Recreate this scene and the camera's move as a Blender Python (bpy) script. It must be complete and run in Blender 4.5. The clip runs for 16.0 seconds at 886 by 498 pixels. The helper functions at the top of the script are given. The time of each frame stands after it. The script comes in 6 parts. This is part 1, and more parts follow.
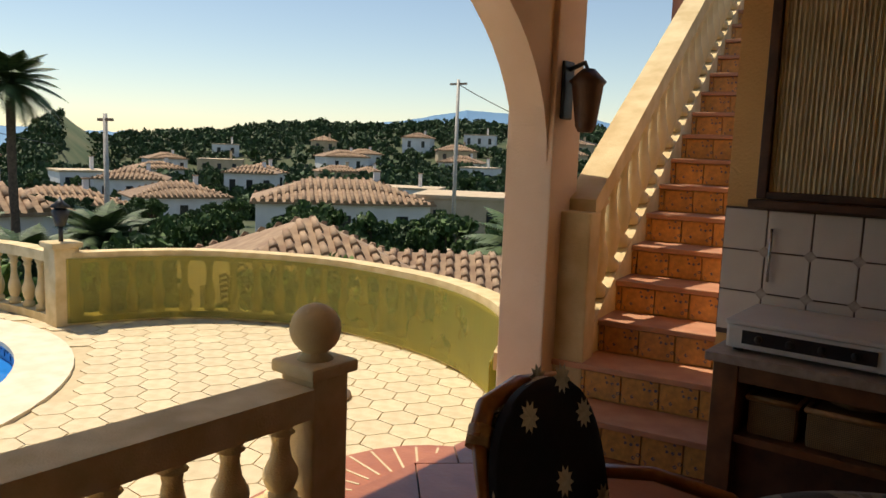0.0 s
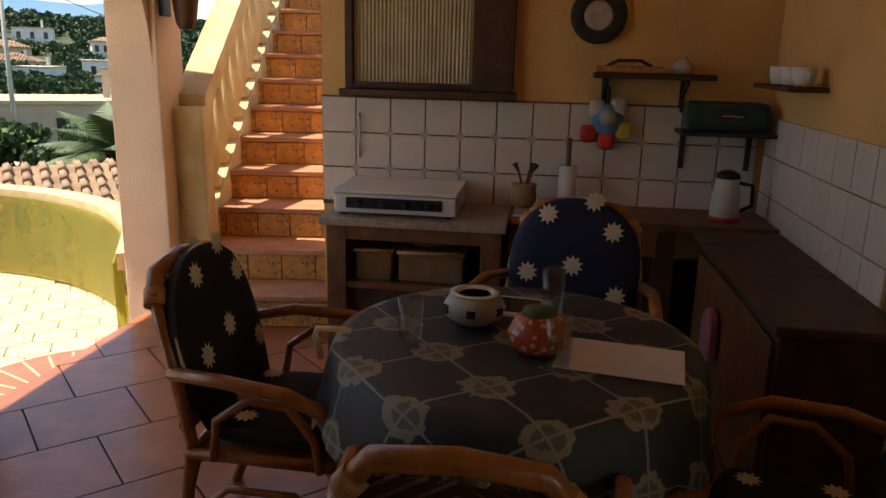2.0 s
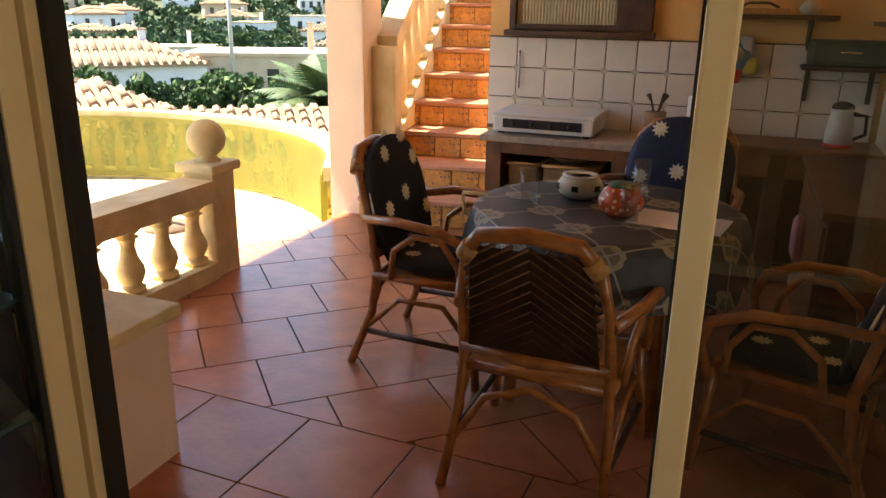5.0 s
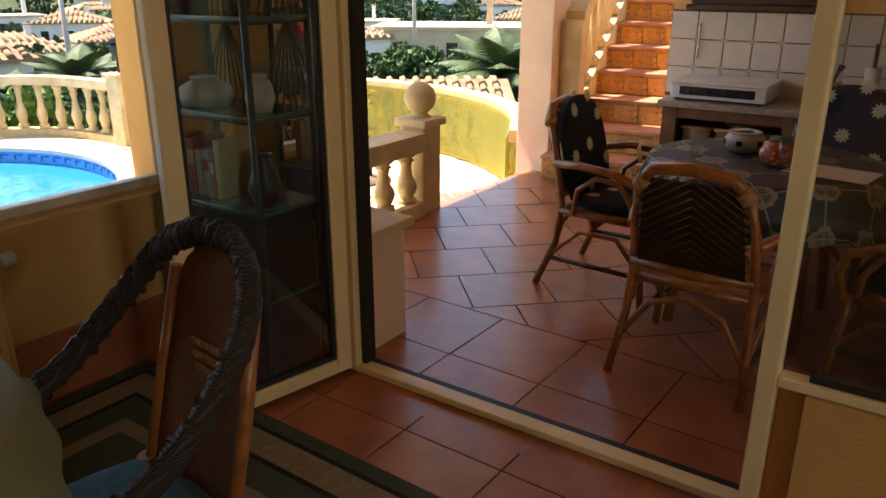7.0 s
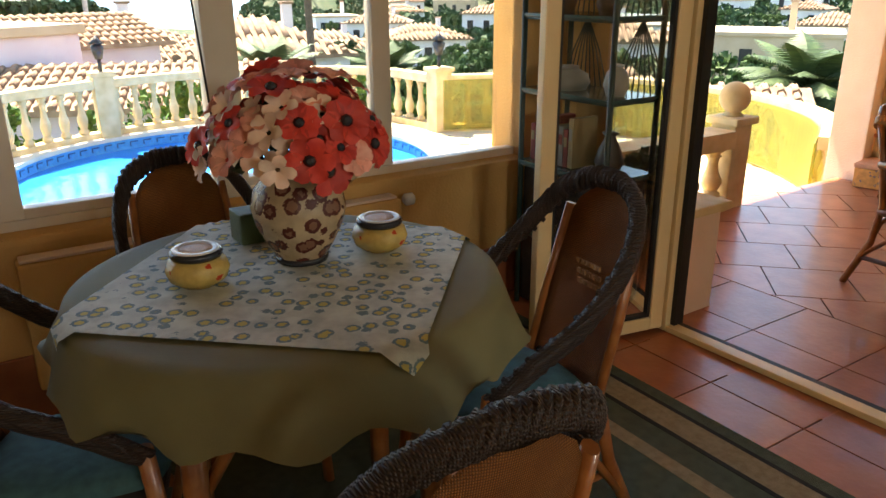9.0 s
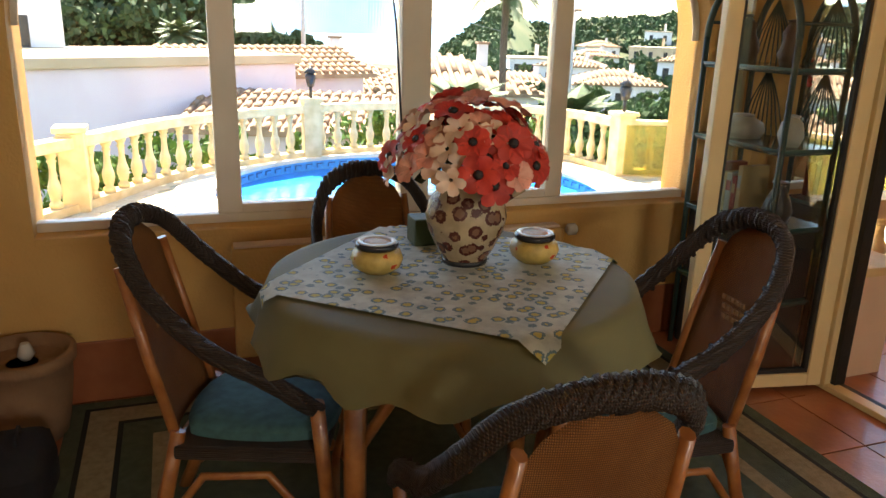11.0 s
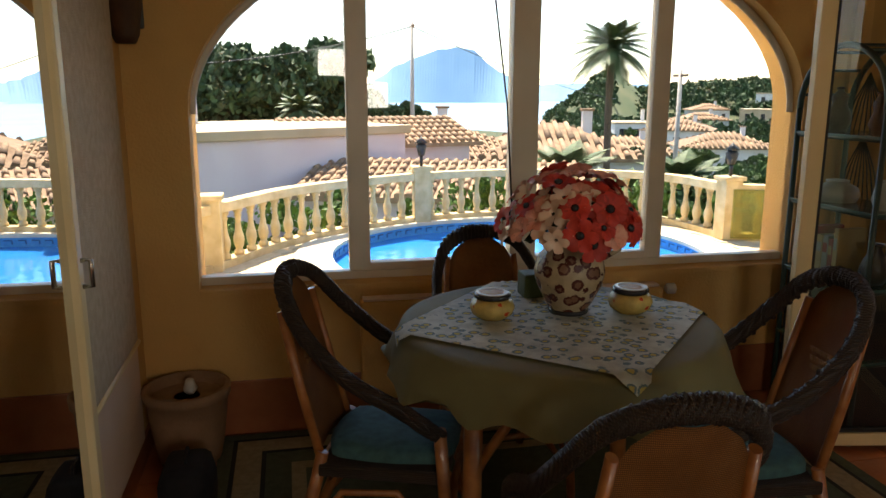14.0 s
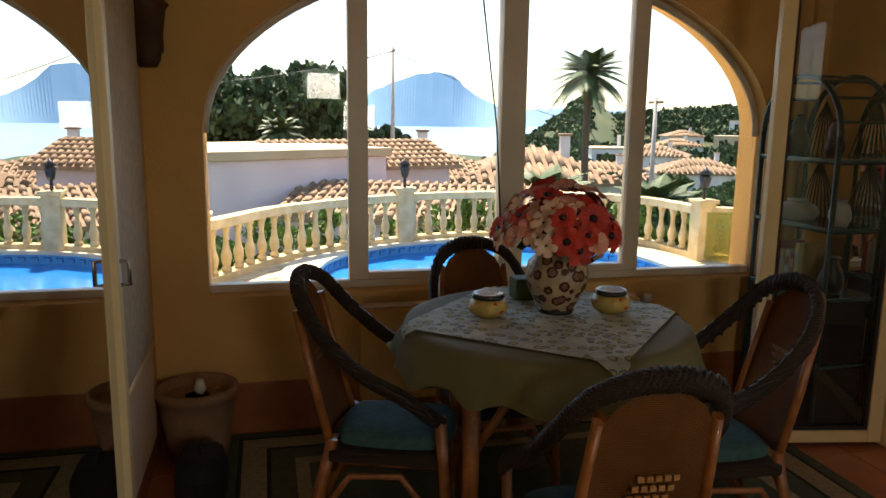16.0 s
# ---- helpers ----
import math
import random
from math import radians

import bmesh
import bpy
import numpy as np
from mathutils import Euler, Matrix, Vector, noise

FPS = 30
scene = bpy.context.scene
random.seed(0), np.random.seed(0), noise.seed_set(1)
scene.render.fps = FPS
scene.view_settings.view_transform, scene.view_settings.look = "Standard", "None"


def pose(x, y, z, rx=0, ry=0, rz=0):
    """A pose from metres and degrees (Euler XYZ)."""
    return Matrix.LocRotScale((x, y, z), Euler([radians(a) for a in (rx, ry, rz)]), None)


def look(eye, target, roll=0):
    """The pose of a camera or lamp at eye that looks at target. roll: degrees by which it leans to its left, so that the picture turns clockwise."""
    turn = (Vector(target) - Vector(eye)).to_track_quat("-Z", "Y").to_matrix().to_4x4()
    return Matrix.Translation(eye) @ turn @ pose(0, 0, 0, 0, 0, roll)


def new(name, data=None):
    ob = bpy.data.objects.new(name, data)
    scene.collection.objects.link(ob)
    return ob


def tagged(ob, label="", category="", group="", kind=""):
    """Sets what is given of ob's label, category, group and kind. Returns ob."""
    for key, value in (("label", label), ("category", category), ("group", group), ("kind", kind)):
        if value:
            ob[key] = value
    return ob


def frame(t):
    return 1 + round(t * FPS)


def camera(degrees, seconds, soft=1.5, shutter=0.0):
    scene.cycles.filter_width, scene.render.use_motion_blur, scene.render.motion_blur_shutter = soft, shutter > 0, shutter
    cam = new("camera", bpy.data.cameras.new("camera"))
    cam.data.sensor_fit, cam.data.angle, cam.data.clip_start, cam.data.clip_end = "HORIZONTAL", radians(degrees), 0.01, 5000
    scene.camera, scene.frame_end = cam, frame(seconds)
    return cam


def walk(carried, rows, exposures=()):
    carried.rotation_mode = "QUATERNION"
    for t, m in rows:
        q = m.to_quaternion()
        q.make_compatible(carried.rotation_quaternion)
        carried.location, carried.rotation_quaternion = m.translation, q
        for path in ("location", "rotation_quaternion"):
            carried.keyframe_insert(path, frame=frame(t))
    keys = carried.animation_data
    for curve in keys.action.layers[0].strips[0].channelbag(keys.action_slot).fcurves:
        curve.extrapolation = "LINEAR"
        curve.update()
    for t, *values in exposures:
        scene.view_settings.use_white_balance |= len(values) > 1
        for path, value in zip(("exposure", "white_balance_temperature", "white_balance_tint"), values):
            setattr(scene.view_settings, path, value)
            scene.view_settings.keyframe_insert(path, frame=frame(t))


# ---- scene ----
cam = camera(61.0, 16.0)
PATH = [
    (0, (1.490, 1.696, 1.391), (0.231, 3.227, 1.130), 2.10),
    (0.5, (1.512, 1.649, 1.389), (0.512, 3.353, 1.079), 1.39),
    (1, (1.524, 1.584, 1.383), (0.848, 3.423, 0.982), 0.91),
    (1.5, (1.544, 1.450, 1.385), (1.065, 3.333, 0.914), 2.66),
    (2, (1.581, 1.259, 1.395), (1.283, 3.174, 0.901), 1.42),
    (2.5, (1.632, 1.071, 1.393), (1.400, 2.978, 0.837), 0.18),
    (3, (1.700, 0.920, 1.382), (1.402, 2.818, 0.824), 0.18),
    (3.5, (1.776, 0.819, 1.369), (1.291, 2.669, 0.783), 1.33),
    (4, (1.847, 0.729, 1.357), (1.233, 2.542, 0.780), 1.13),
    (6.5, (2.129, 0.054, 1.376), (1.177, 1.671, 0.684), 0.38),
    (7, (2.192, -0.115, 1.389), (1.086, 1.408, 0.712), 0.05),
    (7.5, (2.225, -0.249, 1.391), (0.936, 1.127, 0.724), 1.21),
    (8, (2.257, -0.405, 1.381), (0.850, 0.855, 0.724), 1.50),
    (8.5, (2.308, -0.577, 1.391), (0.828, 0.582, 0.707), -0.22),
    (9, (2.355, -0.655, 1.401), (0.782, 0.383, 0.732), -0.27),
    (9.5, (2.412, -0.670, 1.391), (0.819, 0.316, 0.690), 0.07),
    (10, (2.471, -0.684, 1.385), (0.801, 0.148, 0.664), 2.14),
    (12.5, (2.703, -0.792, 1.459), (0.817, -0.289, 1.024), -0.19),
    (13, (2.743, -0.815, 1.469), (0.857, -0.322, 1.022), -0.24),
    (13.5, (2.796, -0.819, 1.463), (0.896, -0.362, 1.035), 0.04),
    (14, (2.872, -0.833, 1.455), (0.955, -0.441, 1.042), 0.11),
    (14.5, (2.949, -0.849, 1.455), (1.028, -0.464, 1.054), 0.40),
    (15, (3.021, -0.867, 1.454), (1.090, -0.506, 1.077), 0.94),
    (15.5, (3.066, -0.902, 1.451), (1.131, -0.519, 1.121), 0.95),
    (16, (3.102, -0.954, 1.449), (1.186, -0.503, 1.097), 0.75),
]
EXPOSURES = [(t, e, 7100, 10) for t, e in ((0, -0.25), (1.5, 0.05), (2.0, 0.6), (2.5, 1.5), (3.0, 2.1), (4.0, 2.1), (6.5, 1.35), (7.5, 1.35), (8.0, 1.65), (9.0, 2.0), (10.0, 2.45), (12.5, 1.7), (14.0, 1.2), (16.0, 1.05))]
walk(cam, [(t, look(eye, target, roll)) for t, eye, target, roll in PATH], EXPOSURES)

# ---- sky and sun ----
SUN = Vector((-0.42, -0.06, 0.90)).normalized()
world = bpy.data.worlds.new("world")
scene.world = world
world.use_nodes = True
sky = world.node_tree.nodes.new("ShaderNodeTexSky")
sky.sky_type, sky.sun_disc = "NISHITA", False
sky.sun_elevation = math.asin(SUN.z)
sky.sun_rotation = math.atan2(SUN.x, SUN.y)
sky.air_density, sky.dust_density = 1.0, 0.15
world.node_tree.links.new(sky.outputs[0], world.node_tree.nodes["Background"].inputs[0])
world.node_tree.nodes["Background"].inputs[1].default_value = 0.15
sun_data = bpy.data.lights.new("sun", "SUN")
sun_data.energy, sun_data.angle, sun_data.color = 6.0, radians(0.5), (1.0, 0.93, 0.82)
sun = new("sun", sun_data)
sun.matrix_world = look(SUN * 50, (0, 0, 0))

# daylight through the openings behind the camera
def window_light(name, m, w, h, watts):
    data = bpy.data.lights.new(name, "AREA")
    data.shape, data.size, data.size_y, data.energy, data.color = "RECTANGLE", w, h, watts, (1.0, 0.95, 0.86)
    new(name, data).matrix_world = m
window_light("east_window_light", look((4.93, -0.30, 1.75), (0, -0.3, 1.2)), 0.36, 0.28, 3.2)
window_light("east_window_light", look((4.93, 0.10, 1.40), (0, 0.1, 1.0)), 0.36, 0.28, 3.2)

# ---- materials ----
def mat(name, base, rough=0.6, second=None, scale=8.0, bump=0.2, bump_scale=60.0, metal=0.0, detail=6.0, contrast=(0.35, 0.65), spec=0.5, rand=0.0, coat=0.0):
    """Principled surface with two-scale noise between two colours and fine relief; rand: value spread between objects."""
    m = bpy.data.materials.new(name)
    m.use_nodes = True
    nt = m.node_tree
    N, L = nt.nodes.new, nt.links.new
    b = nt.nodes["Principled BSDF"]
    b.inputs["Roughness"].default_value = rough
    b.inputs["Metallic"].default_value = metal
    b.inputs["Specular IOR Level"].default_value = spec
    b.inputs["Coat Weight"].default_value = coat
    second = second or tuple(c * 0.75 for c in base)
    co = N("ShaderNodeTexCoord")
    n1 = N("ShaderNodeTexNoise")
    n1.inputs["Scale"].default_value = scale
    n1.inputs["Detail"].default_value = detail
    L(co.outputs["Object"], n1.inputs["Vector"])
    ramp = N("ShaderNodeMapRange")
    ramp.inputs[1].default_value, ramp.inputs[2].default_value = contrast
    L(n1.outputs[0], ramp.inputs[0])
    mix = N("ShaderNodeMix")
    mix.data_type = "RGBA"
    mix.inputs[6].default_value, mix.inputs[7].default_value = (*base, 1), (*second, 1)
    L(ramp.outputs[0], mix.inputs[0])
    out = mix.outputs[2]
    if rand:
        info = N("ShaderNodeObjectInfo")
        geo = N("ShaderNodeNewGeometry")
        add = N("ShaderNodeMath"); add.operation = "ADD"
        L(info.outputs["Random"], add.inputs[0]); L(geo.outputs["Random Per Island"], add.inputs[1])
        fr = N("ShaderNodeMath"); fr.operation = "FRACT"
        L(add.outputs[0], fr.inputs[0])
        mr = N("ShaderNodeMapRange")
        mr.inputs[3].default_value, mr.inputs[4].default_value = 1 - rand, 1 + rand
        L(fr.outputs[0], mr.inputs[0])
        hsv = N("ShaderNodeHueSaturation")
        L(mr.outputs[0], hsv.inputs["Value"]); L(out, hsv.inputs["Color"])
        out = hsv.outputs[0]
    L(out, b.inputs["Base Color"])
    if bump:
        n2 = N("ShaderNodeTexNoise")
        n2.inputs["Scale"].default_value = bump_scale
        n2.inputs["Detail"].default_value = 8
        L(co.outputs["Object"], n2.inputs["Vector"])
        bp = N("ShaderNodeBump")
        bp.inputs["Strength"].default_value = bump
        bp.inputs["Distance"].default_value = 0.01
        L(n2.outputs[0], bp.inputs["Height"])
        L(bp.outputs[0], b.inputs["Normal"])
    return m

def glass(name, tint=(1, 1, 1), gloss=0.02, rough=0.0, fresnel=True):
    """Clear pane: sees through, with a Fresnel reflection."""
    m = bpy.data.materials.new(name)
    m.use_nodes = True
    nt = m.node_tree
    nt.nodes.remove(nt.nodes["Principled BSDF"])
    N, L = nt.nodes.new, nt.links.new
    tr, gl, mx, fr = N("ShaderNodeBsdfTransparent"), N("ShaderNodeBsdfGlossy"), N("ShaderNodeMixShader"), N("ShaderNodeFresnel")
    fr.inputs[0].default_value = 1.45
    tr.inputs[0].default_value = (*tint, 1)
    gl.inputs["Roughness"].default_value = rough
    mul = N("ShaderNodeMath"); mul.operation = "ADD"; mul.use_clamp = True
    mul.inputs[1].default_value = gloss
    if fresnel:
        L(fr.outputs[0], mul.inputs[0])
    else:
        mul.inputs[0].default_value = 0.03
    L(mul.outputs[0], mx.inputs[0]); L(tr.outputs[0], mx.inputs[1]); L(gl.outputs[0], mx.inputs[2])
    L(mx.outputs[0], nt.nodes["Material Output"].inputs[0])
    return m

def weave(name, a, b, scale=90.0, rough=0.55, ratio=1.0):
    """Woven cane or wicker: crossing strands in object space."""
    m = mat(name, a, rough, b, 14, 0.0)
    nt = m.node_tree
    N, L = nt.nodes.new, nt.links.new
    p = nt.nodes["Principled BSDF"]
    co = N("ShaderNodeTexCoord")
    w1, w2 = N("ShaderNodeTexWave"), N("ShaderNodeTexWave")
    w1.bands_direction, w2.bands_direction = "X", "Z"
    w1.inputs["Scale"].default_value, w2.inputs["Scale"].default_value = scale / 6.28, scale * ratio / 6.28
    for w in (w1, w2):
        w.inputs["Distortion"].default_value = 0.6
        w.inputs["Detail"].default_value = 1
        L(co.outputs["Object"], w.inputs["Vector"])
    mx = N("ShaderNodeMath"); mx.operation = "MULTIPLY"
    L(w1.outputs["Fac"], mx.inputs[0]); L(w2.outputs["Fac"], mx.inputs[1])
    old = p.inputs["Base Color"].links[0].from_socket
    mixc = N("ShaderNodeMix"); mixc.data_type = "RGBA"
    mixc.inputs[6].default_value = (*[c * 0.35 for c in a], 1)
    L(old, mixc.inputs[7])
    mr = N("ShaderNodeMapRange"); mr.inputs[2].default_value = 0.35
    L(mx.outputs[0], mr.inputs[0]); L(mr.outputs[0], mixc.inputs[0])
    L(mixc.outputs[2], p.inputs["Base Color"])
    bp = N("ShaderNodeBump"); bp.inputs["Strength"].default_value = 0.7; bp.inputs["Distance"].default_value = 0.006
    L(mx.outputs[0], bp.inputs["Height"]); L(bp.outputs[0], p.inputs["Normal"])
    return m

def spots(name, ground, spot, accent, scale, size=0.42, rough=0.8, lines=None, flat=True):
    """Cloth with scattered motifs; lines: colour of a diamond line grid."""
    m = mat(name, ground, rough, tuple(c * 0.7 for c in ground), 25, 0.25, 300)
    nt = m.node_tree
    N, L = nt.nodes.new, nt.links.new
    p = nt.nodes["Principled BSDF"]
    co = N("ShaderNodeTexCoord")
    v = N("ShaderNodeTexVoronoi")
    v.inputs["Scale"].default_value = scale
    v.inputs["Randomness"].default_value = 0.0 if lines else 0.75
    if flat:
        v.voronoi_dimensions = "2D"
    L(co.outputs["UV"] if lines else co.outputs["Object"], v.inputs["Vector"])
    n = N("ShaderNodeTexNoise"); n.inputs["Scale"].default_value = scale * 7
    L(co.outputs["Object"], n.inputs["Vector"])
    add = N("ShaderNodeMath"); add.operation = "MULTIPLY_ADD"
    L(n.outputs[0], add.inputs[0]); add.inputs[1].default_value = 0.28
    L(v.outputs["Distance"], add.inputs[2])
    lt = N("ShaderNodeMath"); lt.operation = "LESS_THAN"; lt.inputs[1].default_value = size + 0.14
    L(add.outputs[0], lt.inputs[0])
    lt2 = N("ShaderNodeMath"); lt2.operation = "LESS_THAN"; lt2.inputs[1].default_value = size * 0.62 + 0.14
    L(add.outputs[0], lt2.inputs[0])
    old = p.inputs["Base Color"].links[0].from_socket
    m1 = N("ShaderNodeMix"); m1.data_type = "RGBA"; m1.inputs[7].default_value = (*spot, 1)
    L(lt.outputs[0], m1.inputs[0]); L(old, m1.inputs[6])
    m2 = N("ShaderNodeMix"); m2.data_type = "RGBA"; m2.inputs[7].default_value = (*accent, 1)
    L(lt2.outputs[0], m2.inputs[0]); L(m1.outputs[2], m2.inputs[6])
    out = m2.outputs[2]
    if lines:
        br = N("ShaderNodeTexBrick")
        br.offset = 0.0
        br.inputs["Scale"].default_value = scale
        br.inputs["Mortar Size"].default_value = 0.018
        br.inputs["Brick Width"].default_value = 1.0
        br.inputs["Row Height"].default_value = 1.0
        mp = N("ShaderNodeMapping")
        L(co.outputs["UV"], mp.inputs[0]); L(mp.outputs[0], br.inputs["Vector"])
        m3 = N("ShaderNodeMix"); m3.data_type = "RGBA"; m3.inputs[7].default_value = (*lines, 1)
        L(br.outputs["Fac"], m3.inputs[0]); L(out, m3.inputs[6])
        out = m3.outputs[2]
    L(out, p.inputs["Base Color"])
    return m

M = {}
M["plaster_in"] = mat("plaster_in", (0.70, 0.43, 0.15), 0.85, (0.62, 0.36, 0.12), 2.5, 0.35, 90)
M["plaster_out"] = mat("plaster_out", (0.75, 0.46, 0.18), 0.85, (0.66, 0.38, 0.14), 2.5, 0.4, 80)
M["plaster_pale"] = mat("plaster_pale", (0.80, 0.62, 0.48), 0.85, (0.74, 0.55, 0.40), 3, 0.35, 80)
M["plaster_white"] = mat("plaster_white", (0.78, 0.74, 0.70), 0.85, (0.70, 0.66, 0.62), 3, 0.3, 80)
M["ceiling"] = mat("ceiling_paint", (0.72, 0.60, 0.42), 0.9, (0.66, 0.53, 0.36), 3, 0.2, 80)
M["concrete_cream"] = mat("cast_stone_cream", (0.74, 0.58, 0.32), 0.8, (0.58, 0.42, 0.20), 6, 0.35, 120, rand=0.06)
M["frame"] = mat("door_frame", (0.84, 0.68, 0.38), 0.4, (0.79, 0.62, 0.33), 5, 0.05, 100)
M["frame_white"] = mat("window_frame", (0.74, 0.66, 0.55), 0.4, (0.68, 0.60, 0.48), 5, 0.05, 100)
M["seal"] = mat("rubber_seal", (0.02, 0.018, 0.015), 0.6)
M["terracotta"] = mat("terracotta_tile", (0.42, 0.15, 0.065), 0.32, (0.33, 0.105, 0.045), 7, 0.12, 40, rand=0.10, coat=0.15)
M["grout"] = mat("grout_dark", (0.16, 0.10, 0.07), 0.9)
M["paver"] = mat("cream_paver", (0.68, 0.56, 0.36), 0.85, (0.58, 0.46, 0.28), 9, 0.35, 70, rand=0.07)
M["paver_joint"] = mat("paver_joint", (0.60, 0.48, 0.29), 0.9, (0.54, 0.42, 0.25), 12, 0.3, 60)
M["coping"] = mat("pool_coping", (0.76, 0.66, 0.50), 0.8, (0.68, 0.57, 0.40), 6, 0.3, 70)
M["pool_wall"] = mat("pool_mosaic", (0.05, 0.30, 0.62), 0.3, (0.08, 0.40, 0.72), 18, 0.1, 90)
M["key_tile"] = mat("key_tile", (0.02, 0.10, 0.25), 0.3)
M["oak"] = mat("stained_wood", (0.20, 0.085, 0.03), 0.5, (0.12, 0.05, 0.018), 12, 0.25, 60)
M["oak_dark"] = mat("dark_wood", (0.09, 0.038, 0.016), 0.55, (0.05, 0.02, 0.009), 12, 0.25, 60)
M["cane"] = mat("rattan_pole", (0.40, 0.15, 0.04), 0.35, (0.26, 0.085, 0.02), 18, 0.15, 60, coat=0.3)
M["cane_light"] = mat("rattan_binding", (0.52, 0.27, 0.09), 0.45, (0.38, 0.17, 0.05), 30, 0.4, 200)
M["slat_dark"] = mat("dark_cane_slats", (0.13, 0.055, 0.022), 0.5, (0.08, 0.032, 0.012), 25, 0.3, 120)
M["wicker"] = weave("wicker_panel", (0.62, 0.26, 0.07), (0.48, 0.17, 0.04), 420)
M["wicker_dark"] = weave("wicker_dark", (0.055, 0.030, 0.018), (0.03, 0.017, 0.011), 330)
M["cushion_black"] = spots("cushion_black", (0.010, 0.009, 0.012), (0.62, 0.56, 0.42), (0.70, 0.66, 0.55), 7.0, 0.36, flat=False)
M["cushion_navy"] = mat("cushion_navy", (0.012, 0.016, 0.05), 0.85, (0.008, 0.011, 0.035), 30, 0.2, 300)
M["cushion_dark"] = mat("cushion_dark", (0.010, 0.009, 0.012), 0.85, (0.006, 0.006, 0.008), 30, 0.2, 300)
M["daisy"] = mat("daisy_white", (0.72, 0.66, 0.52), 0.8, (0.62, 0.54, 0.38), 60, 0.2, 200)
M["cushion_teal"] = mat("cushion_teal", (0.05, 0.13, 0.13), 0.85, (0.035, 0.09, 0.09), 30, 0.2, 300)
M["cloth_dark"] = spots("cloth_dark", (0.035, 0.037, 0.04), (0.26, 0.23, 0.16), (0.13, 0.11, 0.075), 4.4, 0.27, 0.5, (0.26, 0.25, 0.23))
M["cloth_green"] = mat("cloth_olive", (0.165, 0.15, 0.065), 0.75, (0.125, 0.115, 0.05), 4, 0.15, 400)
M["cloth_floral"] = spots("cloth_floral", (0.56, 0.60, 0.52), (0.13, 0.20, 0.21), (0.50, 0.40, 0.10), 27, 0.40, 0.75, flat=False)
M["rug"] = mat("rug_green", (0.085, 0.105, 0.065), 0.95, (0.065, 0.08, 0.048), 30, 0.6, 400)
M["rug_band"] = mat("rug_band", (0.34, 0.27, 0.16), 0.95, (0.26, 0.20, 0.11), 40, 0.6, 400)
M["rug_line"] = mat("rug_line", (0.018, 0.02, 0.016), 0.95)
M["white_enamel"] = mat("white_enamel", (0.74, 0.72, 0.68), 0.3, (0.68, 0.66, 0.62), 5, 0.03)
M["white_tile"] = mat("white_tile", (0.70, 0.62, 0.54), 0.25, (0.64, 0.56, 0.48), 6, 0.05, 50, rand=0.04)
M["motif"] = mat("tile_motif", (0.36, 0.28, 0.22), 0.4, (0.50, 0.42, 0.35), 40)
M["counter"] = mat("counter_top", (0.40, 0.34, 0.28), 0.3, (0.30, 0.25, 0.2), 30, 0.05)
M["black_metal"] = mat("black_metal", (0.015, 0.015, 0.016), 0.45, (0.03, 0.028, 0.026), 20, 0.1)
M["green_metal"] = mat("painted_iron", (0.02, 0.045, 0.04), 0.45, (0.03, 0.06, 0.05), 20, 0.15)
M["shelf_glass"] = mat("shelf_glass", (0.05, 0.11, 0.10), 0.12, (0.06, 0.13, 0.12), 10, 0.0)
M["glass"] = glass("pane_glass")
# grey tint stands in for the backlit shade behind the open leaf
M["leaf_glass"] = glass("dimmed_door_glass", (0.74, 0.78, 0.76), 0.0)
M["side_glass"] = glass("side_glass", (0.80, 0.82, 0.78), 0.06)
M["tumbler"] = glass("tumbler_glass", (0.90, 0.92, 0.93), 0.03, fresnel=False)
M["panel_plastic"] = mat("screen_sheet", (0.42, 0.38, 0.10), 0.5, (0.36, 0.33, 0.09), 2, 0.1, 30)
M["basket"] = weave("basket_cane", (0.45, 0.27, 0.10), (0.33, 0.18, 0.06), 300)
M["planter"] = mat("planter_clay", (0.34, 0.20, 0.11), 0.85, (0.26, 0.15, 0.08), 8, 0.4, 50)
M["soil"] = mat("soil", (0.05, 0.03, 0.02), 0.95, (0.03, 0.02, 0.012), 40, 0.8, 60)
M["foliage"] = mat("foliage", (0.07, 0.125, 0.025), 0.7, (0.045, 0.085, 0.018), 3, 0.0, rand=0.4)
M["foliage_dark"] = mat("foliage_pine", (0.045, 0.085, 0.024), 0.75, (0.028, 0.058, 0.017), 2, 0.0, rand=0.4)
M["foliage_bright"] = mat("foliage_hedge", (0.10, 0.19, 0.025), 0.7, (0.055, 0.12, 0.018), 4, 0.0, rand=0.4)
M["palm_leaf"] = mat("palm_leaf", (0.09, 0.13, 0.045), 0.6, (0.05, 0.09, 0.03), 5, 0.0, rand=0.3)
M["bark"] = mat("bark", (0.16, 0.11, 0.07), 0.9, (0.09, 0.06, 0.04), 10, 0.6, 40)
M["ground"] = mat("scrub_ground", (0.085, 0.09, 0.04), 0.95, (0.035, 0.06, 0.02), 0.12, 0.5, 3)
M["roof"] = mat("roof_tiles", (0.37, 0.25, 0.15), 0.85, (0.24, 0.145, 0.085), 3, 0.3, 30, rand=0.22)
M["house_white"] = mat("house_white", (0.78, 0.76, 0.74), 0.85, (0.70, 0.67, 0.65), 0.8, 0.1, 20)
M["house_pink"] = mat("house_lilac", (0.74, 0.64, 0.66), 0.85, (0.68, 0.57, 0.60), 0.8, 0.1, 20)
M["house_sand"] = mat("house_sand", (0.58, 0.45, 0.30), 0.85, (0.50, 0.38, 0.24), 0.8, 0.1, 20)
M["dark_pane"] = mat("dark_pane", (0.03, 0.035, 0.04), 0.15)
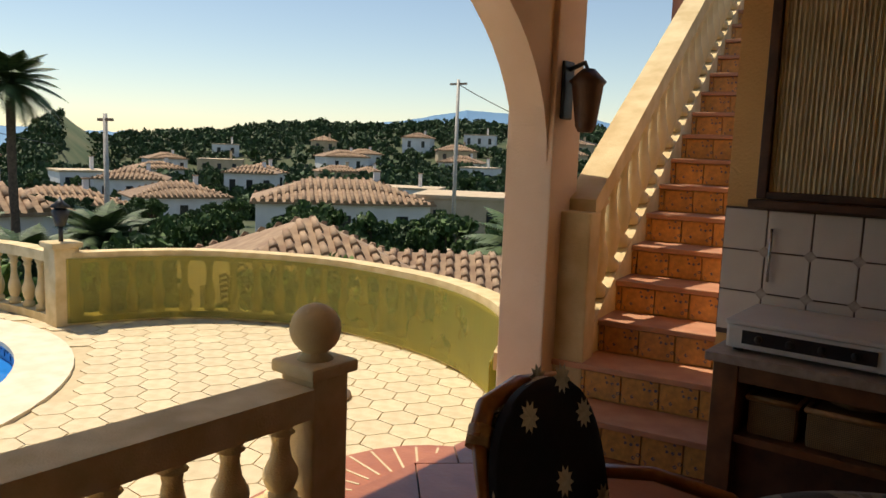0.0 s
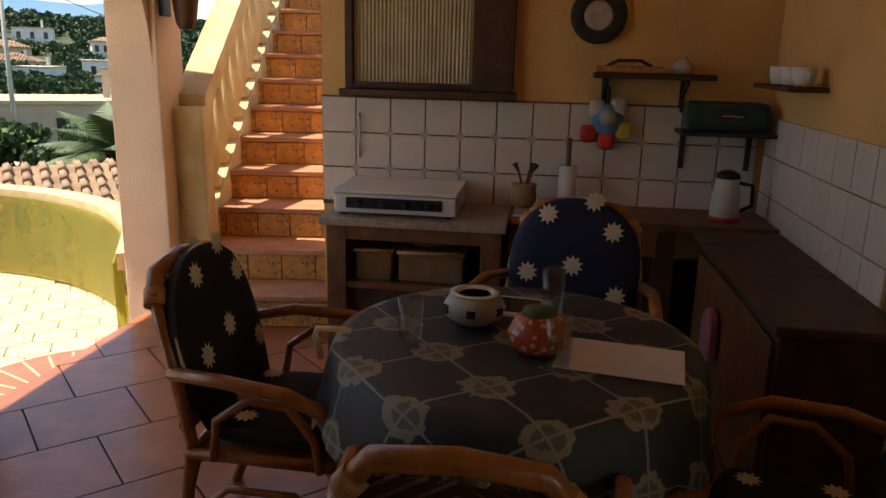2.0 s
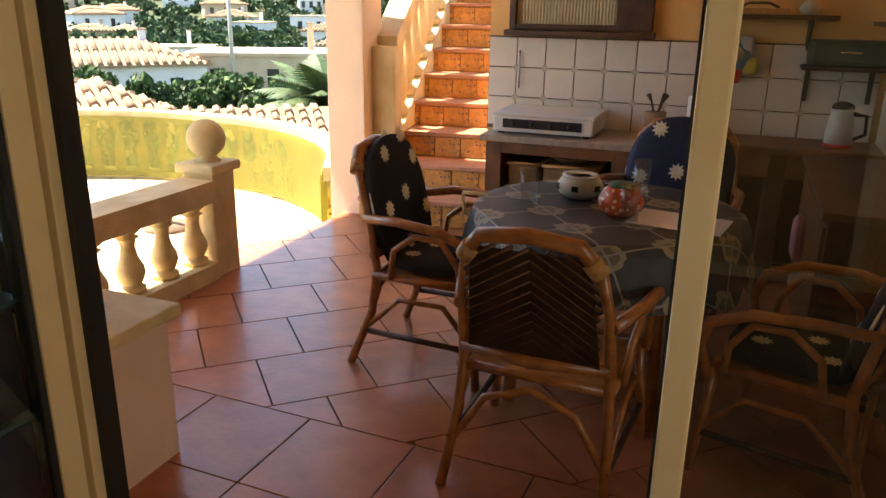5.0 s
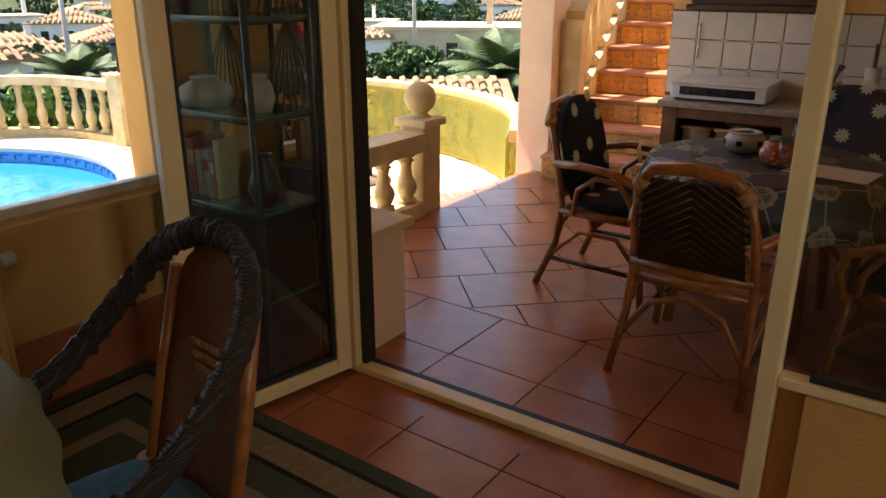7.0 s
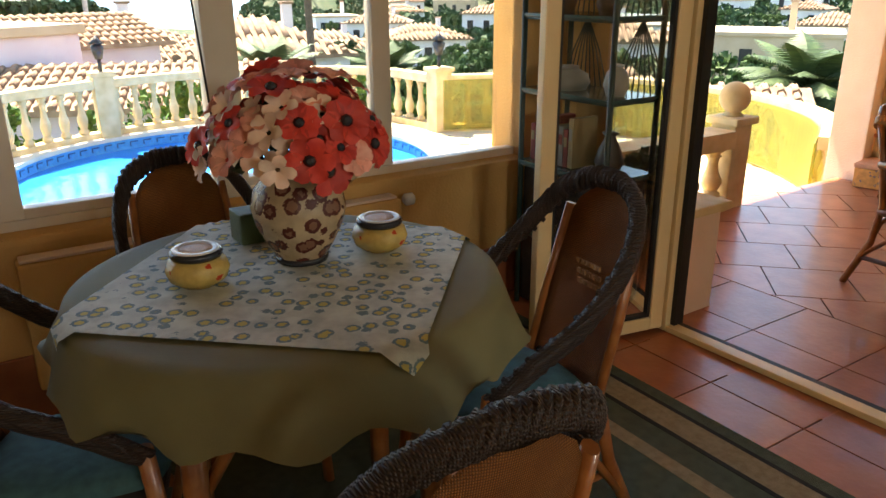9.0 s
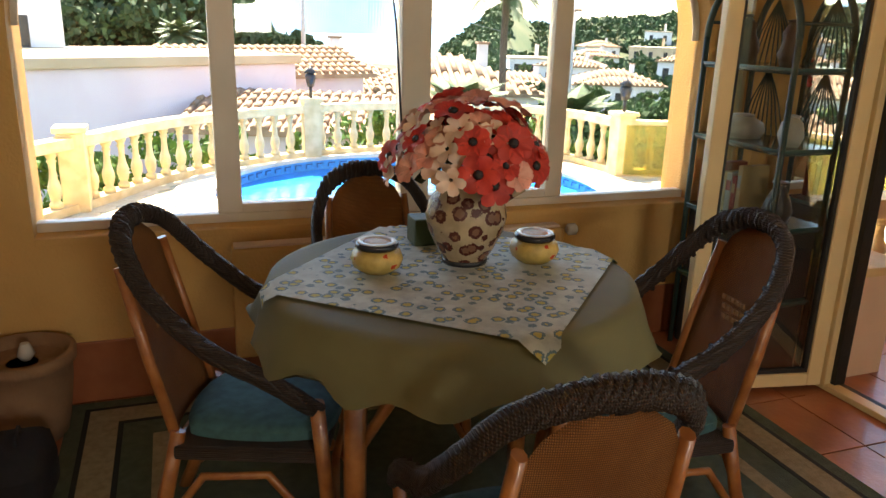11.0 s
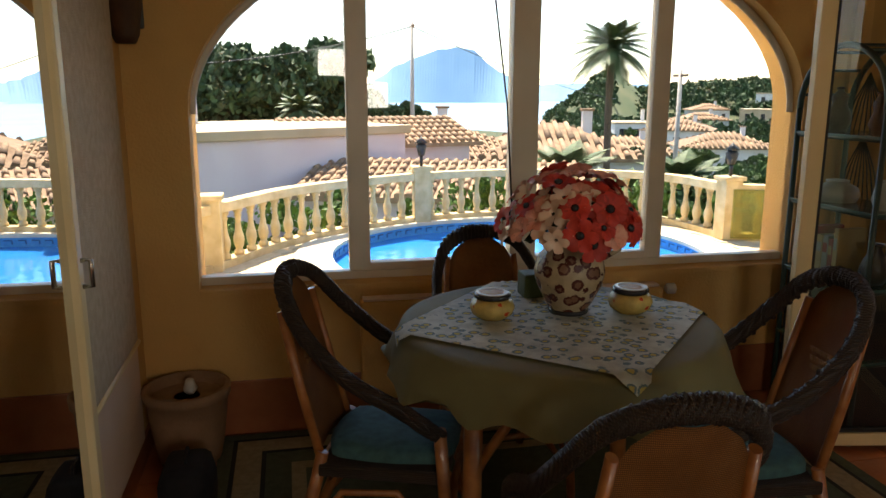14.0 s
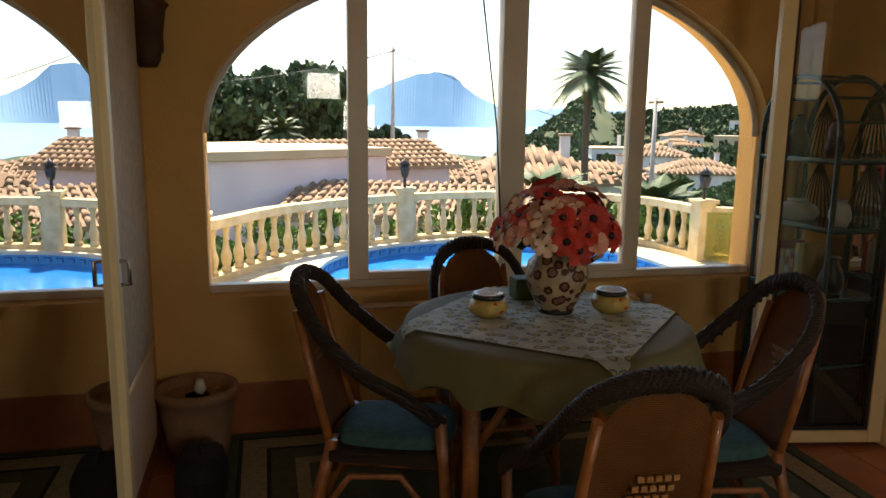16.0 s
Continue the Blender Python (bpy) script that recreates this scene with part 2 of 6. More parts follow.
M["stone"] = mat("stone_brown", (0.26, 0.17, 0.11), 0.9, (0.17, 0.11, 0.075), 4, 0.6, 12)
# blue here is distance haze put into the rock colour
M["rock_hazed"] = mat("far_rock_haze", (0.24, 0.40, 0.56), 1.0, (0.19, 0.34, 0.50), 0.004, 0.0)
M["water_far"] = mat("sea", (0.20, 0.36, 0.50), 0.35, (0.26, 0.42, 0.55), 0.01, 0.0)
M["red"] = mat("petal_red", (0.62, 0.055, 0.03), 0.6, (0.48, 0.03, 0.02), 30, 0.1, rand=0.25)
M["pink"] = mat("petal_pink", (0.78, 0.40, 0.30), 0.6, (0.70, 0.28, 0.20), 30, 0.1, rand=0.2)
M["pale"] = mat("petal_pale", (0.80, 0.62, 0.48), 0.6, (0.74, 0.5, 0.38), 30, 0.1, rand=0.15)
M["leaf_dark"] = mat("leaf_dark", (0.03, 0.05, 0.02), 0.6, (0.02, 0.03, 0.014), 20, 0.0, rand=0.3)
M["vase"] = spots("vase_glaze", (0.50, 0.38, 0.23), (0.085, 0.022, 0.016), (0.20, 0.10, 0.06), 24, 0.46, 0.2, flat=False)
M["pot_yellow"] = spots("pot_glaze", (0.62, 0.44, 0.13), (0.50, 0.06, 0.02), (0.50, 0.06, 0.02), 22, 0.20, 0.15, flat=False)
M["rim_dark"] = mat("rim_dark", (0.03, 0.03, 0.035), 0.2)
M["rim_white"] = mat("rim_white", (0.7, 0.66, 0.6), 0.25)
M["paper"] = mat("paper", (0.72, 0.68, 0.68), 0.8, (0.66, 0.62, 0.62), 5, 0.02)
M["candle_red"] = spots("candle_jar", (0.60, 0.10, 0.03), (0.74, 0.45, 0.25), (0.66, 0.2, 0.08), 40, 0.35, 0.25, flat=False)
M["blind"] = mat("woven_blind", (0.58, 0.46, 0.32), 0.85, (0.50, 0.38, 0.25), 30, 0.4, 150)
M["curtain"] = mat("curtain_net", (0.62, 0.55, 0.38), 0.9, (0.52, 0.44, 0.28), 10, 0.2, 200)
M["pink_plastic"] = mat("pink_plastic", (0.55, 0.22, 0.30), 0.5)
M["blue_cloth"] = mat("blue_cloth", (0.12, 0.30, 0.50), 0.8)
M["yellow_cloth"] = mat("yellow_cloth", (0.65, 0.48, 0.08), 0.8)
M["chrome"] = mat("chrome", (0.6, 0.6, 0.6), 0.2, metal=1.0)
M["book_a"] = mat("book_red", (0.30, 0.05, 0.04), 0.7)
M["book_b"] = mat("book_tan", (0.42, 0.30, 0.14), 0.7)
M["book_c"] = mat("book_grey", (0.30, 0.30, 0.28), 0.7)
M["stone_white"] = mat("pale_ceramic", (0.52, 0.48, 0.42), 0.5)
M["ornate"] = spots("riser_tile", (0.72, 0.36, 0.10), (0.10, 0.10, 0.16), (0.74, 0.46, 0.12), 30, 0.30, 0.3, flat=False)
M["tread"] = mat("stair_tread", (0.56, 0.29, 0.17), 0.45, (0.46, 0.21, 0.12), 8, 0.15, 40, rand=0.08)
M["riser_edge"] = mat("riser_band", (0.60, 0.36, 0.20), 0.4)
M["box_green"] = mat("green_box", (0.06, 0.09, 0.03), 0.6)
# translucent screen sheet on the parapet
_nt = M["panel_plastic"].node_tree
_tr, _mx = _nt.nodes.new("ShaderNodeBsdfTransparent"), _nt.nodes.new("ShaderNodeMixShader")
_tr.inputs[0].default_value = (0.85, 0.82, 0.45, 1)
_mx.inputs[0].default_value = 0.42
_nt.links.new(_tr.outputs[0], _mx.inputs[1]); _nt.links.new(_nt.nodes["Principled BSDF"].outputs[0], _mx.inputs[2])
_nt.links.new(_mx.outputs[0], _nt.nodes["Material Output"].inputs[0])
# pool water
M["water"] = bpy.data.materials.new("pool_water")
M["water"].use_nodes = True
_b = M["water"].node_tree.nodes["Principled BSDF"]
_b.inputs["Base Color"].default_value = (0.02, 0.22, 0.62, 1)
_b.inputs["Roughness"].default_value = 0.06
_n, _bp, _co = (M["water"].node_tree.nodes.new(k) for k in ("ShaderNodeTexNoise", "ShaderNodeBump", "ShaderNodeTexCoord"))
_n.inputs["Scale"].default_value = 5
_bp.inputs["Strength"].default_value = 0.35
_bp.inputs["Distance"].default_value = 0.03
M["water"].node_tree.links.new(_co.outputs["Object"], _n.inputs["Vector"])
M["water"].node_tree.links.new(_n.outputs[0], _bp.inputs["Height"])
M["water"].node_tree.links.new(_bp.outputs[0], _b.inputs["Normal"])

# ---- mesh helpers ----
def add_box(bm, x0, x1, y0, y1, z0, z1, bevel=0.0):
    m = Matrix.Translation(((x0 + x1) / 2, (y0 + y1) / 2, (z0 + z1) / 2)) @ Matrix.Diagonal((x1 - x0, y1 - y0, z1 - z0, 1))
    r = bmesh.ops.create_cube(bm, size=1, matrix=m)
    if bevel:
        es = list({e for v in r["verts"] for e in v.link_edges})
        bmesh.ops.bevel(bm, geom=es, offset=bevel, segments=2, affect="EDGES", profile=0.6)
    return bm

def box(x0, x1, y0, y1, z0, z1, bevel=0.0):
    return add_box(bmesh.new(), x0, x1, y0, y1, z0, z1, bevel)

def add_tube(bm, pts, r, seg=8, closed=False, taper=None):
    """Round bar along points; taper: a radius factor for each point."""
    pts = [Vector(p) for p in pts]
    n = len(pts)
    rings, up = [], None
    for i, p in enumerate(pts):
        if closed:
            d = pts[(i + 1) % n] - pts[i - 1]
        else:
            d = pts[min(i + 1, n - 1)] - pts[max(i - 1, 0)]
        d.normalize()
        if up is None:
            up = Vector((0, 0, 1)) if abs(d.z) < 0.9 else Vector((1, 0, 0))
        a = d.cross(up)
        if a.length < 1e-4:
            a = d.orthogonal()
        a.normalize()
        b = a.cross(d).normalized()
        up = b
        rr = r * (taper[i] if taper else 1)
        rings.append([bm.verts.new(p + rr * (math.cos(t) * a + math.sin(t) * b)) for t in [2 * math.pi * k / seg for k in range(seg)]])
    for i in range(n if closed else n - 1):
        A, B = rings[i], rings[(i + 1) % n]
        for k in range(seg):
            f = bm.faces.new((A[k], A[(k + 1) % seg], B[(k + 1) % seg], B[k]))
            f.smooth = True
    if not closed:
        bm.faces.new(rings[0][::-1]); bm.faces.new(rings[-1])
    return bm

def tube(pts, r, seg=8, closed=False, taper=None):
    return add_tube(bmesh.new(), pts, r, seg, closed, taper)

def lathe(profile, seg=24, wob=None):
    """Turned form from (radius, height) pairs."""
    bm = bmesh.new()
    rings = []
    for r, z in profile:
        rings.append([bm.verts.new((r * math.cos(2 * math.pi * k / seg), r * math.sin(2 * math.pi * k / seg), z)) for k in range(seg)])
    for A, B in zip(rings, rings[1:]):
        for k in range(seg):
            f = bm.faces.new((A[k], A[(k + 1) % seg], B[(k + 1) % seg], B[k]))
            f.smooth = True
    bm.faces.new(rings[0][::-1]); bm.faces.new(rings[-1])
    return bm

def moved(bm, m):
    bmesh.ops.transform(bm, matrix=m, verts=bm.verts)
    return bm

def prism(outline, z0, z1):
    """Upright prism on a closed plan outline."""
    bm = bmesh.new()
    a = [bm.verts.new((x, y, z0)) for x, y in outline]
    b = [bm.verts.new((x, y, z1)) for x, y in outline]
    n = len(a)
    for i in range(n):
        bm.faces.new((a[i], a[(i + 1) % n], b[(i + 1) % n], b[i]))
    bm.faces.new(a[::-1]); bm.faces.new(b)
    bmesh.ops.recalc_face_normals(bm, faces=bm.faces)
    return bm

def mesh_of(name, bm, material):
    me = bpy.data.meshes.new(name)
    bmesh.ops.recalc_face_normals(bm, faces=bm.faces)
    bm.to_mesh(me)
    bm.free()
    me.materials.append(material)
    return me

def part(name, bm, material, parent, label=""):
    ob = new(name, mesh_of(name, bm, material))
    ob.parent = parent
    if label:
        ob["label"] = label
    return ob

def shared(name, me, parent, m):
    """A part on mesh data shared with its like."""
    ob = new(name, me)
    ob.parent = parent
    ob.matrix_local = m
    return ob

def thing(name, label, category, m=None, group="", kind=""):
    ob = new(name)
    ob.empty_display_size = 0.1
    if m is not None:
        ob.matrix_world = m
    return tagged(ob, label, category, group, kind)

def solid(name, bm, material, label, category="", kind="", m=None, group=""):
    ob = new(name, mesh_of(name, bm, material))
    if m is not None:
        ob.matrix_world = m
    return tagged(ob, label, category, group, kind)

def spline(pts, n):
    """Catmull-Rom through plan points, n steps per span."""
    pts = [Vector(p) for p in pts]
    out = []
    for i in range(len(pts) - 1):
        p0, p1, p2, p3 = pts[max(i - 1, 0)], pts[i], pts[i + 1], pts[min(i + 2, len(pts) - 1)]
        for k in range(n):
            t = k / n
            out.append(0.5 * ((2 * p1) + (p2 - p0) * t + (2 * p0 - 5 * p1 + 4 * p2 - p3) * t * t + (3 * p1 - p0 - 3 * p2 + p3) * t ** 3))
    return out + [pts[-1]]

def along(pts, step):
    """Points at even steps along a polyline, with the way there."""
    out, rest = [], step / 2
    for a, b in zip(pts, pts[1:]):
        d = (b - a).length
        while rest < d:
            out.append((a + (b - a) * (rest / d), (b - a).normalized()))
            rest += step
        rest -= d
    return out

def ribbon(pts, w0, w1, z0, z1):
    """Solid band that follows plan points: from w0 to w1 to the left of the way, z0 to z1 high."""
    bm = bmesh.new()
    rows = []
    n = len(pts)
    for i, p in enumerate(pts):
        d = (pts[min(i + 1, n - 1)] - pts[max(i - 1, 0)]).normalized()
        nn = Vector((-d.y, d.x))
        a, b = p.xy + nn * w0, p.xy + nn * w1
        rows.append([bm.verts.new((*a, z0)), bm.verts.new((*b, z0)), bm.verts.new((*b, z1)), bm.verts.new((*a, z1))])
    for A, B in zip(rows, rows[1:]):
        for k in range(4):
            bm.faces.new((A[k], A[(k + 1) % 4], B[(k + 1) % 4], B[k]))
    bm.faces.new(rows[0]); bm.faces.new(rows[-1][::-1])
    return bm
# ---- plan ----
DECK = -0.6                                   # pool deck below the porch floor
O = Vector((0.46, 1.78, 0))                   # inner corner of the garden door
PORCH = Matrix.Translation(O) @ Matrix.Rotation(radians(1.5), 4, "Z")   # porch axes: u along the door, v outwards
WX, SY = -0.27, -1.45                          # window wall and south wall, inner faces

# ---- ground, sea, distance ----
def terrain_height(x, y):
    dx, dy = x - 2, y
    R = math.hypot(dx, dy)
    a = math.degrees(math.atan2(-dx, dy))
    prof = [(0, -3.2), (12, -3.4), (25, -4.4), (50, -6.0), (100, -8.0), (180, -4.5), (260, 8.0), (330, 9.0), (500, -30), (900, -60)]
    z = prof[-1][1]
    for (r0, z0), (r1, z1) in zip(prof, prof[1:]):
        if r0 <= R < r1:
            z = z0 + (z1 - z0) * (R - r0) / (r1 - r0)
    if 66 < a < 170:
        f = min(1, (a - 66) / 9)
        sea = -3.4 if R < 20 else max(-45, -3.4 - (R - 20) * 0.085)
        z = z * (1 - f) + sea * f if R > 12 else z
    z += 1.6 * noise.noise((x * 0.02, y * 0.02, 0)) * min(1, R / 60)
    if a < 66 and R > 150:
        z += 2.4 * noise.noise((a * 0.12, 3.0, 0)) - max(0, (a - 48) / 18) * 9.0
    return z

bm = bmesh.new()
rings = []
AZ = [(-60 + i * 2.0) for i in range(181)]
for R in (10, 14, 20, 28, 38, 50, 65, 82, 100, 125, 150, 180, 205, 230, 250, 265, 285, 330, 400, 500, 900):
    rings.append([])
    for a in AZ[:-1]:
        x, y = 2 - R * math.sin(radians(a)), R * math.cos(radians(a))
        rings[-1].append(bm.verts.new((x, y, terrain_height(x, y) if R > 10 else -3.3)))
for A, B in zip(rings, rings[1:]):
    for k in range(len(A)):
        f = bm.faces.new((A[k], A[(k + 1) % len(A)], B[(k + 1) % len(A)], B[k]))
        f.smooth = True
bm.faces.new(rings[0])
ground = solid("ground", bm, M["ground"], "dry hillside ground with scrub below the villa", "ground", "structure")

bm = bmesh.new()
bmesh.ops.create_circle(bm, cap_ends=True, radius=4600, segments=64)
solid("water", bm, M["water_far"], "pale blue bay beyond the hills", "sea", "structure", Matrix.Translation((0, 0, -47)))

def far_ridge(name, label, dist, az, tops, depth=150):
    """A far mountain: crest heights (degrees above eye level) over a range of directions."""
    bm = bmesh.new()
    front, crest, back = [], [], []
    for i in range(61):
        t = i / 60
        a = radians(az[0] + (az[1] - az[0]) * t)
        f = t * (len(tops) - 1)
        k = min(int(f), len(tops) - 2)
        h = tops[k] + (tops[k + 1] - tops[k]) * (f - k)
        h += 0.16 * noise.noise((i * 0.31, dist, 0)) * (h > 0)
        for row, dd, z in ((front, -depth, -48), (crest, 0, 1.5 + dist * math.tan(radians(h))), (back, depth, -48)):
            row.append(bm.verts.new((2 - (dist + dd) * math.sin(a), (dist + dd) * math.cos(a), z)))
    for A, B in ((front, crest), (crest, back)):
        for k in range(60):
            bm.faces.new((A[k], A[k + 1], B[k + 1], B[k]))
    return solid(name, bm, M["rock_hazed"], label, "mountain", "structure")

# ridges across the bay and inland, their haze painted in the surface colour
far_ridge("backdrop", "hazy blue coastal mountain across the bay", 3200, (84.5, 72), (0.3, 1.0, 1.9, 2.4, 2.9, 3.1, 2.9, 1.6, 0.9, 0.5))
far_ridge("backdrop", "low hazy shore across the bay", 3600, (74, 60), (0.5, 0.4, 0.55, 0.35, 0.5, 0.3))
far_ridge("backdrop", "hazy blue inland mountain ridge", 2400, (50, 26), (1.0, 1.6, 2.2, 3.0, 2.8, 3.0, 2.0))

# ---- vegetation ----
def leaf_cloud(bm, n, centres, leaf, rnd):
    for _ in range(n):
        c, r = rnd.choice(centres)
        d = Vector((rnd.gauss(0, 1), rnd.gauss(0, 1), rnd.gauss(0, 1))).normalized() * r * (0.55 + 0.5 * rnd.random())
        d.z *= 0.75
        p = Vector(c) + d
        q = Euler((rnd.uniform(0, 6), rnd.uniform(0, 6), rnd.uniform(0, 6))).to_matrix()
        s = leaf * rnd.uniform(0.6, 1.3)
        vs = [bm.verts.new(p + q @ Vector(v)) for v in ((-s, -s * 0.5, 0), (s, -s * 0.6, 0.2 * s), (s * 0.7, s * 0.6, 0), (-s * 0.6, s * 0.5, 0.25 * s))]
        bm.faces.new(vs)

def tree_meshes(kind, seed):
    rnd = random.Random(seed)
    H = {"pine": 7.0, "round": 4.0, "bush": 1.6}[kind]
    trunk = bmesh.new()
    top = H * {"pine": 0.75, "round": 0.6, "bush": 0.5}[kind]
    add_tube(trunk, [(0, 0, -0.6), (0.1, 0.05, top * 0.5), (0.0, 0.15, top)], H * 0.032, 7, taper=[1.3, 0.9, 0.5])
    centres = []
    k = {"pine": 15, "round": 12, "bush": 8}[kind]
    for i in range(k):
        a, r = rnd.uniform(0, 6.28), rnd.uniform(0.1, 0.34) * H
        z = H * rnd.uniform(0.42, 0.95) if kind != "bush" else H * rnd.uniform(0.25, 0.75)
        r *= 1.25 - 0.7 * abs(z / H - 0.55)
        c = (r * math.cos(a), r * math.sin(a), z)
        centres.append((c, H * rnd.uniform(0.10, 0.17)))
        add_tube(trunk, [(0.05, 0.05, z * 0.55), (c[0] * 0.6, c[1] * 0.6, z * 0.85), c], H * 0.011, 5, taper=[1, 0.7, 0.4])
    crown = bmesh.new()
    leaf_cloud(crown, {"pine": 2700, "round": 1900, "bush": 900}[kind], centres, H * {"pine": 0.030, "round": 0.040, "bush": 0.055}[kind], rnd)
    return trunk, crown

TREES = {}
for kind, leafmat in (("pine", "foliage_dark"), ("round", "foliage"), ("bush", "foliage_bright")):
    for s in range(3):
        t, c = tree_meshes(kind, 11 * s + len(kind))
        TREES[kind, s] = (mesh_of("trunk", t, M["bark"]), mesh_of("crown", c, M[leafmat]))

def plant(kind, s, x, y, z, size, turn, label, name=None):
    ob = thing(name or {"pine": "pine_tree", "round": "tree", "bush": "bush"}[kind], label, "bush" if kind == "bush" else "tree",
               Matrix.Translation((x, y, z)) @ Matrix.Rotation(turn, 4, "Z") @ Matrix.Diagonal((size, size, size, 1)), "hillside plants")
    shared("trunk", TREES[kind, s][0], ob, Matrix.Identity(4))
    shared("crown", TREES[kind, s][1], ob, Matrix.Identity(4))
    return ob

def polar(a, R):
    return 2 - R * math.sin(radians(a)), R * math.cos(radians(a))

# houses stand clear of trees in these directions: (azimuth, distance, half width)
HOUSES = []
def house(az, R, w, d, h, turn, wall, label, z=None, roof="hip", windows=3, rise=None, big=False):
    """Villa with walls, a tiled roof, windows and a chimney."""
    x, y = polar(az, R)
    z = terrain_height(x, y) - 0.3 if z is None else z
    HOUSES.append((x, y, max(w, d) * 0.75))
    ob = thing("house", label, "house", Matrix.Translation((x, y, z)) @ Matrix.Rotation(radians(az + turn), 4, "Z"), "villas on the hillside")
    part("wall", box(-w / 2, w / 2, -d / 2, d / 2, -2.0, h, 0.03), M[wall], ob)
    bm = bmesh.new()
    o = 0.4
    rise = rise or min(w, d) * 0.2
    rid = (w - d) / 2 if w > d else 0.05
    if roof == "flat":
        add_box(bm, -w / 2 - 0.15, w / 2 + 0.15, -d / 2 - 0.15, d / 2 + 0.15, h + 0.004, h + 0.3, 0.04)
        part("roof", bm, M["house_sand"], ob)
    else:
        e = [bm.verts.new((sx * (w / 2 + o), sy * (d / 2 + o), h + 0.01)) for sx, sy in ((-1, -1), (1, -1), (1, 1), (-1, 1))]
        e2 = [bm.verts.new((v.co.x, v.co.y, h + 0.17)) for v in e]
        hip = rid if roof == "hip" else w / 2 + o
        r0, r1 = bm.verts.new((-hip, 0, h + 0.17 + rise)), bm.verts.new((hip, 0, h + 0.17 + rise))
        for i in range(4):
            bm.faces.new((e[i], e[(i + 1) % 4], e2[(i + 1) % 4], e2[i]))
        bm.faces.new((e2[0], e2[1], r1, r0)); bm.faces.new((e2[2], e2[3], r0, r1))
        bm.faces.new((e2[1], e2[2], r1)); bm.faces.new((e2[3], e2[0], r0)); bm.faces.new(e[::-1])
        rf = part("roof", bm, M["roof"], ob)
        # rows of barrel tiles on the slopes
        step = 0.32 if big else 0.6
        tiles = bmesh.new()
        for side in (-1, 1):
            n = int((w + 2 * o) / step)
            for i in range(n):
                u = -(w / 2 + o) + (i + 0.5) * step
                f = 1.0 if roof != "hip" or abs(u) <= hip else max(0.02, (w / 2 + o - abs(u)) / (w / 2 + o - hip))
                m = 6 if big else 2
                base = Vector((u, side * (d / 2 + o), h + 0.18))
                crest = Vector((u, side * (d / 2 + o) * (1 - f), h + 0.18 + rise * f))
                for k in range(m):
                    a, b = base.lerp(crest, k / m), base.lerp(crest, (k + 1.05) / m)
                    add_tube(tiles, [a + Vector((0, 0, 0.03)), b], step * 0.30, 5, taper=[1.15, 0.85])
        tl = part("roof_tiles", tiles, M["roof"], rf)
        tl["kind"] = "stuff"
    for side in (-1, 1):
        for i in range(windows):
            u = (i + 0.5) / windows * w - w / 2
            win = part("window", box(u - 0.45, u + 0.45, side * (d / 2 + 0.02) - 0.03, side * (d / 2 + 0.02) + 0.03, h * 0.32, h * 0.78), M["dark_pane"], ob)
            part("window_sill", box(u - 0.6, u + 0.6, side * (d / 2 + 0.06) - 0.08, side * (d / 2 + 0.06) + 0.08, h * 0.27, h * 0.315), M["house_white"], win)
    if not windows:
        return ob
    ch = part("chimney", box(w * 0.2, w * 0.2 + 0.5, -0.25, 0.25, h + 0.2, h + rise + 0.8, 0.03), M[wall], ob)
    part("chimney_cap", box(w * 0.2 - 0.08, w * 0.2 + 0.58, -0.33, 0.33, h + rise + 0.8, h + rise + 0.92, 0.02), M["roof"], ch)
    return ob

rnd = random.Random(5)
house(95, 27, 9, 7, 3.7, 24, "house_pink", "low flat-roofed lilac-white villa behind the pool", -3.75, "flat", 0)
house(85.5, 31, 7, 5, 3.0, 20, "house_pink", "lilac villa with a pale weathered barrel-tile roof", -3.75, "gable", 0, 0.9, True)
house(79.5, 24, 8, 6, 2.6, -10, "house_pink", "lilac-white villa wing with red roof tiles behind the pool", -4.4, "gable", 0, 0.8, True)
house(84, 40, 15, 9, 3.6, 6, "house_white", "wide villa with a weathered tiled hip roof", -5.6, "hip", 4, 1.7, True)
house(71, 40, 8, 7, 4.0, 10, "house_white", "white villa with an orange tiled roof beside a tall palm", -6.0, "hip", 2, 1.6)
house(104, 32, 6, 6, 6.0, 0, "house_white", "two-storey white villa among trees", -3.4, "flat", 2)
house(46.6, 17.5, 4.4, 5.5, 1.6, 12, "house_sand", "low house with barrel roof tiles just below the parapet", -3.1, "hip", 0, 1.2, True)
house(39, 18.5, 4.5, 5, 1.2, 0, "house_sand", "brown plastered annex below the parapet", -3.0, "gable", 0, 0.7, True)
house(46.5, 62, 13, 8, 3.6, 6, "house_white", "white villa with a sandy hip roof in the valley", None, "hip", 3)
house(35, 66, 13, 8, 4.2, -4, "house_sand", "sand-coloured villa with two dark windows", None, "flat", 3)
house(32, 44, 9, 5, 1.6, -8, "house_white", "low terrace building with white parapets", None, "flat", 2)
for i in range(60):
    az, R = rnd.uniform(14, 67), rnd.uniform(75, 225)
    x, y = polar(az, R)
    if any(math.hypot(x - hx, y - hy) < 12 for hx, hy, _ in HOUSES):
        continue
    house(az, R, rnd.uniform(6, 12), rnd.uniform(5, 8), rnd.uniform(2.5, 4), rnd.uniform(-25, 25), rnd.choice(["house_white", "house_white", "house_sand"]),
          "small pale hillside villa with a tiled roof among trees", None, rnd.choice(["hip", "hip", "flat"]), rnd.choice([2, 3]))

def clear(x, y, r):
    return all(math.hypot(x - hx, y - hy) > hr + r for hx, hy, hr in HOUSES)

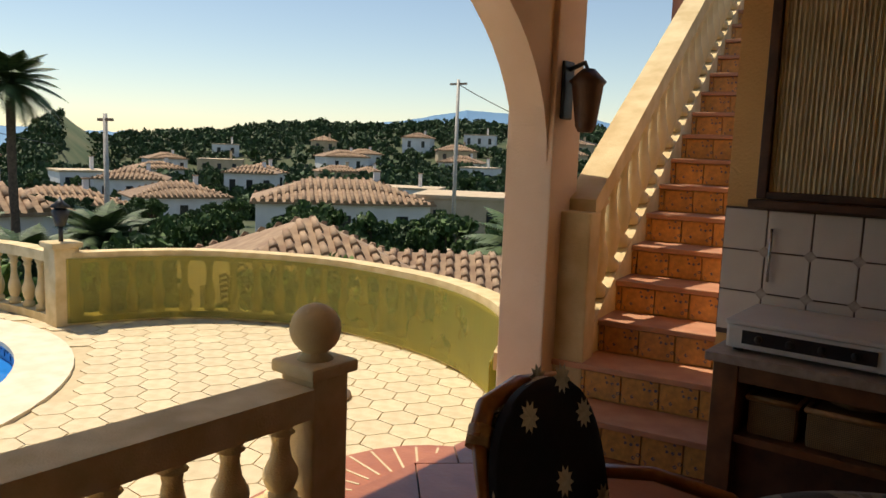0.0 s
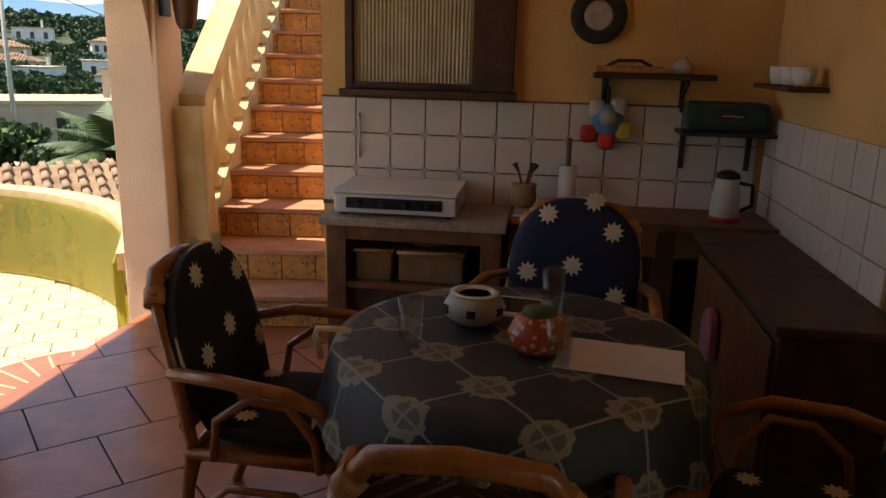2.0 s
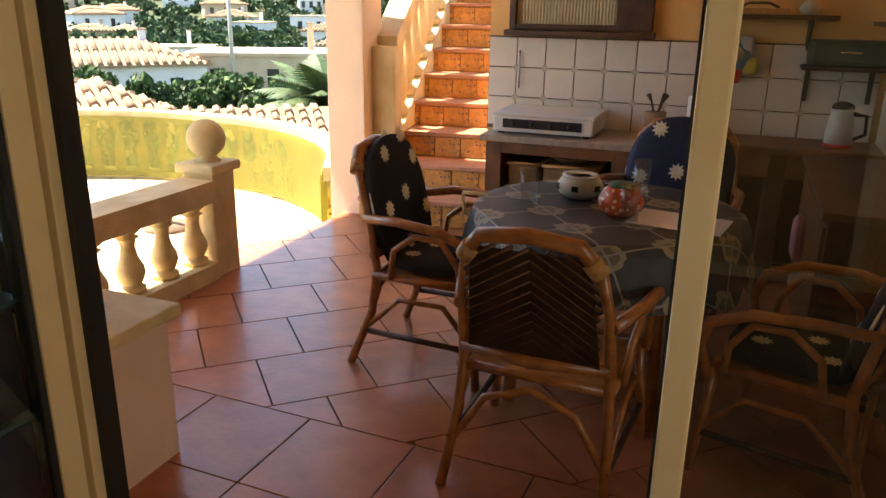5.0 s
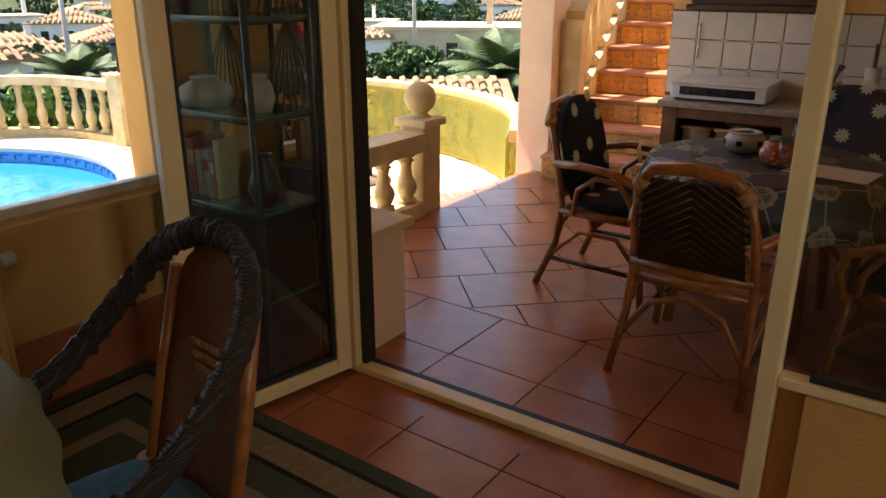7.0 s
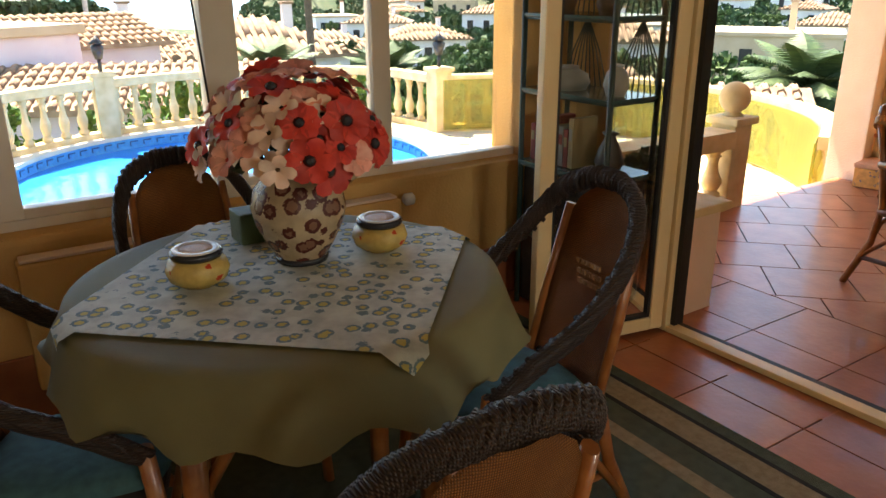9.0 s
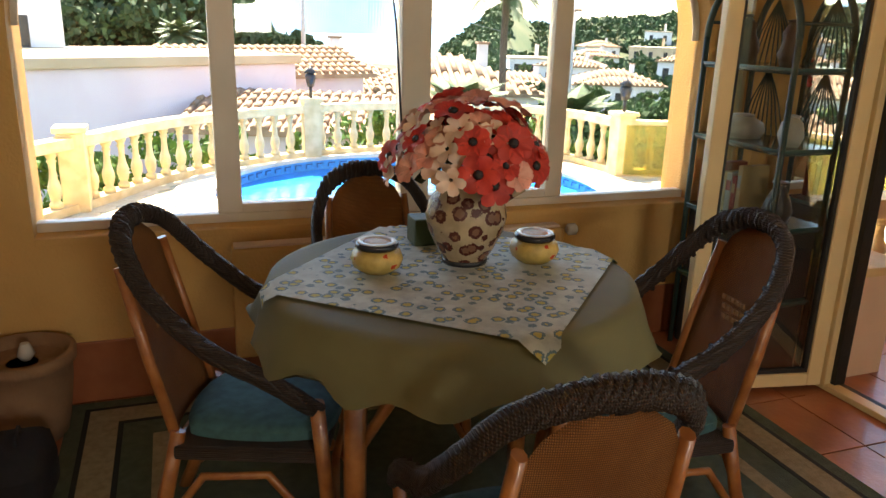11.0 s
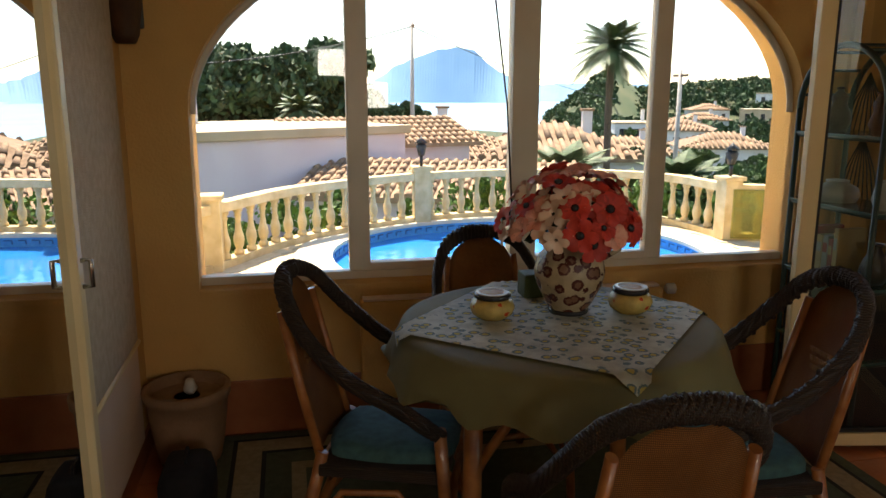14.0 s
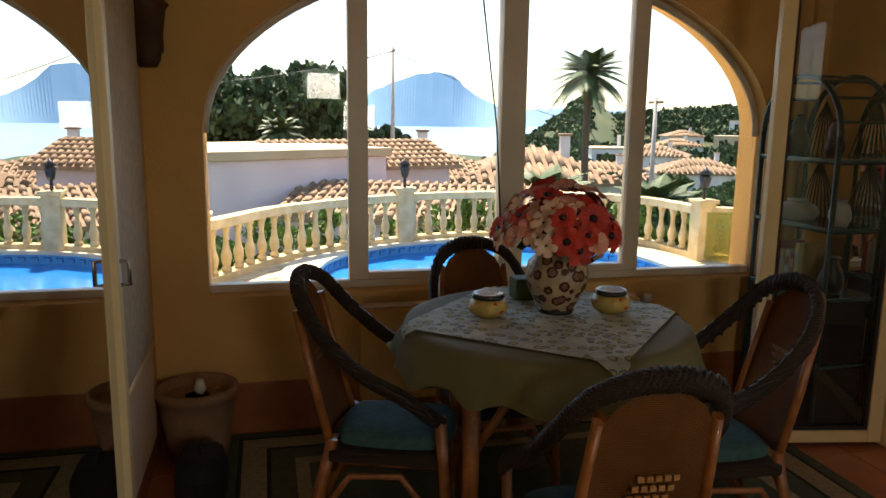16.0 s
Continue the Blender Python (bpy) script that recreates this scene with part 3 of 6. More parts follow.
for i in range(520):
    az = rnd.uniform(12, 70)
    R = 30 + 120 * rnd.random() ** 0.8
    x, y = polar(az, R)
    kind = rnd.choice(["round", "round", "bush", "pine"]) if R < 200 else rnd.choice(["pine", "round", "pine"])
    if clear(x, y, 1.0 if kind == "bush" else 2.0):
        size = rnd.uniform(0.6, 1.1) * (0.75 if R < 190 else 0.9)
        if kind == "pine" and R < 200:
            size *= 0.6
        plant(kind, rnd.randrange(3), x, y, terrain_height(x, y), size, rnd.uniform(0, 6), {"pine": "dark green pine on the hillside", "round": "leafy green tree on the hillside", "bush": "light green shrub on the hillside"}[kind])
for az, R, s in [(87, 52, 1.55), (89, 50, 1.3), (91, 48, 1.35), (93, 47, 1.3), (95, 46, 1.35), (97, 46, 1.2), (99, 48, 1.3), (101, 44, 1.2), (103, 50, 1.2), (86, 58, 1.1), (84.5, 62, 0.9), (83, 66, 0.85), (81.5, 70, 0.8), (80.5, 70, 0.7), (92, 56, 1.5), (96, 56, 1.5), (106, 46, 1.2), (90, 60, 1.4)]:
    x, y = polar(az, R)
    plant("pine", rnd.randrange(3), x, y, -5.0, s * 0.90, rnd.uniform(0, 6), "tall dark green stone pine behind the villas")
for i in range(60):
    az, R = rnd.uniform(56, 80), rnd.uniform(17, 36)
    x, y = polar(az, R)
    if clear(x, y, 0.5):
        plant("bush", rnd.randrange(3), x, y, terrain_height(x, y), rnd.uniform(0.8, 1.5), rnd.uniform(0, 6), "leafy green garden shrub below the balustrade")

for i in range(110):
    az, R = rnd.uniform(26, 60), rnd.uniform(19, 46)
    x, y = polar(az, R)
    if clear(x, y, 0.2):
        k = rnd.choice(["bush", "bush", "round"])
        plant(k, rnd.randrange(3), x, y, terrain_height(x, y), rnd.uniform(0.9, 1.5) * (1.0 if k == "bush" else 0.62), rnd.uniform(0, 6), "leafy green garden shrub below the parapet")

# dense far woods on the slopes
bm = bmesh.new()
rw = random.Random(77)
cs = []
while len(cs) < 2600:
    az, R = rw.uniform(10, 71), 95 + 185 * rw.random() ** 0.8
    x, y = polar(az, R)
    if clear(x, y, 1.5):
        s = rw.uniform(0.9, 2.1)
        cs.append(((x, y, terrain_height(x, y) + s * 0.7), s))
for c, s in cs:
    leaf_cloud(bm, 40, [(c, s), ((c[0], c[1], c[2] + s * 0.4), s * 0.7)], 0.55, rw)
solid("woods", bm, M["foliage_dark"], "dense dark green woods on the far slopes", "woods", "stuff")

def palm(x, y, z, trunk_h, frond, n, label):
    ob = thing("palm_tree", label, "palm tree", Matrix.Translation((x, y, z)), "garden palms")
    pts = [(0.08 * math.sin(k * 0.6), 0, trunk_h * k / 12 - (0.5 if k == 0 else 0)) for k in range(13)]
    part("trunk", tube(pts, frond * 0.085, 9, taper=[1.3, 1.1] + [1.0, 0.9] * 5 + [1.2]), M["bark"], ob)
    r2 = random.Random(int(trunk_h * 100))
    for i in range(n):
        a, up = i * 2.399, 1.3 - 1.75 * (i / n) + r2.uniform(-0.1, 0.1)
        bm = bmesh.new()
        prev = None
        for k in range(15):
            t = k / 14
            r = frond * t * math.cos(up * (1 - 0.3 * t))
            zz = frond * (t * math.sin(up) - 0.5 * t * t * (0.6 + 0.5 * math.cos(up)))
            p = Vector((r * math.cos(a), r * math.sin(a), trunk_h + zz))
            if prev is not None:
                side = Vector((-math.sin(a), math.cos(a), 0))
                ln = frond * 0.30 * math.sin(math.pi * min(1, 0.12 + 0.86 * t)) + 0.04
                ahead = (p - prev).normalized()
                for s in (-1, 1):
                    for q in (0, 0.5):
                        b0 = prev.lerp(p, q)
                        tip = b0 + side * s * ln * 0.85 + ahead * ln * 0.6 - Vector((0, 0, ln * 0.3))
                        bm.faces.new([bm.verts.new(v) for v in (b0, b0 + ahead * 0.05 * frond, tip)])
            prev = p
        part("frond", bm, M["palm_leaf"], ob)
    return ob

for az, R, z, th, fr, n, lab in [(66.9, 34, -5.0, 8.3, 2.0, 38, "tall slender date palm beside the villas"), (70.3, 25, -4.2, 2.6, 2.2, 46, "squat feathery palm below the balustrade"),
                                 (66.0, 27, -4.6, 2.0, 2.2, 44, "squat palm among garden shrubs"), (61.5, 30, -4.8, 2.6, 2.2, 40, "squat palm on the slope"),
                                 (97.5, 26, -3.4, 2.6, 1.2, 36, "feathery palm beside the lilac villa"), (90.5, 34, -3.4, 4.0, 1.2, 36, "feathery palm behind the villa roof"),
                                 (31.0, 22, -4.0, 2.6, 2.4, 42, "feathery palm below the parapet")]:
    palm(*polar(az, R), z, th, fr, n, lab)

def utility_pole(az, R, z, h, label, arms=True):
    ob = thing("utility_pole", label, "utility pole", Matrix.Translation((*polar(az, R), z)))
    part("mast", tube([(0, 0, -0.5), (0, 0, h)], 0.13, 8, taper=[1.2, 0.8]), M["stone_white"], ob)
    if arms:
        part("crossarm", box(-0.7, 0.7, -0.05, 0.05, h - 0.35, h - 0.22), M["stone"], ob)
    return ob
utility_pole(81.6, 46, -5.5, 11.0, "grey concrete power pole by the pines")
utility_pole(61.8, 40, -5.5, 8.0, "grey concrete power pole in the gardens")
utility_pole(38.0, 52, -6.0, 12.0, "lattice power pole in the valley")
def cable(a, b, sag):
    a, b = Vector(a), Vector(b)
    pts = [a.lerp(b, t / 16) - Vector((0, 0, sag * 4 * (t / 16) * (1 - t / 16))) for t in range(17)]
    solid("overhead_cable", tube(pts, 0.03, 5), M["black_metal"], "thin dark overhead cable between poles", "cable")
p1, p2 = polar(81.6, 46), polar(61.8, 40)
cable((*p1, 5.2), (*polar(66, 90), 0.5), 0.6)
cable((*p1, 5.2), (*polar(108, 40), 2.5), 0.8)
cable((*polar(38.0, 52), 5.7), (*polar(25, 45), 1.5), 0.5)

# ---- pool deck, pool, balustrade ----
RING = [(-3.4, -3.6), (-6.0, -1.75), (-7.5, -0.75), (-8.7, 0.9), (-9.1, 2.5), (-8.7, 4.2), (-7.9, 5.0), (-6.6, 5.2)]
WALL = [(-6.6, 5.2), (-6.0, 6.4), (-4.7, 7.15), (-3.2, 7.2), (-2.2, 6.85), (-1.5, 6.25), (-1.0, 5.4)]
ring, wall_line = spline(RING, 10), spline(WALL, 10)
outline = [(p.x, p.y) for p in ring] + [(p.x, p.y) for p in wall_line[1:]] + [(-0.3, 1.6), (-0.4, -3.4)]
pool_c, pool_a, pool_b = Vector((-6.35, 2.05)), 2.45, 2.45
def pool_pts(grow, n=64):
    return [(pool_c.x + (pool_a + grow) * math.cos(2 * math.pi * k / n), pool_c.y + (pool_b + grow) * math.sin(2 * math.pi * k / n)) for k in range(n)]
bm = bmesh.new()
outer = [bm.verts.new((x, y, DECK - 0.012)) for x, y in outline]
inner = [bm.verts.new((x, y, DECK - 0.012)) for x, y in pool_pts(0.02)]
es = [bm.edges.new((outer[i], outer[(i + 1) % len(outer)])) for i in range(len(outer))] + [bm.edges.new((inner[i], inner[(i + 1) % len(inner)])) for i in range(len(inner))]
bmesh.ops.triangle_fill(bm, use_beauty=True, use_dissolve=False, edges=es)
deck = solid("pavement", bm, M["paver_joint"], "cream paved pool terrace", "terrace", "structure")
solid("retaining_wall", ribbon([Vector(p) for p in outline[:-2]], -0.02, 0.12, -5.2, DECK - 0.02), M["plaster_out"], "plastered retaining wall under the pool terrace", "wall", "structure")

pool = thing("swimming_pool", "kidney-shaped swimming pool with blue water and pale coping", "swimming pool")
bm = bmesh.new()
a, b = pool_pts(-0.02), pool_pts(-0.02)
va, vb = [bm.verts.new((x, y, DECK - 0.03)) for x, y in a], [bm.verts.new((x, y, DECK - 1.5)) for x, y in b]
for k in range(64):
    bm.faces.new((va[k], va[(k + 1) % 64], vb[(k + 1) % 64], vb[k]))
bm.faces.new(vb)
part("basin", bm, M["pool_wall"], pool)
bm = bmesh.new()
bm.faces.new([bm.verts.new((x, y, DECK - 0.17)) for x, y in pool_pts(-0.021)])
part("pool_water", bm, M["water"], pool, "rippled blue pool water")
loop = [Vector(p) for p in pool_pts(0)] + [Vector(pool_pts(0)[0])]
cop = part("coping", ribbon(loop, -0.42, 0.05, DECK - 0.03, DECK + 0.018), M["coping"], pool, "pale stone coping")
me = mesh_of("key_tile", box(-0.055, 0.055, -0.006, 0.006, -0.008, 0.008), M["key_tile"])
me2 = mesh_of("key_tile_upright", box(-0.008, 0.008, -0.006, 0.006, -0.028, 0.028), M["key_tile"])
for i in range(80):
    t = 2 * math.pi * i / 80
    x, y = pool_c.x + (pool_a - 0.025) * math.cos(t), pool_c.y + (pool_b - 0.025) * math.sin(t)
    rot = Matrix.Rotation(math.atan2(pool_b * math.cos(t), -pool_a * math.sin(t)), 4, "Z")
    shared("key_tile", me, pool, Matrix.Translation((x, y, DECK - 0.075)) @ rot)
    shared("key_tile", me2, pool, Matrix.Translation((x, y, DECK - 0.105)) @ rot @ Matrix.Translation((0.055, 0, 0)))

BALUSTER = [(0.055, 0), (0.055, 0.05), (0.034, 0.07), (0.045, 0.10), (0.058, 0.17), (0.056, 0.22), (0.036, 0.30), (0.028, 0.40), (0.032, 0.46), (0.046, 0.48), (0.03, 0.50), (0.052, 0.54), (0.052, 0.58)]
baluster_me = mesh_of("baluster", lathe([(r * 1.15, z) for r, z in BALUSTER], 12), M["concrete_cream"])
def balustrade(pts, z0, label, step, posts, ball=False, k=1.0):
    """Cast-stone balustrade along plan points: base, rail, balusters and posts."""
    ob = thing("balustrade", label, "balustrade")
    part("base_rail", ribbon(pts, -0.09, 0.09, z0, z0 + 0.09), M["concrete_cream"], ob)
    part("hand_rail", ribbon(pts, -0.10, 0.10, z0 + 0.09 + 0.58 * k, z0 + 0.09 + 0.58 * k + 0.11), M["concrete_cream"], ob)
    for p, d in along(pts, step):
        if all((Vector(q[:2]) - p).length > 0.17 for q in posts):
            shared("baluster", baluster_me, ob, Matrix.Translation((p.x, p.y, z0 + 0.09)) @ Matrix.Diagonal((1, 1, k, 1)))
    for q in posts:
        ps = part("post", box(q[0] - 0.13, q[0] + 0.13, q[1] - 0.13, q[1] + 0.13, z0, z0 + 0.83 * k, 0.015), M["concrete_cream"], ob)
        part("post_cap", box(q[0] - 0.16, q[0] + 0.16, q[1] - 0.16, q[1] + 0.16, z0 + 0.83 * k, z0 + 0.89 * k, 0.012), M["concrete_cream"], ps)
    return ob
balustrade(ring, DECK, "curved cream cast-stone balustrade round the pool terrace", 0.275, [RING[1], (-8.78, 1.2), RING[-1]])
balustrade(wall_line, DECK, "curved cream balustrade backed by a yellowish screen sheet", 0.275, [])
solid("screen_panel", ribbon(wall_line, -0.125, -0.115, DECK + 0.03, DECK + 0.72), M["panel_plastic"], "yellow-green translucent screen sheet fixed to the balustrade", "screen")
def garden_lantern(x, y, z):
    ob = thing("garden_lantern", "small black post lantern on the balustrade", "lantern", Matrix.Translation((x, y, z)), "balustrade lanterns")
    part("stem", tube([(0, 0, 0), (0, 0, 0.16)], 0.025, 8), M["black_metal"], ob)
    part("lamp_cage", lathe([(0.05, 0.16), (0.09, 0.32), (0.05, 0.36)], 6), M["black_metal"], ob)
    part("lamp_cap", lathe([(0.11, 0.36), (0.03, 0.43), (0.005, 0.47)], 6), M["black_metal"], ob)
garden_lantern(-8.78, 1.2, DECK + 0.89)
garden_lantern(-6.6, 5.2, DECK + 0.89)
bm = bmesh.new()
r3 = random.Random(8)
cs = []
for p, d in along(ring[8:] + wall_line[1:], 0.35):
    n2 = Vector((-d.y, d.x))
    for _ in range(2):
        q = p + n2 * r3.uniform(0.5, 1.1)
        cs.append(((q.x, q.y, DECK - 0.1 + r3.uniform(-0.5, 0.55)), r3.uniform(0.25, 0.4)))
leaf_cloud(bm, 15000, cs, 0.06, r3)
solid("hedge", bm, M["foliage_bright"], "bright green leafy hedge outside the balustrade", "hedge", "stuff")

# ---- house structure ----
def P(bm):
    return moved(bm, PORCH)

def arch_z(s, half, spring, top, n=2.0):
    return spring + (top - spring) * max(0.0, 1 - abs(s / half) ** n) ** (1 / n)

def arch_wall(x0, x1, y0, y1, z0, z1, a0, a1, sill, spring, top):
    """Wall between x0 and x1 along y with an arched opening from a0 to a1."""
    bm = bmesh.new()
    if sill > z0:
        add_box(bm, x0, x1, a0, a1, z0, sill)
    add_box(bm, x0, x1, y0, a0, z0, z1)
    add_box(bm, x0, x1, a1, y1, z0, z1)
    n, mid, half = 36, (a0 + a1) / 2, (a1 - a0) / 2
    ss = [-half * math.cos(math.pi * i / n) for i in range(n + 1)]
    rows = []
    for s in ss:
        z = arch_z(s, half, spring, top)
        rows.append([bm.verts.new((x, mid + s, zz)) for x, zz in ((x0, z), (x1, z), (x1, z1), (x0, z1))])
    for A, B in zip(rows, rows[1:]):
        for k in range(4):
            f = bm.faces.new((A[k], A[(k + 1) % 4], B[(k + 1) % 4], B[k]))
    return bm

def sheet(x0, x1, y, z0, z1):
    bm = bmesh.new()
    bm.faces.new([bm.verts.new(p) for p in ((x0, y, z0), (x1, y, z0), (x1, y, z1), (x0, y, z1))])
    return bm

# west wall with the arched window
WY0, WY1, WSILL, WSPR, WTOP = -1.215, 1.52, 0.645, 1.37, 2.14
solid("wall_west", arch_wall(WX - 0.24, WX, SY - 0.2, 1.72, -0.6, 2.62, WY0, WY1, WSILL, WSPR, WTOP), M["plaster_in"], "ochre plastered wall with an arched window", "wall", "structure")
solid("wall_south", box(WX, 5.2, SY - 0.2, SY, -0.3, 2.62), M["plaster_in"], "ochre plastered side wall", "wall", "structure")
bm = bmesh.new()
for y0, y1, z0, z1 in ((SY, -0.53, -0.3, 2.62), (-0.53, -0.09, -0.3, 1.56), (-0.53, -0.09, 1.94, 2.62), (-0.09, 0.33, -0.3, 1.21), (-0.09, 0.33, 1.59, 2.62), (0.33, 2.3, -0.3, 2.62)):
    add_box(bm, 5.0, 5.2, y0, y1, z0, z1)
solid("wall_east", bm, M["plaster_in"], "ochre plastered back wall of the sunroom", "wall", "structure")
solid("ceiling", box(WX, 5.0, SY, 2.35, 2.62, 2.75), M["ceiling"], "plain cream plastered ceiling", "ceiling", "structure")
bm = bmesh.new()
add_box(bm, WX, 5.0, SY, 1.66, -0.3, -0.012)
floor = solid("floor", bm, M["grout"], "terracotta tiled sunroom floor", "floor", "structure")
bm = bmesh.new()
add_box(bm, WX, WX + 0.015, SY, 1.68, 0, 0.24, 0.004)
add_box(bm, WX + 0.015, 0.9, SY, SY + 0.015, 0, 0.1, 0.004)
solid("baseboard", bm, M["terracotta"], "dark terracotta skirting along the wall", "skirting", "structure")

# garden-side wall: low wall and fixed glass both sides of the door
DOOR = 1.40
bm = bmesh.new()
add_box(bm, -0.80, -0.06, 0.02, 0.32, -0.6, 0.46)
solid("wall_north", P(bm), M["plaster_pale"], "cream low wall beside the garden door", "wall", "structure")
bm = bmesh.new()
add_box(bm, -0.84, -0.03, 0.0, 0.36, 0.46, 0.50, 0.01)
solid("wall_cap", P(bm), M["concrete_cream"], "cream stone cap on the low wall", "sill", "structure")
bm = bmesh.new()
add_box(bm, DOOR + 0.053, 3.6, -0.195, -0.15, -0.3, 0.50)
add_box(bm, DOOR + 0.117, 3.6, -0.26, -0.194, -0.3, 0.50)
solid("wall_north_east", P(bm), M["plaster_in"], "ochre low wall under the side glass", "wall", "structure")
bm = bmesh.new()
add_box(bm, -0.80, 3.6, -0.30, 0.26, 2.141, 2.62)
solid("wall_lintel", P(bm), M["plaster_out"], "ochre plastered lintel over the garden door", "wall", "structure")
solid("wall_corner", box(WX - 0.24, WX + 0.02, 1.725, 2.0, -0.6, 2.62), M["plaster_in"], "ochre plastered corner pier of the sunroom", "wall", "structure")

# sliding tracks and frame of the garden door
df = thing("door_frame", "cream aluminium frame and track of the garden door", "door frame", PORCH, kind="structure")
part("threshold", box(0, DOOR, -0.06, 0.0, 0.0, 0.025, 0.004), M["frame"], df)
part("threshold_seal", box(0, DOOR, 0.001, 0.03, 0.0, 0.022), M["seal"], df, "black rubber track")
part("jamb", box(-0.055, -0.001, -0.06, 0.03, 0, 2.14, 0.005), M["frame"], df)
part("jamb_seal", box(0.0, 0.022, -0.03, 0.025, 0.026, 2.14), M["seal"], df, "black rubber seal")
part("jamb", box(DOOR + 0.008, DOOR + 0.052, -0.25, -0.19, 0, 2.14, 0.005), M["frame"], df)
part("jamb_seal", box(DOOR, DOOR + 0.03, -0.189, -0.165, 0.0, 2.14), M["seal"], df, "black rubber seal")
part("head", box(-0.055, DOOR + 0.115, -0.061, 0.031, 2.1, 2.14), M["frame"], df)

sw = thing("window_2", "fixed side glass with a cream frame beside the garden door", "window", PORCH, kind="structure")
part("window_frame", box(DOOR + 0.053, 3.5, -0.25, -0.20, 0.505, 0.53, 0.004), M["frame"], sw)
part("window_seal", box(DOOR + 0.116, 3.5, -0.238, -0.21, 0.531, 0.55), M["seal"], sw)
part("pane", sheet(DOOR + 0.053, 3.5, -0.226, 0.551, 2.13), M["side_glass"], sw).visible_shadow = False
sw2 = thing("window_3", "fixed glass over the low wall in the sunroom corner", "window", PORCH, kind="structure")
part("pane", sheet(-0.72, -0.056, 0.054, 0.505, 2.12), M["glass"], sw2).visible_shadow = False
part("window_frame", box(-0.76, -0.72, 0.03, 0.08, 0.505, 2.12, 0.004), M["frame"], sw2)

def glass_leaf(m, w, label, hinge_right=True, mat_glass="leaf_glass"):
    """Glazed door leaf with stiles, rails, seal and handle; hung at its origin, along local x."""
    ob = thing("glass_door", label, "door", m)
    s = 0.062
    part("stile", box(0, s, -0.022, 0.022, 0.02, 2.08, 0.006), M["frame"], ob)
    part("stile", box(w - s, w, -0.022, 0.022, 0.02, 2.08, 0.006), M["frame"], ob)
    part("bottom_rail", box(s, w - s, -0.022, 0.022, 0.02, 0.075, 0.006), M["frame"], ob)
    part("top_rail", box(s, w - s, -0.022, 0.022, 2.02, 2.08, 0.006), M["frame"], ob)
    part("glazing_seal", box(s, w - s, -0.012, 0.012, 0.076, 0.092), M["seal"], ob, "black glazing seal")
    part("glazing_seal", box(w - s - 0.014, w - s, -0.012, 0.012, 0.092, 2.02), M["seal"], ob)
    part("glazing_seal", box(s, s + 0.014, -0.012, 0.012, 0.092, 2.02), M["seal"], ob)
    part("pane", sheet(s + 0.014, w - s - 0.014, 0.0, 0.092, 2.02), M[mat_glass], ob).visible_shadow = False
    return ob
glass_leaf(PORCH @ Matrix.Translation((-0.03, -0.07, 0)) @ Matrix.Rotation(radians(-102), 4, "Z"), 0.62, "cream-framed glass door leaf folded open into the room")

# arched window: frame, mullions, panes
win = thing("window_1", "large arched window with cream aluminium mullions", "window", kind="structure")
fx0, fx1 = WX - 0.13, WX - 0.07
mid, half = (WY0 + WY1) / 2, (WY1 - WY0) / 2
def bar(name, y0, y1, z0, z1, dx=0.0, material="frame_white"):
    return part(name, box(fx0 - dx, fx1 + dx, y0, y1, z0, z1, 0.004), M[material], win)
bar("window_frame", WY0, WY1, WSILL, WSILL + 0.035)
for y0, y1, dx in ((-0.59, -0.50, 0.0), (0.13, 0.25, 0.012), (0.795, 0.875, 0.0)):
    bar("mullion", y0, y1, WSILL + 0.036, arch_z((y0 + y1) / 2 - mid, half, WSPR, WTOP) - 0.01, dx)
bar("sash_rail", -0.50, 0.13, WSILL + 0.036, WSILL + 0.07)
bar("sash_rail", 0.25, 0.795, WSILL + 0.036, WSILL + 0.07)
arc = [(fx0 + 0.03, mid + half * math.cos(t), 0) for t in [math.pi * k / 40 for k in range(41)]]
arc = [(x, y, arch_z(y - mid, half, WSPR, WTOP) - 0.012) for x, y, _ in arc]
part("arch_frame", tube(arc, 0.02, 6), M["frame_white"], win)
for y0, y1 in ((WY0 + 0.01, -0.59), (-0.50, 0.13), (0.25, 0.795), (0.875, WY1 - 0.01)):
    bm = bmesh.new()
    ys = [y0 + (y1 - y0) * k / 12 for k in range(13)]
    bot = [bm.verts.new((fx0 + 0.028, y, WSILL + 0.036)) for y in ys]
    top = [bm.verts.new((fx0 + 0.028, y, arch_z(y - mid, half, WSPR, WTOP) - 0.012)) for y in ys]
    for k in range(12):
        bm.faces.new((bot[k], bot[k + 1], top[k + 1], top[k]))
    part("pane", bm, M["glass"], win).visible_shadow = False
part("window_sill", box(WX - 0.068, WX + 0.012, WY0, WY1, WSILL - 0.03, WSILL - 0.002, 0.004), M["plaster_in"], win)
part("pull_cord", tube([(WX - 0.02, 0.0, 2.08), (WX - 0.01, 0.09, 1.4), (WX + 0.005, 0.12, 0.9)], 0.004, 5), M["black_metal"], win, "thin dark pull cord")

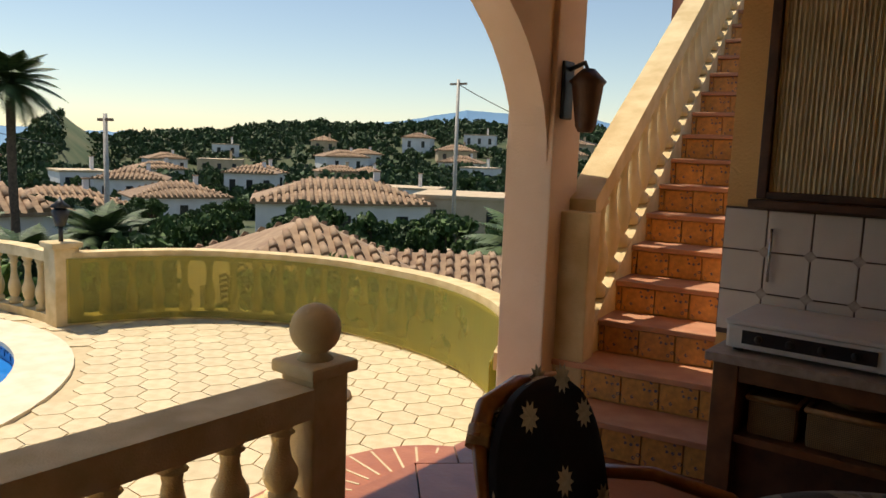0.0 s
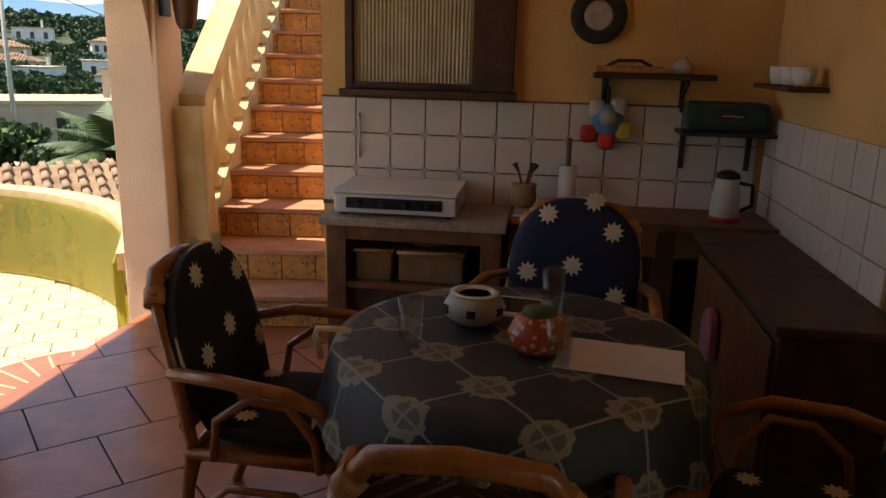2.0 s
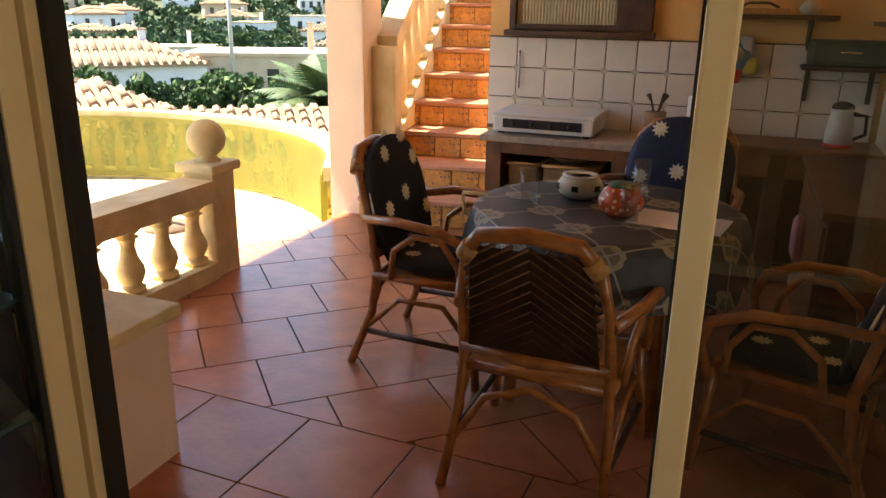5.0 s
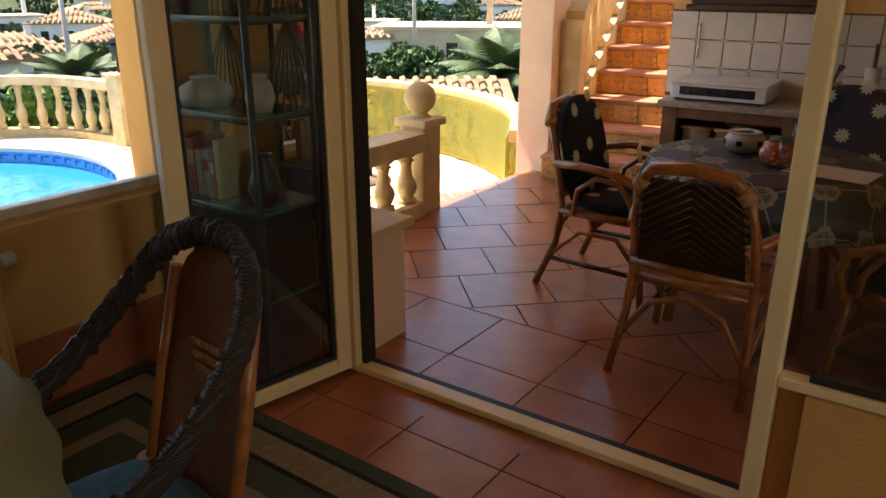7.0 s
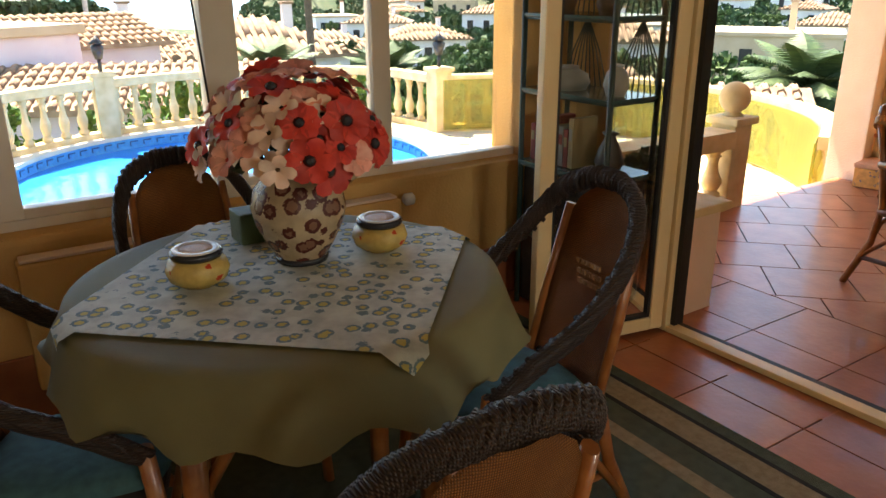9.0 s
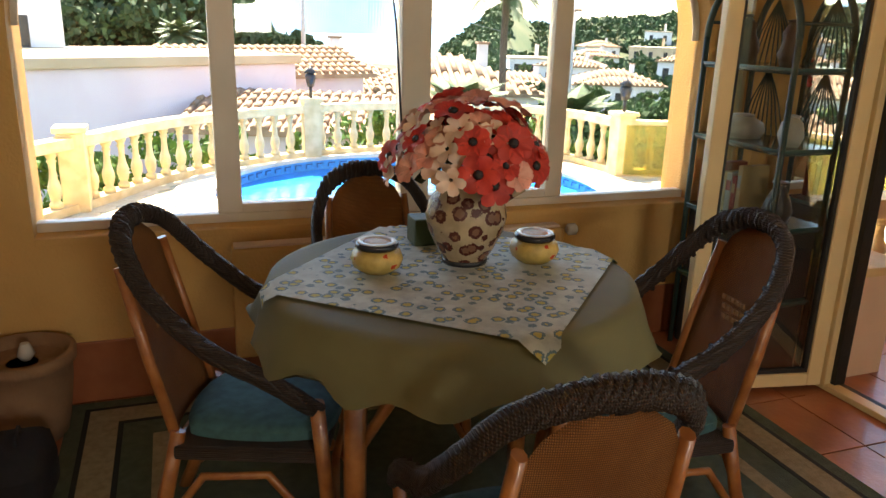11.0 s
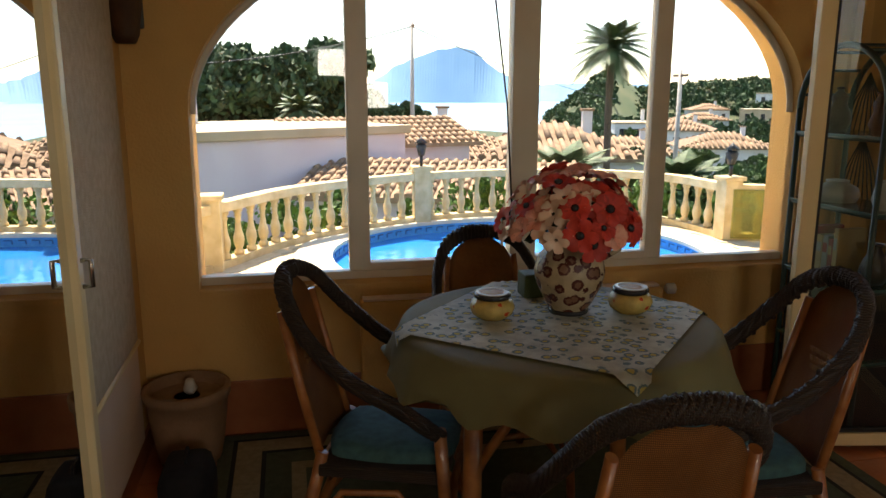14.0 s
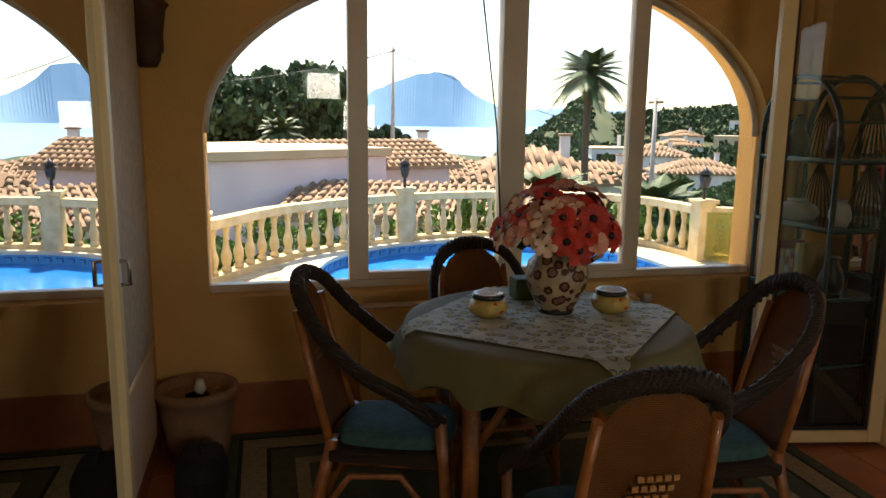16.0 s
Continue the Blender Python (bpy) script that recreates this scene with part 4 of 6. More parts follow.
# south wall: glazed door, woven blind, pale panel
sd = thing("glass_door", "cream-framed sliding glass door in the side wall", "door")
part("stile", box(0.79, 0.84, SY + 0.035, SY + 0.075, 0.02, 2.1, 0.006), M["frame"], sd)
part("stile", box(2.6, 2.66, SY + 0.035, SY + 0.075, 0.02, 2.1, 0.006), M["frame"], sd)
part("bottom_rail", box(0.84, 2.6, SY + 0.035, SY + 0.075, 0.02, 0.08, 0.006), M["frame"], sd)
part("pane", sheet(0.84, 2.6, SY + 0.053, 0.08, 2.1), M["side_glass"], sd)
hd = part("handle", tube([(0.815, SY + 0.076, 0.95), (0.815, SY + 0.10, 0.95), (0.815, SY + 0.10, 1.02), (0.815, SY + 0.076, 1.02)], 0.007, 6), M["chrome"], sd, "metal pull handle")
bl = thing("window_blind", "pale woven roller blind drawn down on the side wall", "blind")
part("fabric", box(-0.05, 0.77, SY + 0.01, SY + 0.024, 0.52, 2.2, 0.004), M["blind"], bl)
part("bottom_bar", tube([(-0.06, SY + 0.018, 0.51), (0.78, SY + 0.018, 0.51)], 0.014, 8), M["frame"], bl)
solid("wall_panel", box(-0.05, 0.77, SY + 0.002, SY + 0.02, 0.11, 0.49, 0.004), M["plaster_pale"], "pale plastered panel under the blind", "panel", "structure")

# ---- porch structure ----
bm = box(-1.02, 2.4, 0.03, 5.2, -0.62, -0.012)
porch_floor = solid("floor_porch", P(bm), M["grout"], "terracotta tiled porch floor", "floor", "structure")
bm = bmesh.new()
add_box(bm, -1.10, -0.83, 3.11, 3.38, -0.6, 2.6, 0.01)
solid("porch_pillar", P(bm), M["plaster_pale"], "pale square plastered porch pillar", "pillar", "structure")
# arch between the pillar and the house
half_p, mid_p = (3.11 - 0.45) / 2, (3.11 + 0.45) / 2
bm = bmesh.new()
rows = []
for i in range(33):
    s = -half_p * math.cos(math.pi * i / 32)
    z = arch_z(s, half_p, 1.32, 2.35, 2.0)
    rows.append([bm.verts.new((u, mid_p + s, zz)) for u, zz in ((-1.06, z), (-0.86, z), (-0.86, 2.75), (-1.06, 2.75))])
for A, B in zip(rows, rows[1:]):
    for k in range(4):
        bm.faces.new((A[k], A[(k + 1) % 4], B[(k + 1) % 4], B[k]))
add_box(bm, -1.06, -0.86, 0.27, 0.45, 0.505, 2.75)
solid("porch_arch", P(bm), M["plaster_pale"], "pale plastered arch over the terrace steps", "arch", "structure")
bm = bmesh.new()
add_box(bm, -0.80, 0.0, 3.13, 3.36, 2.42, 2.75)
add_box(bm, -1.02, -0.8, 3.385, 3.4, 2.42, 2.75)
solid("porch_beam", P(bm), M["plaster_out"], "ochre plastered beam above the stairs", "beam", "structure")
bm = bmesh.new()
add_box(bm, 0.0, 2.4, 3.17, 3.40, -0.6, 2.75)
solid("wall_kitchen", P(bm), M["plaster_out"], "ochre plastered wall of the porch kitchen", "wall", "structure")
bm = bmesh.new()
add_box(bm, 2.15, 2.4, 0.27, 3.165, -0.3, 2.75)
solid("wall_kitchen_east", P(bm), M["plaster_out"], "ochre plastered end wall of the porch", "wall", "structure")
bm = bmesh.new()
add_box(bm, -1.02, 2.4, 0.0, 3.4, 2.752, 2.9)
solid("ceiling_porch", P(bm), M["plaster_out"], "ochre plastered porch ceiling", "ceiling", "structure")

# unseen roof overhangs on the terrace side, added to block the sun
bm = bmesh.new()
add_box(bm, -2.25, -1.021, 0.0, 3.42, 2.76, 2.9)
solid("sunblock_eave", P(bm), M["ceiling"], "added plastered overhang that keeps the sun out of the porch", "roof", "structure")
solid("sunblock_eave_west", box(-1.40, -0.48, -1.9, 1.95, 2.62, 2.75), M["ceiling"], "added plastered overhang that keeps the sun off the arched window", "roof", "structure")
solid("roof", box(-0.48, 5.2, -1.7, 2.3, 2.92, 3.0), M["roof"], "flat roof over the sunroom", "roof", "structure")

# steps down to the pool deck
st = thing("terrace_steps", "red tiled fan-shaped steps from the porch to the deck", "steps", PORCH, kind="structure")
for i, r in enumerate((0.62, 0.95)):
    pts = [(-1.02, 2.42 - 1.1 * r)] + [(-1.02 - r * math.sin(math.pi * k / 14), 2.42 - 1.1 * r * math.cos(math.pi * k / 14)) for k in range(1, 14)] + [(-1.02, 2.42 + 1.1 * r)]
    part("step", prism(pts, DECK, -0.2 - 0.2 * i), M["terracotta"], st)

# pale radial joints of the fan-laid steps
joint_me = mesh_of("joint", box(-0.006, 0.006, 0.0, 0.27, 0.0, 0.003), M["paver"])
for r0, z in ((0.33, -0.2), (0.64, -0.4)):
    for k in range(1, 16):
        a = math.pi * k / 16
        shared("joint", joint_me, st, Matrix.Translation((-1.02 - r0 * math.sin(a), 2.42 - 1.1 * r0 * math.cos(a), z)) @ Matrix.Rotation(math.atan2(math.sin(a), -1.1 * math.cos(a)), 4, "Z"))

# ---- stairs ----
RISE, RUN, U0, U1, V0 = 0.174, 0.29, -0.80, 0.32, 2.95
STAIR = PORCH @ Matrix.Translation((U0, V0, 0)) @ Matrix.Rotation(radians(9), 4, "Z") @ Matrix.Translation((-U0, -V0, 0))
stairs = thing("staircase", "outdoor staircase with terracotta treads and painted tile risers", "staircase", STAIR, kind="structure")
tread_me = mesh_of("tread", box(U0, U1, -0.025, RUN, -0.03, 0, 0.006), M["tread"])
body_me = mesh_of("step_body", box(U0 + 0.002, U1, 0.012, RUN + 0.29, -RISE * 1.6, -0.031), M["plaster_out"])
tw = (U1 - U0) / 6
riser_me = mesh_of("riser_tile", box(0.004, tw - 0.004, -0.004, 0.011, -RISE + 0.004, -0.036, 0.002), M["ornate"])
band_me = mesh_of("riser_band", box(U0, U1, -0.002, 0.010, -RISE + 0.001, -RISE + 0.026), M["riser_edge"])
for k in range(1, 21):
    T = Matrix.Translation((0, V0 + RUN * (k - 1), RISE * k))
    shared("tread", tread_me, stairs, T)
    shared("step_body", body_me, stairs, T)
    for i in range(6):
        shared("riser_tile", riser_me, stairs, T @ Matrix.Translation((U0 + i * tw, 0, 0)))
def stair_rail(u, label):
    ob = thing("stair_balustrade", label, "balustrade", STAIR)
    a, b = Vector((u, V0 + 0.36, 0)), Vector((u, V0 + RUN * 19, 0))
    def at(v):
        return RISE * ((v - V0) / RUN + 1)
    bm = bmesh.new()
    for z0, z1, hw in ((0.66, 0.78, 0.08), (-0.25, 0.05, 0.07)):
        vs = []
        for v in (a.y, b.y):
            vs += [bm.verts.new((u + sx * hw, v, at(v) + z)) for sx, z in ((-1, z0), (1, z0), (1, z1), (-1, z1))]
        for k in range(4):
            bm.faces.new((vs[k], vs[(k + 1) % 4], vs[4 + (k + 1) % 4], vs[4 + k]))
        bm.faces.new(vs[:4]); bm.faces.new(vs[4:])
    part("hand_rail", bm, M["concrete_cream"], ob)
    v = a.y + 0.12
    while v < b.y:
        shared("baluster", baluster_me, ob, Matrix.Translation((u, v, at(v) + 0.04)) @ Matrix.Diagonal((1, 1, 1.09, 1)))
        v += 0.2
    part("newel", box(u - 0.085, u + 0.085, a.y - 0.08, a.y + 0.09, 0.0, at(a.y) + 0.72, 0.012), M["concrete_cream"], ob)
    return ob
stair_rail(U0 + 0.085, "cream sloping balustrade of the outdoor staircase")
bm = bmesh.new()
add_box(bm, -1.6, 3.0, V0 + RUN * 20, V0 + RUN * 20 + 1.5, 2.8, RISE * 20 + 0.0)
solid("stair_landing", moved(bm, STAIR), M["terracotta"], "tiled landing at the top of the stairs", "landing", "structure")
lb = [STAIR @ Vector((u, V0 + RUN * 20 + 1.2, 0)) for u in (-1.6, 1.5)]
balustrade([Vector(p.xy) for p in lb], RISE * 20, "cream balustrade along the upper landing", 0.2, [])
bm = bmesh.new()
add_box(bm, 0.34, 2.4, 3.405, 4.2, -0.6, 2.75)
solid("wall_upper", P(bm), M["plaster_out"], "ochre plastered house wall beside the stairs", "wall", "structure")

# terrace rail with ball post
RAIL = [PORCH @ Vector((-1.03, v, 0)) for v in (0.40, 1.68)]
balustrade([Vector(p.xy) for p in RAIL], 0.0, "cream cast-stone rail along the porch edge", 0.22, [], k=0.55)
bp = thing("ball_post", "square cream stone post topped with a ball", "post", PORCH @ Matrix.Translation((-1.05, 1.79, -0.06)))
part("shaft", box(-0.09, 0.09, -0.09, 0.09, -0.02, 0.60, 0.012), M["concrete_cream"], bp)
part("cap", box(-0.118, 0.118, -0.118, 0.118, 0.60, 0.65, 0.014), M["concrete_cream"], bp)
part("ball", lathe([(0.07, 0.65), (0.045, 0.675)] + [(0.098 * math.sin(t), 0.765 - 0.098 * math.cos(t)) for t in [0.5 + 2.6 * k / 12 for k in range(13)]], 20), M["concrete_cream"], bp)

# wall lamp on the pillar and by the window
def wall_lamp(m, label):
    ob = thing("wall_lamp", label, "wall lamp", m)
    part("backplate", box(-0.05, 0.05, 0, 0.02, -0.14, 0.14, 0.01), M["black_metal"], ob)
    part("bracket", tube([(0, 0.02, 0.1), (0, 0.1, 0.13), (0, 0.12, 0.08)], 0.012, 6), M["black_metal"], ob)
    part("lantern", moved(lathe([(0.035, -0.2), (0.05, -0.17), (0.075, 0.02), (0.09, 0.04), (0.03, 0.1)], 6), Matrix.Translation((0, 0.12, 0))), M["oak_dark"], ob)
wall_lamp(PORCH @ Matrix.Translation((-0.83, 3.2, 1.70)) @ Matrix.Rotation(radians(-90), 4, "Z"), "dark wall lantern on the porch pillar")
wall_lamp(Matrix.Translation((WX, -1.40, 1.82)) @ Matrix.Rotation(radians(-90), 4, "Z"), "dark wall lantern in the sunroom corner")

# ---- chairs ----
def daisy(m, parent, r, material="daisy"):
    bm = bmesh.new()
    c = bm.verts.new((0, 0, 0.004))
    ps = [bm.verts.new((r * (1.0 if k % 2 else 0.62) * math.cos(2 * math.pi * k / 20), r * (1.0 if k % 2 else 0.62) * math.sin(2 * math.pi * k / 20), 0.0)) for k in range(20)]
    for k in range(20):
        bm.faces.new((c, ps[k], ps[(k + 1) % 20]))
    ob = part("daisy", bm, M[material], parent, "pale daisy motif")
    ob.matrix_local = m
    return ob

def cushion(w, d, t, round_top=0.0, n=14):
    """Soft pad in the xy plane, thicker in the middle; round_top narrows its far end."""
    bm = bmesh.new()
    top, bot = [], []
    for i in range(n + 1):
        a, b = [], []
        for j in range(n + 1):
            x, y = i / n * 2 - 1, j / n * 2 - 1
            e = max(0.0, 1 - max(abs(x), abs(y)) ** 5)
            wx = 1 - round_top * max(0, y) ** 3
            lim = 1 - 0.16 * (x * y) ** 2
            p = Vector((x * w / 2 * wx * lim, y * d / 2 * lim, 0))
            puff = t / 2 * (0.35 + 0.65 * e)
            a.append(bm.verts.new(p + Vector((0, 0, puff)))); b.append(bm.verts.new(p - Vector((0, 0, puff))))
        top.append(a); bot.append(b)
    for i in range(n):
        for j in range(n):
            bm.faces.new((top[i][j], top[i + 1][j], top[i + 1][j + 1], top[i][j + 1])).smooth = True
            bm.faces.new((bot[i][j], bot[i][j + 1], bot[i + 1][j + 1], bot[i + 1][j])).smooth = True
    for k in range(n):
        for A, B in ((top[0], bot[0]), (top[-1], bot[-1])):
            bm.faces.new((A[k], A[k + 1], B[k + 1], B[k]))
        bm.faces.new((top[k][0], top[k + 1][0], bot[k + 1][0], bot[k][0]))
        bm.faces.new((top[k][-1], top[k + 1][-1], bot[k + 1][-1], bot[k][-1]))
    return bm

def rattan_chair(m, label, pad=None, k=0.9):
    """Bent rattan armchair; faces local +y, origin on the floor. pad: cushion material."""
    ob = thing("rattan_chair", label, "chair", m @ Matrix.Diagonal((k, k, k, 1)), "chairs round the porch table")
    W = 0.26
    for sx in (-1, 1):
        part("back_leg", tube([(sx * (W + 0.02), -0.34, 0), (sx * W, -0.24, 0.25), (sx * (W - 0.01), -0.22, 0.45), (sx * (W - 0.02), -0.27, 0.70), (sx * (W - 0.05), -0.33, 0.88)], 0.019, 8), M["cane"], ob)
        part("front_leg", tube([(sx * (W + 0.04), 0.26, 0), (sx * (W + 0.02), 0.23, 0.25), (sx * (W + 0.01), 0.22, 0.42)], 0.019, 8), M["cane"], ob)
        part("arm", tube([(sx * (W - 0.01), -0.27, 0.66), (sx * (W + 0.05), -0.1, 0.68), (sx * (W + 0.07), 0.1, 0.665), (sx * (W + 0.06), 0.24, 0.60), (sx * (W + 0.04), 0.27, 0.50), (sx * (W + 0.02), 0.24, 0.38)], 0.021, 8), M["cane"], ob)
        part("arm_hoop", tube([(sx * (W + 0.02), -0.14, 0.42), (sx * (W + 0.03), -0.12, 0.55), (sx * (W + 0.04), -0.02, 0.625), (sx * (W + 0.05), 0.1, 0.62), (sx * (W + 0.04), 0.17, 0.52), (sx * (W + 0.03), 0.18, 0.42)], 0.014, 8), M["cane"], ob)
        part("side_brace", tube([(sx * (W + 0.01), -0.26, 0.18), (sx * (W + 0.02), -0.1, 0.33), (sx * (W + 0.02), 0.1, 0.33), (sx * (W + 0.03), 0.25, 0.16)], 0.012, 7), M["cane"], ob)
        part("stretcher", tube([(sx * (W + 0.01), -0.29, 0.16), (sx * (W + 0.03), 0.25, 0.16)], 0.013, 7), M["oak_dark"], ob)
    part("top_rail", tube([(-W + 0.05, -0.33, 0.86), (-W * 0.6, -0.35, 0.925), (0, -0.36, 0.945), (W * 0.6, -0.35, 0.925), (W - 0.05, -0.33, 0.86)], 0.026, 9), M["cane"], ob)
    for sx in (-1, 1):
        part("binding", tube([(sx * (W - 0.075), -0.338, 0.885), (sx * (W - 0.045), -0.325, 0.845)], 0.032, 10), M["cane_light"], ob, "pale rattan binding")
    part("lower_rail", tube([(-W + 0.01, -0.235, 0.50), (0, -0.26, 0.49), (W - 0.01, -0.235, 0.50)], 0.022, 8), M["cane"], ob)
    part("seat_rail", tube([(-W, -0.22, 0.42), (-W, 0.22, 0.42), (W, 0.22, 0.42), (W, -0.22, 0.42)], 0.02, 8, closed=True), M["cane"], ob)
    part("back_brace", tube([(-W, -0.27, 0.16), (-W * 0.6, -0.26, 0.33), (0, -0.25, 0.385), (W * 0.6, -0.26, 0.33), (W, -0.27, 0.16)], 0.014, 7), M["cane"], ob)
    part("front_brace", tube([(-W, 0.25, 0.18), (-W * 0.5, 0.24, 0.34), (0, 0.24, 0.38), (W * 0.5, 0.24, 0.34), (W, 0.25, 0.18)], 0.014, 7), M["cane"], ob)
    part("seat", box(-W + 0.01, W - 0.01, -0.21, 0.21, 0.405, 0.425, 0.006), M["wicker"], ob)
    # chevron slats of the back
    slat = bmesh.new()
    for i in range(15):
        c = 0.46 + i * 0.036
        for sx in (-1, 1):
            z0, z1 = c + 0.08, c - 0.06
            zz = [max(0.515, min(0.90, z)) for z in (z0, z1)]
            if abs(zz[0] - zz[1]) < 0.02:
                continue
            x1 = sx * (W - 0.045) * (abs(zz[1] - z0) / 0.14)
            x0 = sx * (W - 0.045) * (abs(zz[0] - z0) / 0.14)
            yy = lambda z: -0.245 - 0.25 * (z - 0.5)
            add_tube(slat, [(x0, yy(zz[0]), zz[0]), (x1, yy(zz[1]), zz[1])], 0.009, 5)
    part("back_slats", slat, M["slat_dark"], ob, "dark chevron cane slats")
    bm = bmesh.new()
    vs = [bm.verts.new(p) for p in ((-W + 0.04, -0.256, 0.51), (W - 0.04, -0.256, 0.51), (W - 0.07, -0.349, 0.89), (-W + 0.07, -0.349, 0.89))]
    bm.faces.new(vs)
    bmesh.ops.solidify(bm, geom=bm.faces[:], thickness=0.005)
    part("back_panel", bm, M["oak_dark"], ob)
    if pad:
        sc = part("seat_cushion", moved(cushion(0.48, 0.45, 0.075), Matrix.Translation((0, 0.01, 0.465))), M[pad], ob, "dark daisy-print seat cushion")
        B = Matrix.Translation((0, -0.235, 0.70)) @ Matrix.Rotation(radians(104), 4, "X")
        bc = part("back_cushion", moved(cushion(0.50, 0.56, 0.07, 0.28), B), M[pad], ob, "dark daisy-print back cushion")
        for x, y in ((-0.14, 0.16), (0.11, 0.21), (0.0, 0.02), (-0.17, -0.08), (0.17, -0.02), (0.05, -0.19), (-0.06, 0.27)):
            for s in (1, -1):
                daisy(B @ Matrix.Translation((x, y, s * 0.037)) @ (Matrix.Identity(4) if s > 0 else Matrix.Rotation(math.pi, 4, "X")), bc, 0.042)
        for x, y in ((-0.13, 0.1), (0.12, 0.13), (0.0, -0.06), (-0.15, -0.14), (0.16, -0.1)):
            daisy(Matrix.Translation((x, y + 0.01, 0.504)), sc, 0.042)
        rim = [(0.25 * math.cos(t) * (1 - 0.2 * max(0, math.sin(t)) ** 3), 0.28 * math.sin(t), 0) for t in [2 * math.pi * j / 28 for j in range(28)]]
        part("piping", moved(tube(rim, 0.006, 5, True), B), M["daisy"], bc, "pale piping")
    return ob

def face(x, y, tx, ty):
    """Pose at x, y whose +y looks at tx, ty."""
    return Matrix.Translation((x, y, 0)) @ Matrix.Rotation(math.atan2(-(tx - x), ty - y), 4, "Z")

TX, TY, TZ, TR = 1.49, 3.11, 0.69, 0.465
rattan_chair(face(0.87, 3.14, 1.7, 3.14), "rattan armchair with black daisy-print cushions beside the porch table", "cushion_dark", 0.90)
rattan_chair(face(1.46, 2.57, 1.47, 3.2), "bare rattan armchair with a chevron cane back at the porch table", None, 0.86)
rattan_chair(face(1.61, 3.70, 1.50, 3.0), "rattan armchair with navy daisy-print cushions by the counter", "cushion_navy", 0.94)
rattan_chair(face(2.16, 2.86, 1.3, 3.1), "rattan armchair with black daisy-print seat pad near the end wall", "cushion_dark", 0.84)

def draped_round(r, z, drop, wave, n=72, hem=0.02, uvs=1.0):
    """Round cloth with a wavy hanging skirt and flat uv in metres."""
    bm = bmesh.new()
    uv = bm.loops.layers.uv.new("uv")
    prof = [(0.0, 0), (r * 0.5, 0), (r * 0.92, 0), (r * 0.985, -0.006), (r * 1.012, -0.035)] + [(r * 1.02 + 0.03 * q, -0.035 - drop * q) for q in (0.3, 0.6, 0.85, 1.0)]
    rings, flat = [], {}
    for i, (rr, dz) in enumerate(prof):
        ring_v = []
        for k in range(n):
            t = 2 * math.pi * k / n
            f = max(0, i - 4) / 4
            w = 1 + f * wave * (0.6 * math.sin(9 * t + 0.6 * math.sin(3 * t)) + 0.4 * math.sin(16 * t + 1))
            zz = z + dz - (hem * math.sin(14 * t) if i == len(prof) - 1 else 0) * (1 + 0.5 * math.sin(5 * t))
            v = bm.verts.new((rr * w * math.cos(t), rr * w * math.sin(t), zz)) if i else None
            if v:
                L = rr + (abs(dz) if i > 3 else 0)
                flat[v] = (L * math.cos(t) * uvs, L * math.sin(t) * uvs)
            ring_v.append(v)
        rings.append(ring_v)
    c = bm.verts.new((0, 0, z)); flat[c] = (0, 0)
    for k in range(n):
        bm.faces.new((c, rings[1][k], rings[1][(k + 1) % n]))
    for A, B in zip(rings[1:], rings[2:]):
        for k in range(n):
            bm.faces.new((A[k], B[k], B[(k + 1) % n], A[(k + 1) % n]))
    for f in bm.faces:
        f.smooth = True
        for l in f.loops:
            l[uv].uv = flat[l.vert]
    return bm

# porch table
tb = thing("round_table", "round porch table under a dark patterned cloth", "table", Matrix.Translation((TX, TY, 0)))
part("tabletop", lathe([(TR - 0.01, TZ - 0.035), (TR, TZ - 0.02), (TR - 0.005, TZ - 0.004)], 40), M["oak"], tb)
for i in range(4):
    a = math.pi / 4 + i * math.pi / 2
    part("leg", tube([(0.36 * math.cos(a), 0.36 * math.sin(a), 0), (0.30 * math.cos(a), 0.30 * math.sin(a), TZ - 0.036)], 0.024, 8), M["cane"], tb)
cl = solid("tablecloth", draped_round(TR + 0.012, TZ + 0.002, 0.16, 0.035), M["cloth_dark"], "dark grey tablecloth with round medallions and pale lines", "tablecloth", m=Matrix.Translation((TX, TY, 0)) @ Matrix.Rotation(radians(38), 4, "Z"))

def jar(name, x, y, z, prof, material, label, category, seg=22):
    return solid(name, lathe(prof, seg), M[material], label, category, m=Matrix.Translation((x, y, z)))
def tumbler(x, y, z, h, r):
    jar("drinking_glass", x, y, z, [(r * 0.8, 0), (r, h), (r * 0.93, h), (r * 0.74, 0.012)], "tumbler", "clear empty drinking glass on the table", "glass", 18)
TT = TZ + 0.004
sb = thing("sugar_bowl", "white glazed bowl with dark specks on the table", "bowl", Matrix.Translation((1.37, 3.20, TT)))
part("bowl", lathe([(0.045, 0), (0.075, 0.02), (0.085, 0.05), (0.07, 0.075), (0.06, 0.08)], 22), M["stone_white"], sb)
part("bowl_rim", lathe([(0.063, 0.081), (0.068, 0.088), (0.05, 0.088), (0.045, 0.081)], 22), M["rim_white"], sb)
for k in range(6):
    part("painted_spot", moved(box(-0.012, 0.012, -0.003, 0.003, -0.01, 0.01), Matrix.Rotation(k * 1.05, 4, "Z") @ Matrix.Translation((0, -0.083, 0.047))), M["rim_dark"], sb)
cj = thing("candle_jar", "red and orange glass candle jar with a green lid", "jar", Matrix.Translation((1.55, 3.03, TT)))
part("jar_body", lathe([(0.05, 0), (0.072, 0.02), (0.078, 0.05), (0.06, 0.085), (0.045, 0.095)], 22), M["candle_red"], cj)
part("jar_lid", lathe([(0.044, 0.096), (0.04, 0.108), (0.012, 0.112)], 18), M["palm_leaf"], cj)
tumbler(1.23, 3.02, TT, 0.12, 0.036)
tumbler(1.58, 3.26, TT, 0.15, 0.034)
